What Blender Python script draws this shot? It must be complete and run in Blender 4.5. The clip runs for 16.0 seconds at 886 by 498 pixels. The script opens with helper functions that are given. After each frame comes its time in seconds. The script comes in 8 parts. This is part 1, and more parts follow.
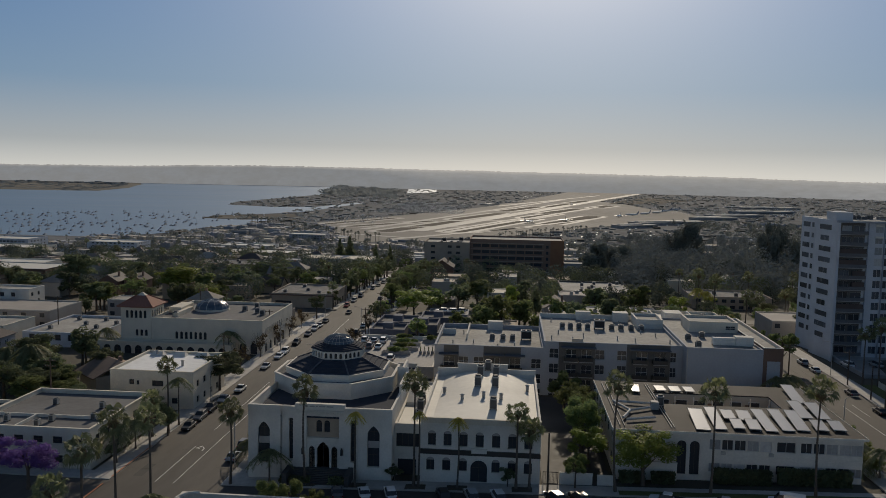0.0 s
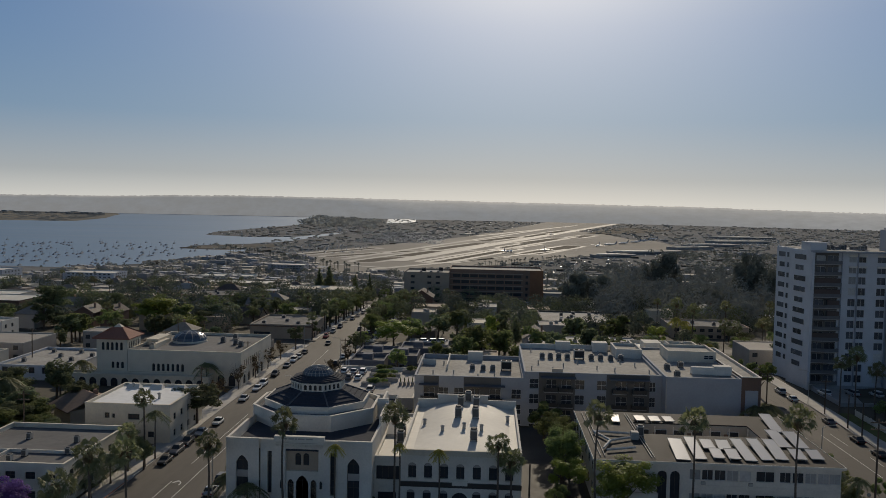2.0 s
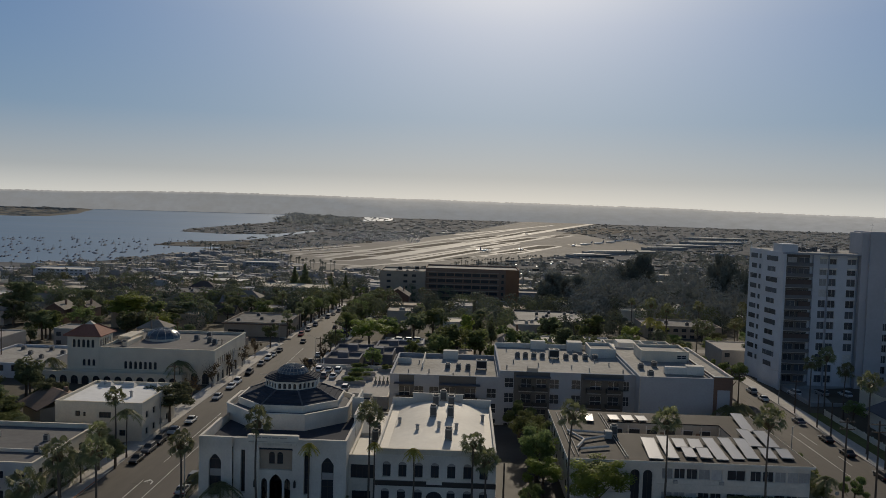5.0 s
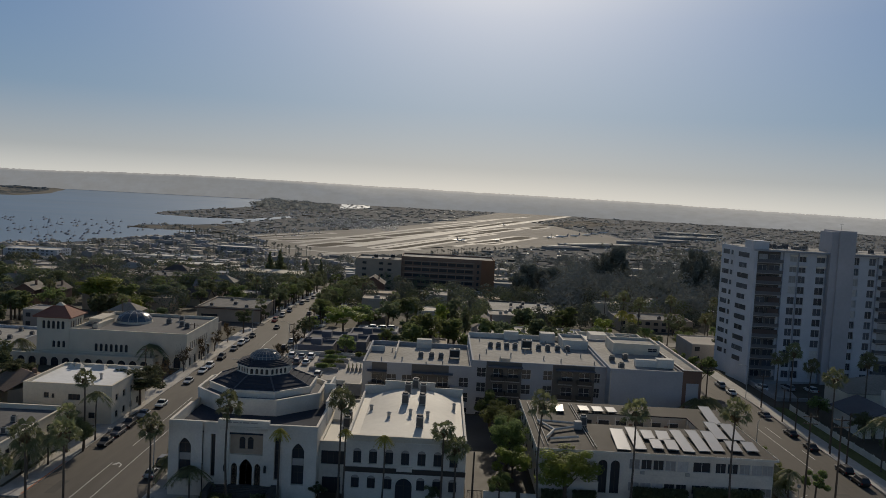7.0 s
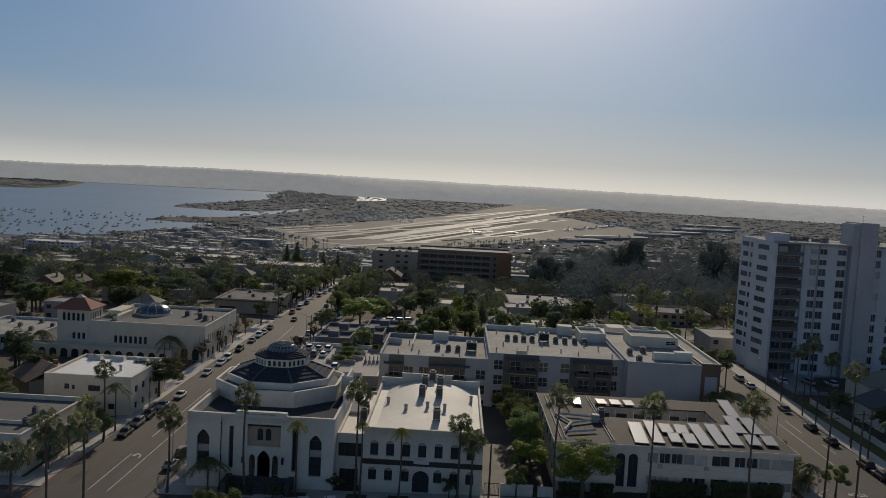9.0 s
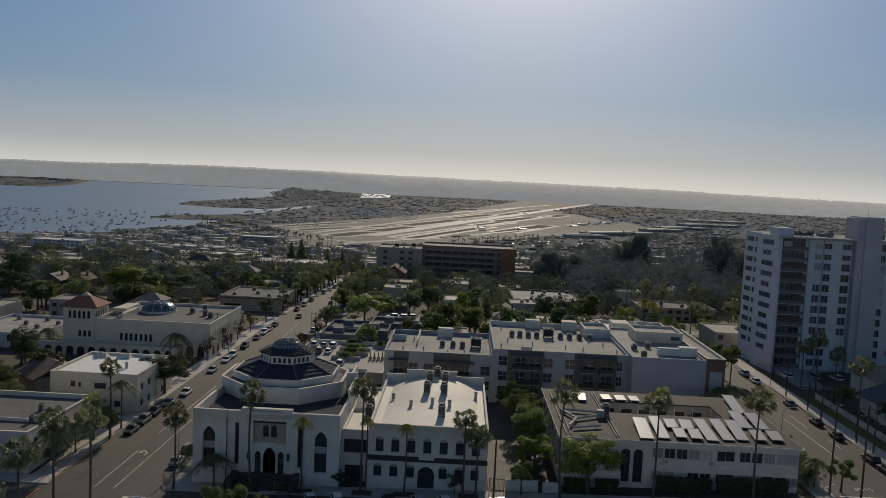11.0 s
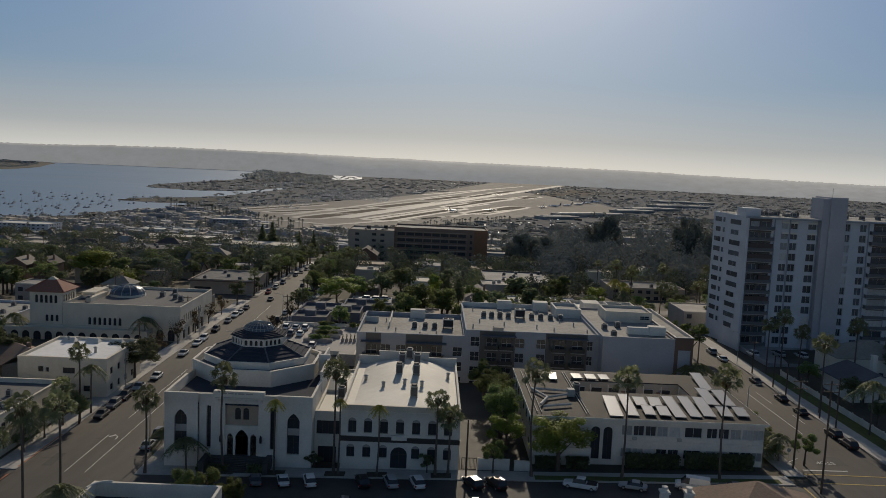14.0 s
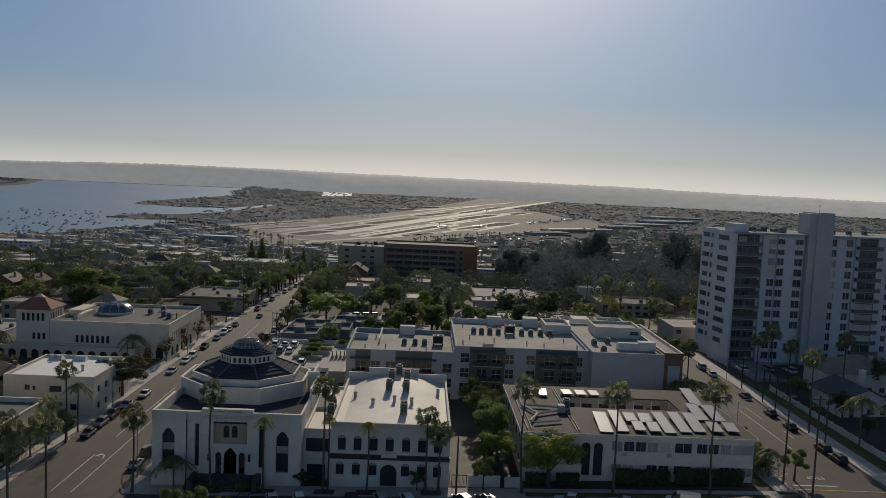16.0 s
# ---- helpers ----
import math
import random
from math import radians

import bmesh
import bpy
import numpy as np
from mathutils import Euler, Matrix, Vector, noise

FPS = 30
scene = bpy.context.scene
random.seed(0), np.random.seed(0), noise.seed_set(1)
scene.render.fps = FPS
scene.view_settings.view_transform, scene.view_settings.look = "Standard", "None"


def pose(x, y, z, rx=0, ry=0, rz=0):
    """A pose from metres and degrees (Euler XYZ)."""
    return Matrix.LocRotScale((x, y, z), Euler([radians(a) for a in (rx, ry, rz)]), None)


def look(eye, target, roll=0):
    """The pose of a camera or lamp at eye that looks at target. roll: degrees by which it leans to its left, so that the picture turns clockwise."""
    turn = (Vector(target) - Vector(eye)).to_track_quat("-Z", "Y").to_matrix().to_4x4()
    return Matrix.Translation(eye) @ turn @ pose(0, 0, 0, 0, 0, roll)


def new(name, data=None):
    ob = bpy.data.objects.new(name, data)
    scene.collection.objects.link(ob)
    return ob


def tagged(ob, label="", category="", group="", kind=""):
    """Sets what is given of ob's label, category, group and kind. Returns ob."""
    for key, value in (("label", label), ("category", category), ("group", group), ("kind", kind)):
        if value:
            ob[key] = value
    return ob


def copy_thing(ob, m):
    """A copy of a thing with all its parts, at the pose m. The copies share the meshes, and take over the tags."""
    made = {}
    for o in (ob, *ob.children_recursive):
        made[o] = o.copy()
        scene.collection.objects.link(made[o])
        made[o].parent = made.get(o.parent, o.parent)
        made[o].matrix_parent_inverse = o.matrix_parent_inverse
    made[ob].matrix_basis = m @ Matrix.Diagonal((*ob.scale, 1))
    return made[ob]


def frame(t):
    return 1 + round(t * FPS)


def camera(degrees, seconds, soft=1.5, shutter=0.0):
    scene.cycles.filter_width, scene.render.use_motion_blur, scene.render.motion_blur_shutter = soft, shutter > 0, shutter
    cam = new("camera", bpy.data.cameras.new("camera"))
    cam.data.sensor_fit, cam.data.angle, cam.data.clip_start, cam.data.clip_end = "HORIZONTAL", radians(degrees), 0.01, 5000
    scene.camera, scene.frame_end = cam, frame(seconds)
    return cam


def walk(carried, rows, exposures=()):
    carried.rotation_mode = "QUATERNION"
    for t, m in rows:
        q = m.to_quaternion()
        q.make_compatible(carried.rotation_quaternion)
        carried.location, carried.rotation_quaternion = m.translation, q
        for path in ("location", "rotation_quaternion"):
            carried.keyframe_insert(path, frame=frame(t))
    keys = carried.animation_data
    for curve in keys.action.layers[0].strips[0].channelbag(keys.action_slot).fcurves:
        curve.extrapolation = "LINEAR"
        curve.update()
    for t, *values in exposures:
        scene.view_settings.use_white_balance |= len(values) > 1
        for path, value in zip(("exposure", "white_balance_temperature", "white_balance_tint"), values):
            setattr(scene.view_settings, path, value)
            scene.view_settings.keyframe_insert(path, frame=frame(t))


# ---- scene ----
cam = camera(57.7, 16.0, soft=0.8)
PATH = [
    (0, (-0.173, 2.012, 53.449), (-0.334, 3.997, 53.258), 1.1),
    (0.5, (-0.117, 2.134, 53.467), (-0.28, 4.117, 53.261), 0.6),
    (1, (-0.158, 2.034, 53.542), (-0.308, 4.022, 53.387), 0.5),
    (1.5, (-0.253, 1.844, 53.627), (-0.375, 3.836, 53.502), 0.8),
    (2, (-0.235, 1.589, 53.643), (-0.347, 3.583, 53.527), 1.1),
    (2.5, (-0.136, 1.751, 53.591), (-0.239, 3.745, 53.471), 1.3),
    (3, (-0.235, 1.77, 53.595), (-0.32, 3.765, 53.476), 1.4),
    (3.5, (-0.159, 1.707, 53.629), (-0.239, 3.702, 53.511), 1.4),
    (4, (-0.215, 1.689, 53.634), (-0.293, 3.684, 53.517), 1.4),
    (6.5, (-0.096, 1.322, 53.716), (-0.095, 3.318, 53.588), 2.6),
    (7, (0.014, 1.24, 53.677), (0.02, 3.235, 53.535), 3.1),
    (7.5, (-0.081, 1.37, 53.641), (-0.077, 3.364, 53.484), 3.3),
    (8, (-0.097, 1.512, 53.66), (-0.114, 3.506, 53.504), 3.2),
    (8.5, (-0.139, 1.568, 53.658), (-0.164, 3.562, 53.497), 3.1),
    (9, (-0.073, 1.619, 53.656), (-0.107, 3.612, 53.493), 3.0),
    (11.5, (-0.062, 1.518, 53.639), (-0.106, 3.509, 53.458), 2.7),
    (12, (-0.054, 1.558, 53.558), (-0.098, 3.548, 53.359), 2.7),
    (12.5, (-0.009, 1.482, 53.587), (-0.049, 3.47, 53.373), 2.6),
    (13, (0.074, 1.362, 53.628), (0.057, 3.35, 53.409), 2.6),
    (13.5, (0.041, 1.293, 53.637), (0.048, 3.281, 53.413), 2.6),
    (14, (0.084, 1.237, 53.605), (0.111, 3.225, 53.391), 2.6),
    (14.5, (0.13, 1.255, 53.619), (0.165, 3.243, 53.409), 2.8),
    (15, (0.155, 1.186, 53.685), (0.191, 3.175, 53.48), 2.9),
    (15.5, (0.053, 1.088, 53.63), (0.097, 3.079, 53.447), 2.9),
    (16, (0.185, 1.164, 53.624), (0.235, 3.156, 53.451), 2.5),
]
walk(cam, [(t, look(e, g, r)) for t, e, g, r in PATH], [(0.0, -0.8, 6600, 8), (16.0, -0.8, 6600, 8)])

# ---- light ----
SUN_EL, SUN_AZ = 24.5, 3.5          # degrees above the horizon, degrees right of +y
world = bpy.data.worlds.new("sky")
scene.world = world
world.use_nodes = True
wn = world.node_tree.nodes
sky = wn.new("ShaderNodeTexSky")
sky.sky_type = "NISHITA"
sky.sun_disc = False
sky.sun_elevation, sky.sun_rotation = radians(SUN_EL), radians(SUN_AZ)
sky.altitude, sky.air_density, sky.dust_density, sky.ozone_density = 0, 1.0, 1.0, 2.5
wn["Background"].inputs["Strength"].default_value = 0.088
# marine haze: low over the horizon the sky turns from blue to a pale even white, all round
wl = world.node_tree.links
coord, split, fade, tone, gain, haze = (wn.new("ShaderNode" + k) for k in ("TexCoord", "SeparateXYZ", "MapRange", "ValToRGB", "VectorMath", "Mix"))
wl.new(coord.outputs["Generated"], split.inputs[0])
wl.new(split.outputs["Z"], fade.inputs["Value"])
wl.new(split.outputs["Z"], tone.inputs["Fac"])
fade.interpolation_type = "SMOOTHSTEP"
fade.inputs["From Min"].default_value, fade.inputs["From Max"].default_value = 0.0, 0.5
fade.inputs["To Min"].default_value, fade.inputs["To Max"].default_value = 0.93, 0.0
for k, (at, col) in enumerate(((0.0, (0.93, 0.93, 0.9)), (0.03, (0.57, 0.62, 0.67)), (0.1, (0.25, 0.415, 0.65)), (0.21, (0.07, 0.255, 0.63)))):
    el = tone.color_ramp.elements[k] if k < 2 else tone.color_ramp.elements.new(at)
    el.position, el.color = at, (*col, 1)
gain.operation = "SCALE"
gain.inputs["Scale"].default_value = 12.5
wl.new(tone.outputs["Color"], gain.inputs[0])
haze.data_type = "RGBA"
wl.new(fade.outputs[0], haze.inputs["Factor"])
wl.new(sky.outputs[0], haze.inputs["A"])
wl.new(gain.outputs[0], haze.inputs["B"])
# the wide pale glow of the haze round the sun
aim, power, glowing = (wn.new("ShaderNode" + k) for k in ("VectorMath", "Math", "Mix"))
aim.operation, power.operation = "DOT_PRODUCT", "POWER"
aim.inputs[1].default_value = (math.sin(radians(SUN_AZ)) * math.cos(radians(SUN_EL)), math.cos(radians(SUN_AZ)) * math.cos(radians(SUN_EL)), math.sin(radians(SUN_EL)))
power.use_clamp = True
power.inputs[1].default_value = 10.0
wl.new(coord.outputs["Generated"], aim.inputs[0])
wl.new(aim.outputs["Value"], power.inputs[0])
glowing.data_type, glowing.blend_type = "RGBA", "ADD"
glowing.inputs["B"].default_value = (2.6, 2.35, 2.05, 1)
wl.new(power.outputs[0], glowing.inputs["Factor"])
wl.new(haze.outputs["Result"], glowing.inputs["A"])
wl.new(glowing.outputs["Result"], wn["Background"].inputs["Color"])
sun_data = bpy.data.lights.new("sun", "SUN")
sun_data.energy, sun_data.angle, sun_data.color = 4.4, radians(0.6), (1.0, 0.86, 0.68)
sun = new("sun", sun_data)
_a, _e = radians(SUN_AZ), radians(SUN_EL)
sun.matrix_world = look((0, 0, 300), (-math.sin(_a) * math.cos(_e), -math.cos(_a) * math.cos(_e), 300 - math.sin(_e)))


# ---- materials ----
def mat(name, col, rough=0.8, var=0.12, scale=1.5, big=0.12, bump=0.15, metal=0.0, rand=0.0, hue=0.0, glow=None, leaf=0.0, spec=0.4, stretch=None):
    """A surface with grain and large stains at world size; rand: change from object to object."""
    m = bpy.data.materials.new(name)
    m.use_nodes = True
    n, l = m.node_tree.nodes, m.node_tree.links
    bsdf = n["Principled BSDF"]
    geo = n.new("ShaderNodeNewGeometry")
    src = geo.outputs["Position"]
    if stretch:
        mp = n.new("ShaderNodeMapping")
        mp.inputs["Scale"].default_value = stretch
        l.new(src, mp.inputs["Vector"])
        src = mp.outputs[0]

    def tex(s, detail):
        t = n.new("ShaderNodeTexNoise")
        t.inputs["Scale"].default_value, t.inputs["Detail"].default_value = s, detail
        l.new(src, t.inputs["Vector"])
        return t.outputs["Fac"]

    def math_node(op, a, b):
        k = n.new("ShaderNodeMath")
        k.operation = op
        for i, v in enumerate((a, b)):
            if isinstance(v, (int, float)):
                k.inputs[i].default_value = v
            else:
                l.new(v, k.inputs[i])
        return k.outputs[0]

    fine, wide = tex(scale, 4), tex(scale * 0.09, 3)
    value = math_node("MULTIPLY_ADD", fine, var * 4)
    value.node.inputs[2].default_value = 1 - var * 2
    v2 = math_node("MULTIPLY_ADD", wide, big * 4)
    v2.node.inputs[2].default_value = 1 - big * 2
    value = math_node("MULTIPLY", value, v2)
    hsv = n.new("ShaderNodeHueSaturation")
    hsv.inputs["Color"].default_value = (*col, 1)
    if rand or hue:
        info = n.new("ShaderNodeObjectInfo")
        v3 = math_node("MULTIPLY_ADD", info.outputs["Random"], rand * 2)
        v3.node.inputs[2].default_value = 1 - rand
        value = math_node("MULTIPLY", value, v3)
        if hue:
            h = math_node("MULTIPLY_ADD", info.outputs["Random"], hue * 2)
            h.node.inputs[2].default_value = 0.5 - hue
            l.new(h, hsv.inputs["Hue"])
    l.new(value, hsv.inputs["Value"])
    l.new(hsv.outputs[0], bsdf.inputs["Base Color"])
    r = math_node("MULTIPLY_ADD", fine, 0.2)
    r.node.inputs[2].default_value = max(0.0, rough - 0.1)
    l.new(r, bsdf.inputs["Roughness"])
    bsdf.inputs["Metallic"].default_value = metal
    bsdf.inputs["Specular IOR Level"].default_value = min(spec, 0.15) if leaf else spec
    if bump:
        b = n.new("ShaderNodeBump")
        b.inputs["Strength"].default_value, b.inputs["Distance"].default_value = bump, 0.1
        l.new(fine, b.inputs["Height"])
        l.new(b.outputs[0], bsdf.inputs["Normal"])
    if glow:
        bsdf.inputs["Emission Color"].default_value = (*glow[:3], 1)
        bsdf.inputs["Emission Strength"].default_value = glow[3]
    if leaf:
        tr = n.new("ShaderNodeBsdfTranslucent")
        l.new(hsv.outputs[0], tr.inputs["Color"])
        mix = n.new("ShaderNodeMixShader")
        mix.inputs[0].default_value = leaf
        l.new(bsdf.outputs[0], mix.inputs[1])
        l.new(tr.outputs[0], mix.inputs[2])
        l.new(mix.outputs[0], n["Material Output"].inputs["Surface"])
    return m


WHITE = mat("white_stucco", (0.69, 0.65, 0.575), 0.9, 0.07, 3, 0.12)
CREAM = mat("cream_stucco", (0.66, 0.6, 0.49), 0.9, 0.07, 3, 0.1)
BEIGE = mat("beige_stucco", (0.5, 0.44, 0.36), 0.9, 0.06, 3, 0.1)
GREYW = mat("grey_stucco", (0.36, 0.36, 0.37), 0.9, 0.06, 3, 0.1)
PALE = mat("pale_blue_grey_stucco", (0.56, 0.57, 0.59), 0.9, 0.06, 3, 0.09)
TAUPE = mat("taupe_stucco", (0.42, 0.34, 0.26), 0.9, 0.06, 3, 0.08)
APTW = mat("cool_grey_stucco", (0.35, 0.362, 0.385), 0.9, 0.06, 2, 0.1)
# brown grey wall colour; also carries the shade of flush balcony recesses
RECESS = mat("brown_grey_stucco_and_recess", (0.13, 0.122, 0.11), 0.9, 0.08, 3, 0.1)
BROWN = mat("brown_panel", (0.17, 0.105, 0.078), 0.8, 0.1, 3, 0.1)
BRICK = mat("brown_brick", (0.26, 0.17, 0.125), 0.9, 0.12, 4, 0.1)
CONC = mat("concrete", (0.36, 0.34, 0.32), 0.85, 0.12, 1.2, 0.15)
WALK = mat("pavement_concrete", (0.42, 0.4, 0.37), 0.85, 0.14, 0.9, 0.15)
# darker copy of the asphalt: shade on two stretches is put into its colour
ASPH_SHADE = mat("asphalt", (0.07, 0.066, 0.062), 0.8, 0.15, 1.1, 0.2)
ROADM = mat("worn_asphalt", (0.108, 0.098, 0.087), 0.78, 0.16, 0.7, 0.28, stretch=(1, 0.22, 1), spec=0.2)
SOIL = mat("dry_ground", (0.085, 0.075, 0.055), 0.95, 0.2, 0.25, 0.3)
GRASS = mat("lawn", (0.11, 0.125, 0.05), 0.95, 0.2, 1.2, 0.25, spec=0.1)
PAINTW = mat("white_road_paint", (0.6, 0.6, 0.58), 0.7, 0.15, 2, 0.1)
PAINTY = mat("yellow_road_paint", (0.5, 0.36, 0.1), 0.7, 0.15, 2, 0.1)
ROOFW = mat("white_roof_membrane", (0.62, 0.59, 0.525), 0.7, 0.07, 0.8, 0.12)
ROOFG = mat("grey_gravel_roof", (0.32, 0.308, 0.285), 0.9, 0.24, 1.0, 0.26)
ROOFD = mat("dark_felt_roof", (0.04, 0.035, 0.031), 0.85, 0.15, 1.0, 0.2)
ROOFM = mat("mixed_roof_covering", (0.24, 0.22, 0.2), 0.85, 0.14, 1.0, 0.18, rand=0.75, hue=0.03)
SHING = mat("weathered_shingle", (0.19, 0.165, 0.145), 0.9, 0.2, 2.0, 0.15, rand=0.5, hue=0.03)
TILE_R = mat("red_clay_tile", (0.27, 0.12, 0.085), 0.85, 0.2, 2.5, 0.12)
# slate of the church roofs; on flat roofs it carries the shade lying there
TILE_B_SHADE = mat("dark_slate_and_roof_shade", (0.05, 0.056, 0.072), 0.95, 0.15, 2.0, 0.12, spec=0.15)
SLATE = mat("grey_slate", (0.11, 0.115, 0.13), 0.9, 0.12, 2.0, 0.12)
STUC = mat("house_stucco", (0.34, 0.31, 0.28), 0.9, 0.08, 2, 0.1, rand=0.55, hue=0.03)
GLASS = mat("dark_window_glass", (0.045, 0.05, 0.058), 0.2, 0.1, 0.5, 0.1, 0.02, spec=0.35)
GLASSL = mat("pale_window_glass", (0.07, 0.08, 0.095), 0.25, 0.15, 0.4, 0.3, 0.02, spec=0.4, rand=0.5)
GLASSB = mat("blue_skylight_glass", (0.045, 0.07, 0.1), 0.3, 0.1, 0.6, 0.1, 0.03, spec=0.9)
FRAME = mat("white_window_frame", (0.55, 0.55, 0.54), 0.6, 0.05, 3, 0.05)
FRAMED = mat("dark_bronze_frame", (0.05, 0.045, 0.04), 0.5, 0.08, 3, 0.05)
CURTAIN = mat("pale_curtain", (0.45, 0.44, 0.42), 0.95, 0.15, 2, 0.2, rand=0.4)
STEEL = mat("galvanised_steel", (0.4, 0.385, 0.355), 0.75, 0.15, 2, 0.12)
DARKM = mat("dark_metal", (0.035, 0.035, 0.036), 0.85, 0.1, 2, 0.1)
# pale grey base: sky glare on the panels is put into the colour
SOLAR = mat("solar_cells_glare", (0.34, 0.34, 0.35), 0.34, 0.06, 2, 0.05, 0.0, spec=1.0)
WOODP = mat("weathered_pole_wood", (0.1, 0.075, 0.055), 0.9, 0.2, 3, 0.1, stretch=(1, 1, 0.1))
BARK = mat("bark", (0.11, 0.085, 0.065), 0.95, 0.25, 3, 0.15)
PALMT = mat("palm_trunk", (0.12, 0.098, 0.078), 0.95, 0.2, 4, 0.12, stretch=(1, 1, 3))
LEAF = mat("green_leaves", (0.19, 0.23, 0.09), 0.8, 0.3, 1.5, 0.2, 0.0, rand=0.3, hue=0.02, leaf=0.55)
LEAFB = mat("bright_leaves", (0.26, 0.315, 0.07), 0.6, 0.3, 1.5, 0.2, 0.0, rand=0.2, hue=0.015, leaf=0.45)
LEAFD = mat("dark_leaves", (0.16, 0.185, 0.1), 0.8, 0.3, 1.5, 0.2, 0.0, rand=0.3, hue=0.02, leaf=0.5)
LEAFP = mat("palm_fronds", (0.2, 0.21, 0.105), 0.6, 0.25, 1.5, 0.15, 0.0, rand=0.25, hue=0.015, leaf=0.35)
LEAFY = mat("yellow_palm_fronds", (0.4, 0.36, 0.08), 0.55, 0.25, 1.5, 0.15, 0.0, leaf=0.4)
DRYF = mat("dry_fronds", (0.2, 0.15, 0.09), 0.9, 0.25, 2, 0.1, 0.0, leaf=0.15)
PURPLE = mat("jacaranda_blossom", (0.2, 0.11, 0.34), 0.8, 0.25, 1.5, 0.2, 0.0, leaf=0.35)
# distance haze is put into the base colour of the two far foliages
HAZELEAF = mat("haze_grey_foliage", (0.22, 0.23, 0.2), 0.9, 0.25, 0.3, 0.25, 0.0, leaf=0.3, spec=0.0)
FARWOOD = mat("hazed_far_foliage", (0.34, 0.35, 0.335), 0.95, 0.25, 0.1, 0.25, 0.0, leaf=0.45, spec=0.0)
# lightened: part of the haze over the bay is in the water's colour
WATER = mat("bay_water", (0.165, 0.25, 0.35), 0.45, 0.1, 0.006, 0.14, 0.0, spec=0.3, stretch=(0.5, 1.6, 1))
FIELD = mat("dry_airfield_grass", (0.125, 0.11, 0.09), 0.95, 0.1, 0.02, 0.15, 0.0, spec=0.04)
RUNWAY = mat("runway_concrete", (0.42, 0.4, 0.365), 0.7, 0.08, 0.03, 0.1, 0.0, spec=0.08)
TARMAC = mat("airfield_tarmac", (0.285, 0.266, 0.236), 0.85, 0.1, 0.02, 0.2, 0.0, spec=0.04)
# pale blue grey, with the haze over the far plain put into the colour
FARLAND = mat("hazed_town_ground", (0.16, 0.164, 0.168), 0.95, 0.3, 0.03, 0.25, 0.0, spec=0.03)
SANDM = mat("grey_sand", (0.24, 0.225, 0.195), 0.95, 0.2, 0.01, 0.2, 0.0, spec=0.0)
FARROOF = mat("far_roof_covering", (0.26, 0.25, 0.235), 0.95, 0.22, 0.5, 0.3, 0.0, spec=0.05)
# greyed and lightened leaves: the canyon's haze is in their colour
CANYON = mat("hazed_canyon_leaves", (0.25, 0.26, 0.235), 0.95, 0.2, 0.06, 0.25, 0.0, leaf=0.15, spec=0.0)
# the haze over the far ridge is put in as grey emission
RIDGE = mat("haze_glow_ridge", (0.2, 0.195, 0.185), 0.95, 0.5, 0.012, 0.45, 0.0, glow=(0.355, 0.35, 0.346, 1.0), stretch=(1, 1, 2))
GARDENL = mat("garden_leaves", (0.18, 0.2, 0.11), 0.9, 0.25, 0.25, 0.3, 0.0, leaf=0.2, spec=0.1)
GARDEND = mat("dark_garden_leaves", (0.14, 0.155, 0.115), 0.9, 0.25, 0.25, 0.3, 0.0, leaf=0.2, spec=0.1)
BLUEW = mat("slate_blue_stucco", (0.14, 0.15, 0.18), 0.9, 0.08, 3, 0.12)
ROOFC = mat("white_coated_roof", (0.76, 0.76, 0.75), 0.75, 0.07, 0.8, 0.14)
DRAIN = mat("blue_grey_paint", (0.3, 0.325, 0.36), 0.85, 0.06, 3, 0.08)
ROOFK = mat("grey_felt_roof", (0.135, 0.134, 0.135), 0.9, 0.18, 1.0, 0.24)
GREYD = mat("dark_grey_railing", (0.13, 0.13, 0.135), 0.7, 0.08, 3, 0.1)
GRILL = mat("grey_louvre_metal", (0.1, 0.1, 0.098), 0.8, 0.1, 3, 0.1)
GRANITE = mat("dark_granite", (0.075, 0.075, 0.074), 0.8, 0.15, 4, 0.12)
TYRE = mat("tyre_rubber", (0.02, 0.02, 0.02), 0.9, 0.1, 3, 0.1)
LAMPG = mat("headlamp_glass", (0.6, 0.6, 0.6), 0.1, 0.02, 3, 0.02, 0)
LAMPR = mat("tail_lamp", (0.3, 0.02, 0.02), 0.2, 0.02, 3, 0.02, 0)
ROOFBR = mat("brown_roof_shingle", (0.23, 0.165, 0.125), 0.95, 0.2, 2.5, 0.15)
DUCTM = mat("pale_duct_metal", (0.5, 0.48, 0.45), 0.7, 0.1, 2, 0.12)
KERBR = mat("faded_red_kerb_paint", (0.4, 0.16, 0.08), 0.8, 0.2, 2, 0.15)
CARS = {k: mat(k + "_car_paint", c, 0.38, 0.02, 1, 0.04, 0, 0.2, spec=0.7) for k, c in dict(
    white=(0.75, 0.75, 0.74), silver=(0.42, 0.43, 0.44), black=(0.015, 0.015, 0.017), grey=(0.14, 0.14, 0.15),
    red=(0.28, 0.03, 0.03), blue=(0.04, 0.07, 0.15)).items()}


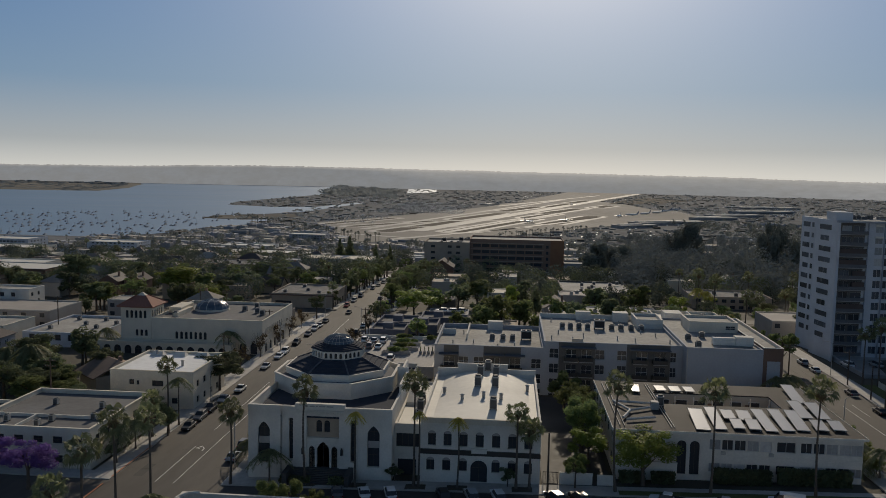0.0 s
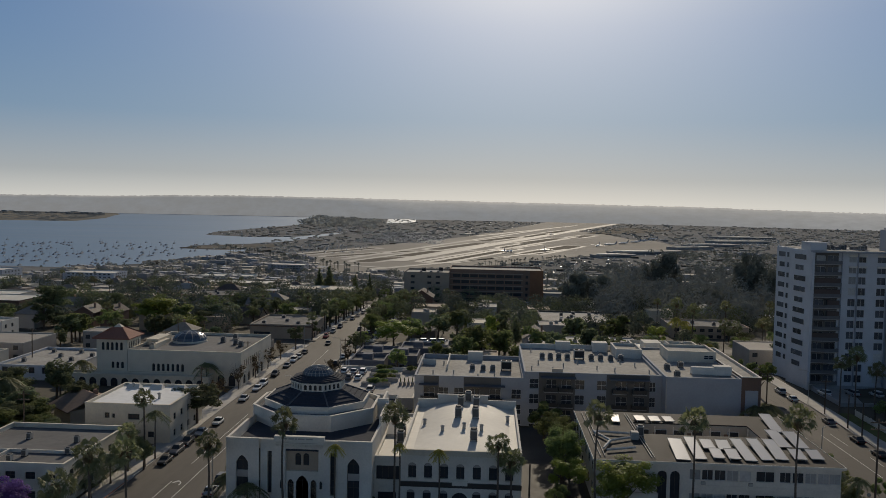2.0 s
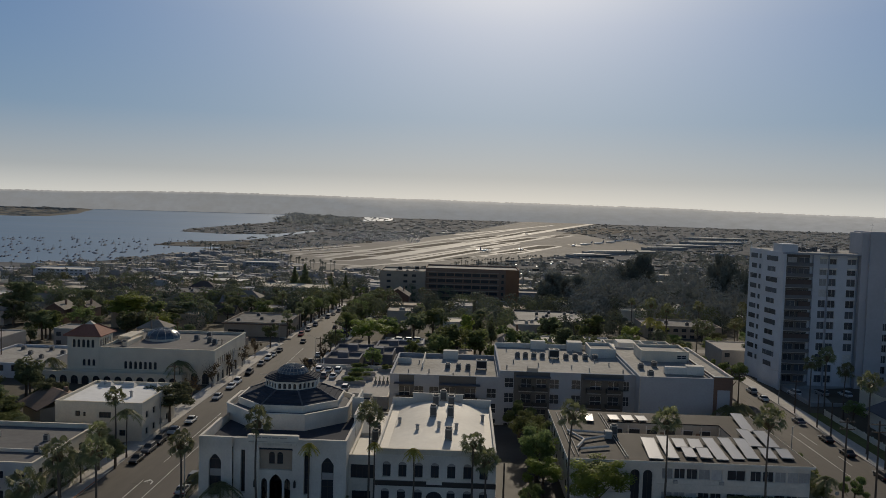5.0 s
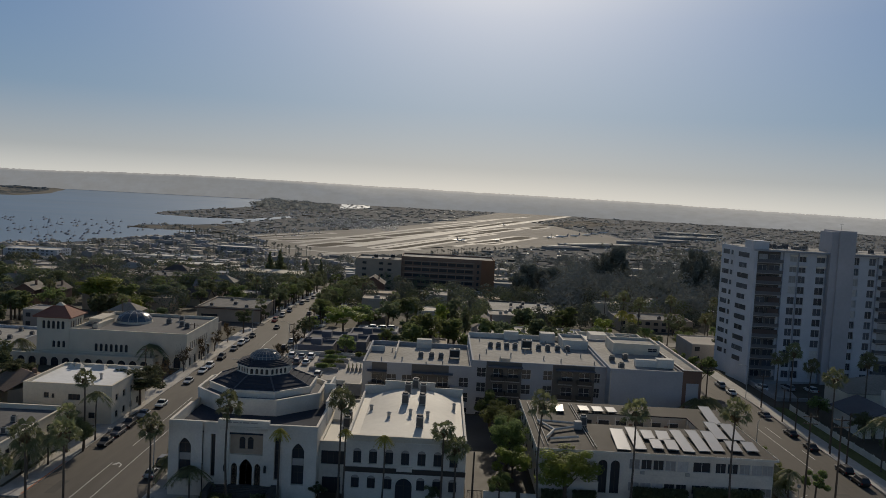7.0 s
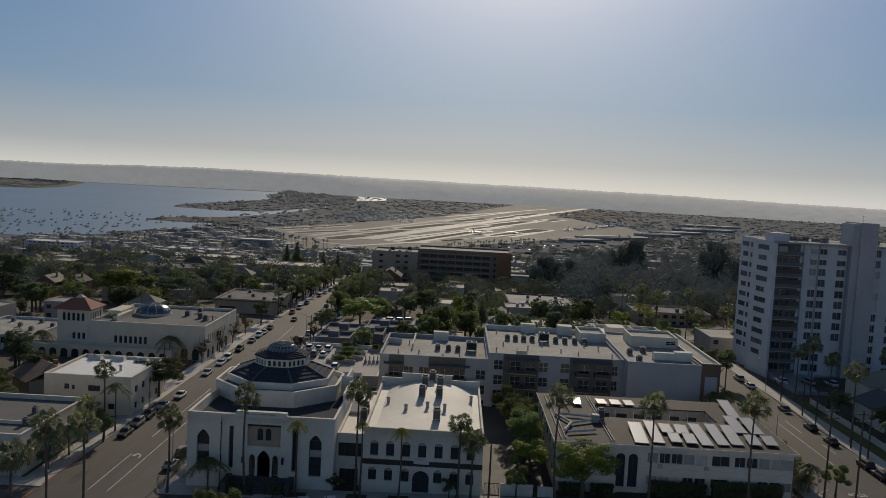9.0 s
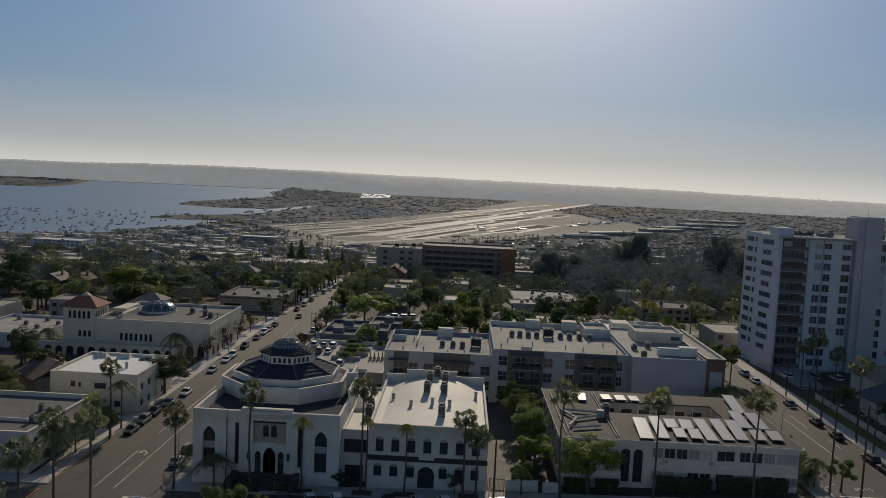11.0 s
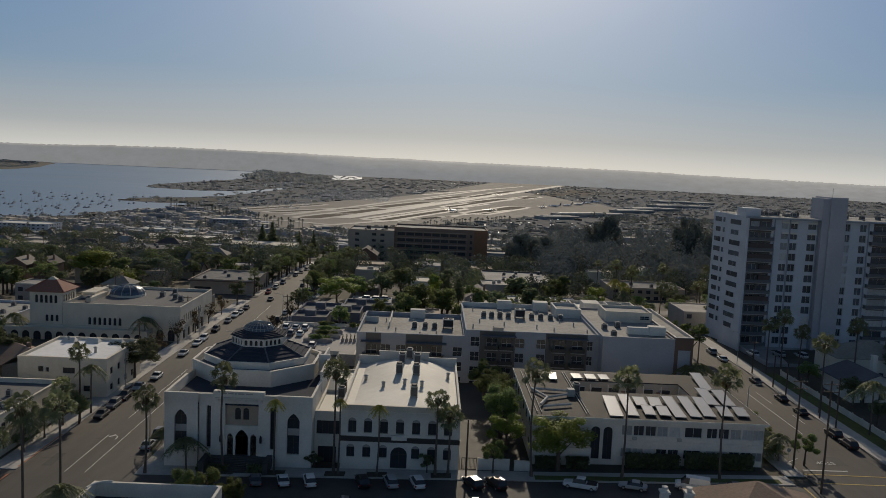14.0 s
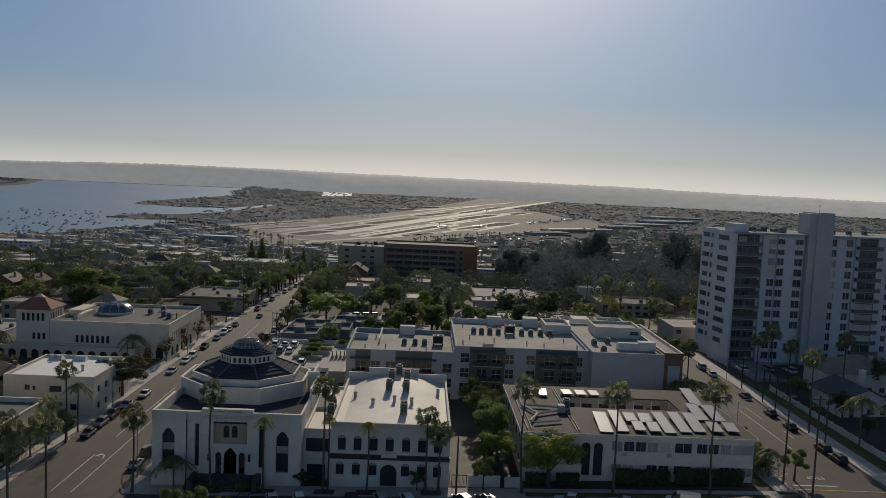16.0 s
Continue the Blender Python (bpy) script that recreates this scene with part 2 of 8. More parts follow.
# ---- mesh helpers ----
class B:
    """Collects vertices and faces of one mesh."""

    def __init__(self):
        self.v, self.f = [], []

    def face(self, *pts):
        i = len(self.v)
        self.v += [tuple(p) for p in pts]
        self.f.append(tuple(range(i, i + len(pts))))
        return self

    def box(self, x0, y0, z0, x1, y1, z1):
        i = len(self.v)
        self.v += [(x, y, z) for z in (z0, z1) for y in (y0, y1) for x in (x0, x1)]
        self.f += [tuple(i + k for k in q) for q in ((0, 2, 3, 1), (4, 5, 7, 6), (0, 1, 5, 4), (2, 6, 7, 3), (0, 4, 6, 2), (1, 3, 7, 5))]
        return self

    def ring(self, loops, close=True, cap0=False, cap1=True):
        """Skins a list of loops of equally many points."""
        i, n = len(self.v), len(loops[0])
        for lp in loops:
            self.v += [tuple(p) for p in lp]
        for a in range(len(loops) - 1):
            for k in range(n if close else n - 1):
                j = (k + 1) % n
                self.f.append((i + a * n + k, i + a * n + j, i + (a + 1) * n + j, i + (a + 1) * n + k))
        if cap0:
            self.f.append(tuple(i + k for k in reversed(range(n))))
        if cap1:
            self.f.append(tuple(i + (len(loops) - 1) * n + k for k in range(n)))
        return self

    def cyl(self, x, y, z0, z1, r0, r1=None, n=10, cap0=True):
        r1 = r0 if r1 is None else r1
        return self.ring([circle(x, y, z0, r0, n), circle(x, y, z1, r1, n)], cap0=cap0)

    def rod(self, a, b, r0, r1=None, n=6):
        a, b = Vector(a), Vector(b)
        r1 = r0 if r1 is None else r1
        q = (b - a).to_track_quat("Z", "Y")
        return self.ring([[p + q @ Vector((r * math.cos(6.2832 * k / n), r * math.sin(6.2832 * k / n), 0)) for k in range(n)] for p, r in ((a, r0), (b, r1))], cap0=True)

    def mesh(self, name, material, smooth=False):
        me = bpy.data.meshes.new(name)
        me.from_pydata(self.v, [], self.f)
        me.materials.append(material)
        if smooth:
            me.shade_smooth()
        return me


def circle(x, y, z, r, n, turn=0.0, ry=None):
    ry = r if ry is None else ry
    return [(x + r * math.cos(turn + 2 * math.pi * k / n), y + ry * math.sin(turn + 2 * math.pi * k / n), z) for k in range(n)]


def part(name, b, material, parent, label="", smooth=False, at=None):
    """One mesh object under a thing or a part; b is a B or a ready mesh."""
    me = b.mesh(name, material, smooth) if isinstance(b, B) else b
    ob = new(name, me)
    ob.parent = parent
    if at is not None:
        ob.matrix_local = at
    if label:
        ob["label"] = label
    return ob


def thing(name, x, y, z, rz, label, category, group="", kind=""):
    ob = new(name)
    ob.empty_display_size = 0.2
    ob.matrix_world = pose(x, y, z, 0, 0, rz)
    return tagged(ob, label, category, group, kind)


def solid(name, b, material, label, category, kind="", smooth=False, group=""):
    ob = new(name, b.mesh(name, material, smooth))
    return tagged(ob, label, category, group, kind)


GROUND_Y = (-400, 200, 270, 320, 370, 470, 560, 640, 720, 800, 900, 1040, 1120, 6000)
GROUND_Z = (0, 0, -0.7, -1.6, -3.0, -8.0, -14.5, -22, -30, -37, -42, -44.8, -45.5, -45.5)


def gz(x, y):
    """Height of the ground."""
    z = float(np.interp(y, GROUND_Y, GROUND_Z))
    z += 0.024 * max(0.0, min(110.0, x + 44)) * max(0.0, min(1.0, (340 - y) / 80))       # the land rises to the east side
    if x > 95 and y > 150:
        z += 2.0 * min(1, (x - 95) / 30) * min(1, (y - 150) / 40) * max(0.0, min(1, (360 - y) / 80))
    d = math.hypot((x - 250) / 170, (y - 520) / 160)        # the canyon
    if d < 1:
        z -= 10 * (1 - d * d)
    return z


# the blocks east of the hall stand about 2.4 m higher than the church
EAST = Matrix.Translation((0, 1.5, 53.4)) @ Matrix.Diagonal((0.955, 0.955, 0.955, 1)) @ Matrix.Translation((0, -1.5, -53.4))


def east(ob):
    ob.matrix_world = EAST @ ob.matrix_world
    return ob


# ---- walls with openings ----
SHARED = {}


def wall_mesh(W, H, ops, depth=0.3, z0=0.0):
    b = B()
    us = sorted({0.0, W, *[o[0] for o in ops], *[o[0] + o[2] for o in ops]})
    zs = sorted({z0, H, *[o[1] for o in ops], *[o[1] + o[3] for o in ops]})
    for i in range(len(us) - 1):
        for j in range(len(zs) - 1):
            cu, cz = (us[i] + us[i + 1]) / 2, (zs[j] + zs[j + 1]) / 2
            if not any(o[0] < cu < o[0] + o[2] and o[1] < cz < o[1] + o[3] for o in ops):
                b.face((us[i], 0, zs[j]), (us[i + 1], 0, zs[j]), (us[i + 1], 0, zs[j + 1]), (us[i], 0, zs[j + 1]))
    for u, z, w, h, *rest in ops:
        out = outline(w, h, rest[0] if rest else False)
        n = len(out)
        for k in range(n):
            a, c = out[k], out[(k + 1) % n]
            b.face((u + a[0], 0, z + a[1]), (u + c[0], 0, z + c[1]), (u + c[0], depth, z + c[1]), (u + a[0], depth, z + a[1]))
        if rest and rest[0]:
            arc = out[2:]
            for a, c in zip(arc, arc[1:]):
                b.face((u + a[0], 0, z + a[1]), (u + a[0], 0, z + h), (u + c[0], 0, z + h), (u + c[0], 0, z + c[1]))
    return b


def outline(w, h, arch, n=10):
    """The edge of an opening: square, round-headed, or with a pointed head where arch is 2."""
    if not arch:
        return [(0, 0), (w, 0), (w, h), (0, h)]
    r = w / 2
    if arch == 2:
        rise = 1.25 * r
        return [(0, 0), (w, 0)] + [(r + r * math.cos(math.pi * k / n), h - rise + rise * (1 - abs(math.cos(math.pi * k / n)) ** 1.45) ** 0.8) for k in range(n + 1)]
    return [(0, 0), (w, 0)] + [(r + r * math.cos(math.pi * k / n), h - r + r * math.sin(math.pi * k / n)) for k in range(n + 1)]


def window_meshes(w, h, arch, mull, rail, frame_m, pane_m):
    key = (round(w, 2), round(h, 2), arch, mull, rail, frame_m.name, pane_m.name)
    if key not in SHARED:
        fr, t = B(), 0.07
        out = outline(w, h, arch)
        ins = [(w / 2 + (x - w / 2) * (1 - 2 * t / w), h / 2 + (z - h / 2) * (1 - 2 * t / h)) for x, z in out]
        n = len(out)
        for k in range(n):
            j = (k + 1) % n
            fr.face(*[(out[k][0], 0, out[k][1]), (out[j][0], 0, out[j][1]), (ins[j][0], 0, ins[j][1]), (ins[k][0], 0, ins[k][1])])
            fr.face(*[(ins[k][0], 0, ins[k][1]), (ins[j][0], 0, ins[j][1]), (ins[j][0], 0.07, ins[j][1]), (ins[k][0], 0.07, ins[k][1])])
        for k in range(1, mull + 1):
            x = w * k / (mull + 1)
            fr.box(x - 0.03, 0.005, t, x + 0.03, 0.07, h - t * (1 if not arch else 2))
        for k in range(1, rail + 1):
            z = (h - (w / 2 if arch else 0)) * k / (rail + (0 if arch else 1))
            fr.box(t, 0.01, z - 0.04, w - t, 0.065, z + 0.04)
        pane = B().face(*[(x, 0.05, z) for x, z in out])
        SHARED[key] = fr.mesh("window_frame", frame_m), pane.mesh("pane", pane_m)
    return SHARED[key]


def add_window(parent, m, u, z, w, h, arch=False, mull=1, rail=1, frame_m=None, pane_m=None, name="window", depth=0.22):
    fm, pm = window_meshes(w, h, arch, mull, rail, frame_m or FRAME, pane_m or GLASS)
    win = part(name, fm, None, parent, at=m @ pose(u, depth, z))
    part("pane", pm, None, win)
    return win


def side_frames(w, l):
    """Poses of the four walls of a w by l house, about its base centre: front, right, back, left."""
    return {"front": (pose(-w / 2, -l / 2, 0), w), "right": (pose(w / 2, -l / 2, 0, 0, 0, 90), l),
            "back": (pose(w / 2, l / 2, 0, 0, 0, 180), w), "left": (pose(-w / 2, l / 2, 0, 0, 0, -90), l)}


def building(name, x0, x1, y0, y1, z0, z1, wall_m, roof_m, label, category="building", ops=None, parapet=0.6, coping=None,
             frame_m=None, mull=1, rail=1, pane_m=None, group="", recess_tint=None):
    """A flat-roofed building with walls, roof, parapet coping and windows."""
    ops = ops or {}
    w, l, h = x1 - x0, y1 - y0, z1 - z0
    root = thing(name, (x0 + x1) / 2, (y0 + y1) / 2, z0, 0, label, category, group)
    for side, (m, W) in side_frames(w, l).items():
        o = ops.get(side, [])
        wl_ = part("wall", wall_mesh(W, h, o, z0=-1.5), wall_m, root, at=m)
        if side == "front" and recess_tint:
            tint(wl_, recess_tint[0], recess_tint[1])
        for u, z, ow, oh, *rest in o:
            add_window(root, m, u, z, ow, oh, bool(rest and rest[0]), mull if len(rest) < 2 else rest[1], rail if len(rest) < 3 else rest[2], frame_m,
                       pane_m if len(rest) < 4 else rest[3])
    t = 0.35
    part("roof", B().box(-w / 2 + t, -l / 2 + t, h - parapet - 0.3, w / 2 - t, l / 2 - t, h - parapet), roof_m, root)
    def rect(o, z):
        return [(-w / 2 - o, -l / 2 - o, z), (w / 2 + o, -l / 2 - o, z), (w / 2 + o, l / 2 + o, z), (-w / 2 - o, l / 2 + o, z)]
    cp = B().ring([rect(-0.01, h - 0.02), rect(0.05, h - 0.02), rect(0.05, h + 0.12), rect(-t - 0.04, h + 0.12), rect(-t - 0.04, h - 0.02), rect(-t, h - 0.02), rect(-t, h - parapet - 0.2)], cap1=False)
    part("parapet", cp, coping or wall_m, root)
    return root


def rows_of(us, zs, w, h, *rest):
    return [(u, z, w, h, *rest) for z in zs for u in us]


def spaced(a, b, n):
    return [a + (b - a) * (k + 0.5) / n for k in range(n)]


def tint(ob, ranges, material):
    """Gives the stretches u0..u1 of a front wall a second material, dark as a shaded recess."""
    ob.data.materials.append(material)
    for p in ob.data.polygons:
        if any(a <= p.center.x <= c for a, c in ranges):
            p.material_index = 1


# ---- ground, water, roads ----
def ground_sheet():
    xs = sorted({*range(-4900, 4901, 350), *range(-700, 701, 50), *range(-160, 200, 12)})
    ys = sorted({*range(-400, 1300, 25), *range(1300, 4901, 300)})
    b, n = B(), len(xs)
    b.v = [(x, y, gz(x, y) + (noise.noise((x * 0.03, y * 0.03, 0)) * 0.25 if 140 < y < 1000 else 0) - 0.12) for y in ys for x in xs]
    b.f = [(j * n + i, j * n + i + 1, (j + 1) * n + i + 1, (j + 1) * n + i) for j in range(len(ys) - 1) for i in range(n - 1)]
    ob = solid("ground", b, SOIL, "dry brownish city ground sloping down towards the bay", "ground", "structure")
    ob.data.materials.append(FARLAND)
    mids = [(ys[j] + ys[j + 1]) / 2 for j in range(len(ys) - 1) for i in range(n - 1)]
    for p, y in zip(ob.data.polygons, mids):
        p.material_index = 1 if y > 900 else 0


ground_sheet()


def strip(name, x0, x1, y0, y1, up, material, label, category, step=14, along="y", kind="structure", thick=0.0):
    """A flat strip that follows the ground; thick gives it a kerb's edge."""
    b = B()
    k = max(1, int(abs((y1 - y0) if along == "y" else (x1 - x0)) / step))
    loops = []
    for i in range(k + 1):
        if along == "y":
            y = y0 + (y1 - y0) * i / k
            p, q = (x0, y), (x1, y)
        else:
            x = x0 + (x1 - x0) * i / k
            p, q = (x, y1), (x, y0)
        zp, zq = gz(*p) + up, gz(*q) + up
        loops.append([(*p, zp - thick), (*q, zq - thick), (*q, zq), (*p, zp)])
    b.ring(loops, cap0=True)
    return solid(name, b, material, label, category, kind)


strip("road_hill", -67, -47.5, 40, 1030, 0.0, ROADM, "straight worn asphalt street running downhill to the bay", "road", thick=0.08)
strip("road_front_west", -400, -67, 117, 130, 0.0, ROADM, "asphalt cross street with parked cars", "road", along="x", thick=0.08)
strip("road_front", -47.5, 66, 117, 130, 0.0, ASPH_SHADE, "shaded asphalt cross street with parked cars", "road", along="x", thick=0.08)
strip("road_front_east", 84, 400, 117, 130, 0.0, ROADM, "asphalt cross street", "road", along="x", thick=0.08)
strip("road_right", 66, 84, 40, 252, 0.0, ROADM, "wide sunlit asphalt side street", "road", thick=0.08)
for yy in (300, 470, 640, 800):
    strip("road_cross", -47.5, 400, yy, yy + 12, 0.0, ROADM, "asphalt cross street among houses", "road", along="x", thick=0.08)
    strip("road_cross", -500, -67, yy, yy + 12, 0.0, ROADM, "asphalt cross street among houses", "road", along="x", thick=0.08)
for x0, x1, y0, y1 in ((-71.5, -67, 130, 300), (-71.5, -67, 312, 470), (-47.5, -43.8, 130, 300), (-47.5, -44, 312, 470), (-71.5, -67, 60, 117), (-47.5, -44, 60, 117),
                       (62.5, 66, 134, 252), (84, 88, 131, 252), (62.5, 66, 60, 113), (84, 88, 60, 116)):
    strip("pavement", x0, x1, y0, y1, 0.15, WALK, "pale concrete pavement with a kerb", "pavement", step=10, thick=0.2)
for x0, x1, y0, y1 in ((-43.8, 62.5, 130, 134), (-44, 62.5, 113, 117), (-400, -71.5, 130, 133.5), (-400, -71.5, 113.5, 117), (88, 400, 130, 134)):
    strip("pavement", x0, x1, y0, y1, 0.15, WALK, "pale concrete pavement with a kerb along the cross street", "pavement", along="x", thick=0.2)


def paint(name, pts, z, material, label):
    """Road paint: strips between pairs of points, (x0, y0, x1, y1, width)."""
    b = B()
    for x0, y0, x1, y1, w in pts:
        d = Vector((x1 - x0, y1 - y0)).normalized()
        n = Vector((-d.y, d.x)) * w / 2
        b.face((x0 + n.x, y0 + n.y, gz(x0, y0) + z), (x0 - n.x, y0 - n.y, gz(x0, y0) + z), (x1 - n.x, y1 - n.y, gz(x1, y1) + z), (x1 + n.x, y1 + n.y, gz(x1, y1) + z))
    return solid(name, b, material, label, "road marking", "structure")


for y in range(130, 290, 10):
    x0, x1 = (-55.7 - max(0, yy - 190) * 0.02 for yy in (y, y + 10))
    paint("lane_line", [(x0, y, x1, y + 10, 0.13)], 0.02, PAINTW, "thin worn lane line on the street")
paint("lane_line", [(-59.0, 130, -59.0, 148, 0.14)], 0.02, PAINTW, "thin worn lane line on the street")
paint("lane_line", [(-59.0, 158, -59.0, 196, 0.12)], 0.02, PAINTW, "thin worn lane line on the street")
paint("turn_arrow", [(-56.9, 145.8, -56.95, 147.2, 0.22), (-56.95, 147.1, -57.5, 147.9, 0.22), (-57.4, 147.85, -58.1, 147.6, 0.22), (-57.75, 148.3, -58.5, 147.0, 0.3), (-58.5, 147.0, -57.75, 146.9, 0.25)], 0.02, PAINTW, "white painted turn arrow on the street")
paint("lane_line", [(76, 157, 76, 205, 0.14)], 0.03, PAINTW, "white lane line on the side street")
paint("lane_line", [(79.6, 164, 79.6, 170, 0.14)], 0.03, PAINTW, "white lane line on the side street")
paint("lane_line", [(78.5, 178, 78.5, 187, 0.14)], 0.03, PAINTW, "white lane line on the side street")
paint("stop_line", [(67, 137.2, 75, 137.4, 0.4)], 0.03, PAINTW, "white stop line at the crossing")
for yy in (135.3, 131.4):
    paint("crosswalk", [(66.3, yy, 83.7, yy, 0.3)], 0.03, PAINTY, "worn yellow crosswalk lines across the street")
for xx in (63.6, 60.2):
    paint("crosswalk", [(xx, 117.5, xx, 129.6, 0.3)], 0.03, PAINTY, "worn yellow crosswalk lines across the cross street")
for yy in (141, 147, 153, 159):
    paint("parking_line", [(66.2, yy, 68.6, yy + 2, 0.12)], 0.03, PAINTW, "white parking mark by the kerb")
paint("kerb_paint", [(-67.15, 118, -67.15, 128, 0.3), (-67.15, 131, -67.15, 147, 0.3)], 0.155, KERBR, "faded red painted kerb edge")
# tar seams and patches in the asphalt
TAR = mat("tar_seam", (0.05, 0.047, 0.044), 0.8, 0.15, 2, 0.15)
rt = random.Random(31)
for x0, x1, y0, y1, count in ((-66, -49, 118, 290, 30), (67, 83, 135, 245, 22)):
    for _ in range(count):
        x, y = rt.uniform(x0, x1), rt.uniform(y0, y1 - 14)
        ln = rt.uniform(5, 16)
        pts, px = [], x
        for k in range(4):
            nx = px + rt.uniform(-0.35, 0.35)
            pts.append((px, y + ln * k / 4, nx, y + ln * (k + 1) / 4, rt.uniform(0.06, 0.16)))
            px = nx
        if rt.random() < 0.4:
            pts = [(x, y, min(x1, x + rt.uniform(2, 6)), y + rt.uniform(-0.5, 0.5), 0.12)]
        elif rt.random() < 0.3:
            pts = [(x, y, x, y + rt.uniform(3, 7), rt.uniform(1.0, 2.4))]
        paint("tar_seam", pts, 0.012, TAR, "dark tar seam in the worn asphalt")
tc = bpy.data.curves.new("road_word", "FONT")
tc.body, tc.size, tc.align_x, tc.extrude = "STOP", 1.9, "CENTER", 0.003
tc.materials.append(PAINTW)
word = tagged(new("road_word", tc), "white painted word STOP on the asphalt", "road marking", "", "structure")
word.matrix_world = pose(72.8, 141.7, gz(72.8, 141.7) + 0.06, 0, 0, 180) @ Matrix.Diagonal((0.75, 1.0, 1, 1))


def sheet(name, pts, z, material, label, category):
    return solid(name, B().face(*[(x, y, z) for x, y in pts]), material, label, category, "structure")


# The bay, its spits of land and the far shore
sheet("water", [(-2600, 700), (-900, 860), (-656, 988), (-589, 1046), (-554, 1086), (-506, 1167), (-486, 1260), (-457, 1386), (-456, 1543), (-507, 1504), (-594, 1526), (-610, 1624), (-522, 1735), (-472, 1863),
                (-439, 2378), (-450, 2514), (-509, 2099), (-614, 2043), (-756, 2115), (-798, 2304), (-773, 2701), (-746, 3077), (-755, 3534), (-823, 4399), (-900, 4950), (-5200, 4950), (-5200, 2400)], -45.2, WATER,
      "blue grey bay water with small ripples", "water")
sheet("pond", [(-598, 4762), (-439, 4851), (-349, 3851), (-457, 3582)], -45.1, WATER, "bright inlet of bay water", "water")
isl = B()
shore = [(-3300, 2900), (-1900, 2940), (-1675, 2967), (-1585, 3014), (-1640, 3250), (-1700, 3500), (-1860, 3900), (-2020, 4330), (-2110, 4480), (-2300, 4640), (-2700, 4760), (-3600, 4760)]
mid = Vector((-2500, 3900))
isl.ring([[(x, y, -46) for x, y in shore], [(x + (mid.x - x) * 0.03, y + (mid.y - y) * 0.03, -43.4) for x, y in shore]])
solid("island", isl, SANDM, "low sandy island with scrub in the bay", "island", "structure")
b = B()
for k in range(300):
    y = random.uniform(3000, 4500)
    edge = float(np.interp(y, (3000, 3500, 3900, 4480), (-1600, -1710, -1870, -2120)))
    b.cyl(edge - 60 - 700 * random.random() ** 1.5, y, -44, -42.5 + random.random() * (5 if y > 4000 else 2), 22, 12, 6)
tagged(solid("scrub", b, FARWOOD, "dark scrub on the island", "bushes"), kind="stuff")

# The airfield
sheet("airfield", [(-357, 1473), (-238, 1116), (-202, 1098), (-105, 1146), (0, 1263), (172, 1552), (301, 1687), (472, 1919), (426, 2222), (396, 2756), (334, 3046), (724, 4425), (319, 4462), (112, 3307), (-67, 2331), (-249, 1758)],
      -45.0, TARMAC, "broad pale airfield of worn tarmac", "airfield")
def field_island(xa, ya, xb, yb, w):
    """A long grass island with round ends, and the pale taxiway that runs round it."""
    d = Vector((xb - xa, yb - ya)).normalized()
    turn = math.atan2(d.y, d.x)
    for name, half, z, m, lab, cat in (("taxiway", w / 2 + 13, -44.8, RUNWAY, "pale taxiway round a grass island", "runway"), ("grass_island", w / 2, -44.68, FIELD, "dry brown grass island between taxiways", "grass")):
        pts = []
        for cx, cy, a0 in ((xb - d.x * w / 2, yb - d.y * w / 2, -90), (xa + d.x * w / 2, ya + d.y * w / 2, 90)):
            pts += [(cx + half * math.cos(turn + radians(a0 + 22.5 * k)), cy + half * math.sin(turn + radians(a0 + 22.5 * k))) for k in range(9)]
        sheet(name, pts, z, m, lab, cat)


for xa, ya, xb, yb, w in ((-280, 1385, -150, 1605, 22), (-205, 1285, -95, 1630, 34), (-116, 1660, -18, 1975, 32), (-96, 1310, 52, 1770, 38), (36, 1790, 114, 2010, 34), (86, 2005, 206, 2350, 40),
                          (76, 1580, 206, 1940, 40), (-16, 2085, 85, 2410, 34), (200, 2750, 302, 3100, 40), (116, 2395, 196, 2700, 36), (250, 2420, 330, 2640, 40), (-330, 1440, -235, 1680, 18)):
    field_island(xa, ya, xb, yb, w)
sheet("scrub_field", [(330, 2760), (520, 2900), (760, 3400), (640, 3700), (440, 3200)], -44.9, FIELD, "brown scrub field beside the runway", "grass")


def way(name, x0, y0, x1, y1, w, z, material, label):
    d = Vector((x1 - x0, y1 - y0)).normalized()
    n = Vector((-d.y, d.x)) * w / 2
    sheet(name, [(x0 + n.x, y0 + n.y), (x0 - n.x, y0 - n.y), (x1 - n.x, y1 - n.y), (x1 + n.x, y1 + n.y)], z, material, label, "runway")


way("runway", -154, 1322, 690, 4398, 34, -44.6, RUNWAY, "long pale concrete runway")
way("taxiway", -245, 1330, 216, 3163, 15, -44.65, RUNWAY, "pale taxiway beside the runway")
way("taxiway", -101, 1314, 276, 2510, 15, -44.65, RUNWAY, "pale taxiway beside the runway")
way("taxiway", -170, 1146, 41, 1489, 14, -44.65, RUNWAY, "pale taxiway along the field edge")
way("taxiway", -35, 2387, 423, 3872, 18, -44.65, RUNWAY, "pale taxiway along the far field")
way("taxiway", -60, 1300, 180, 1800, 12, -44.65, RUNWAY, "pale taxiway along the apron")
for xa, ya, xb, yb in ((-190, 1400, -60, 1480), (-110, 1620, 60, 1720), (0, 2010, 130, 2040), (60, 2260, 250, 2420), (-250, 1230, -150, 1180)):
    way("taxiway", xa, ya, xb, yb, 14, -44.55, RUNWAY, "pale taxiway that crosses the field")
sheet("apron", [(207, 1881), (470, 1966), (474, 2310), (312, 2529)], -44.9, TARMAC, "pale concrete apron before the terminal", "apron")
strip("harbour_road", -490, -478, 1000, 1030, 0.05, ROADM, "asphalt harbour road", "road")
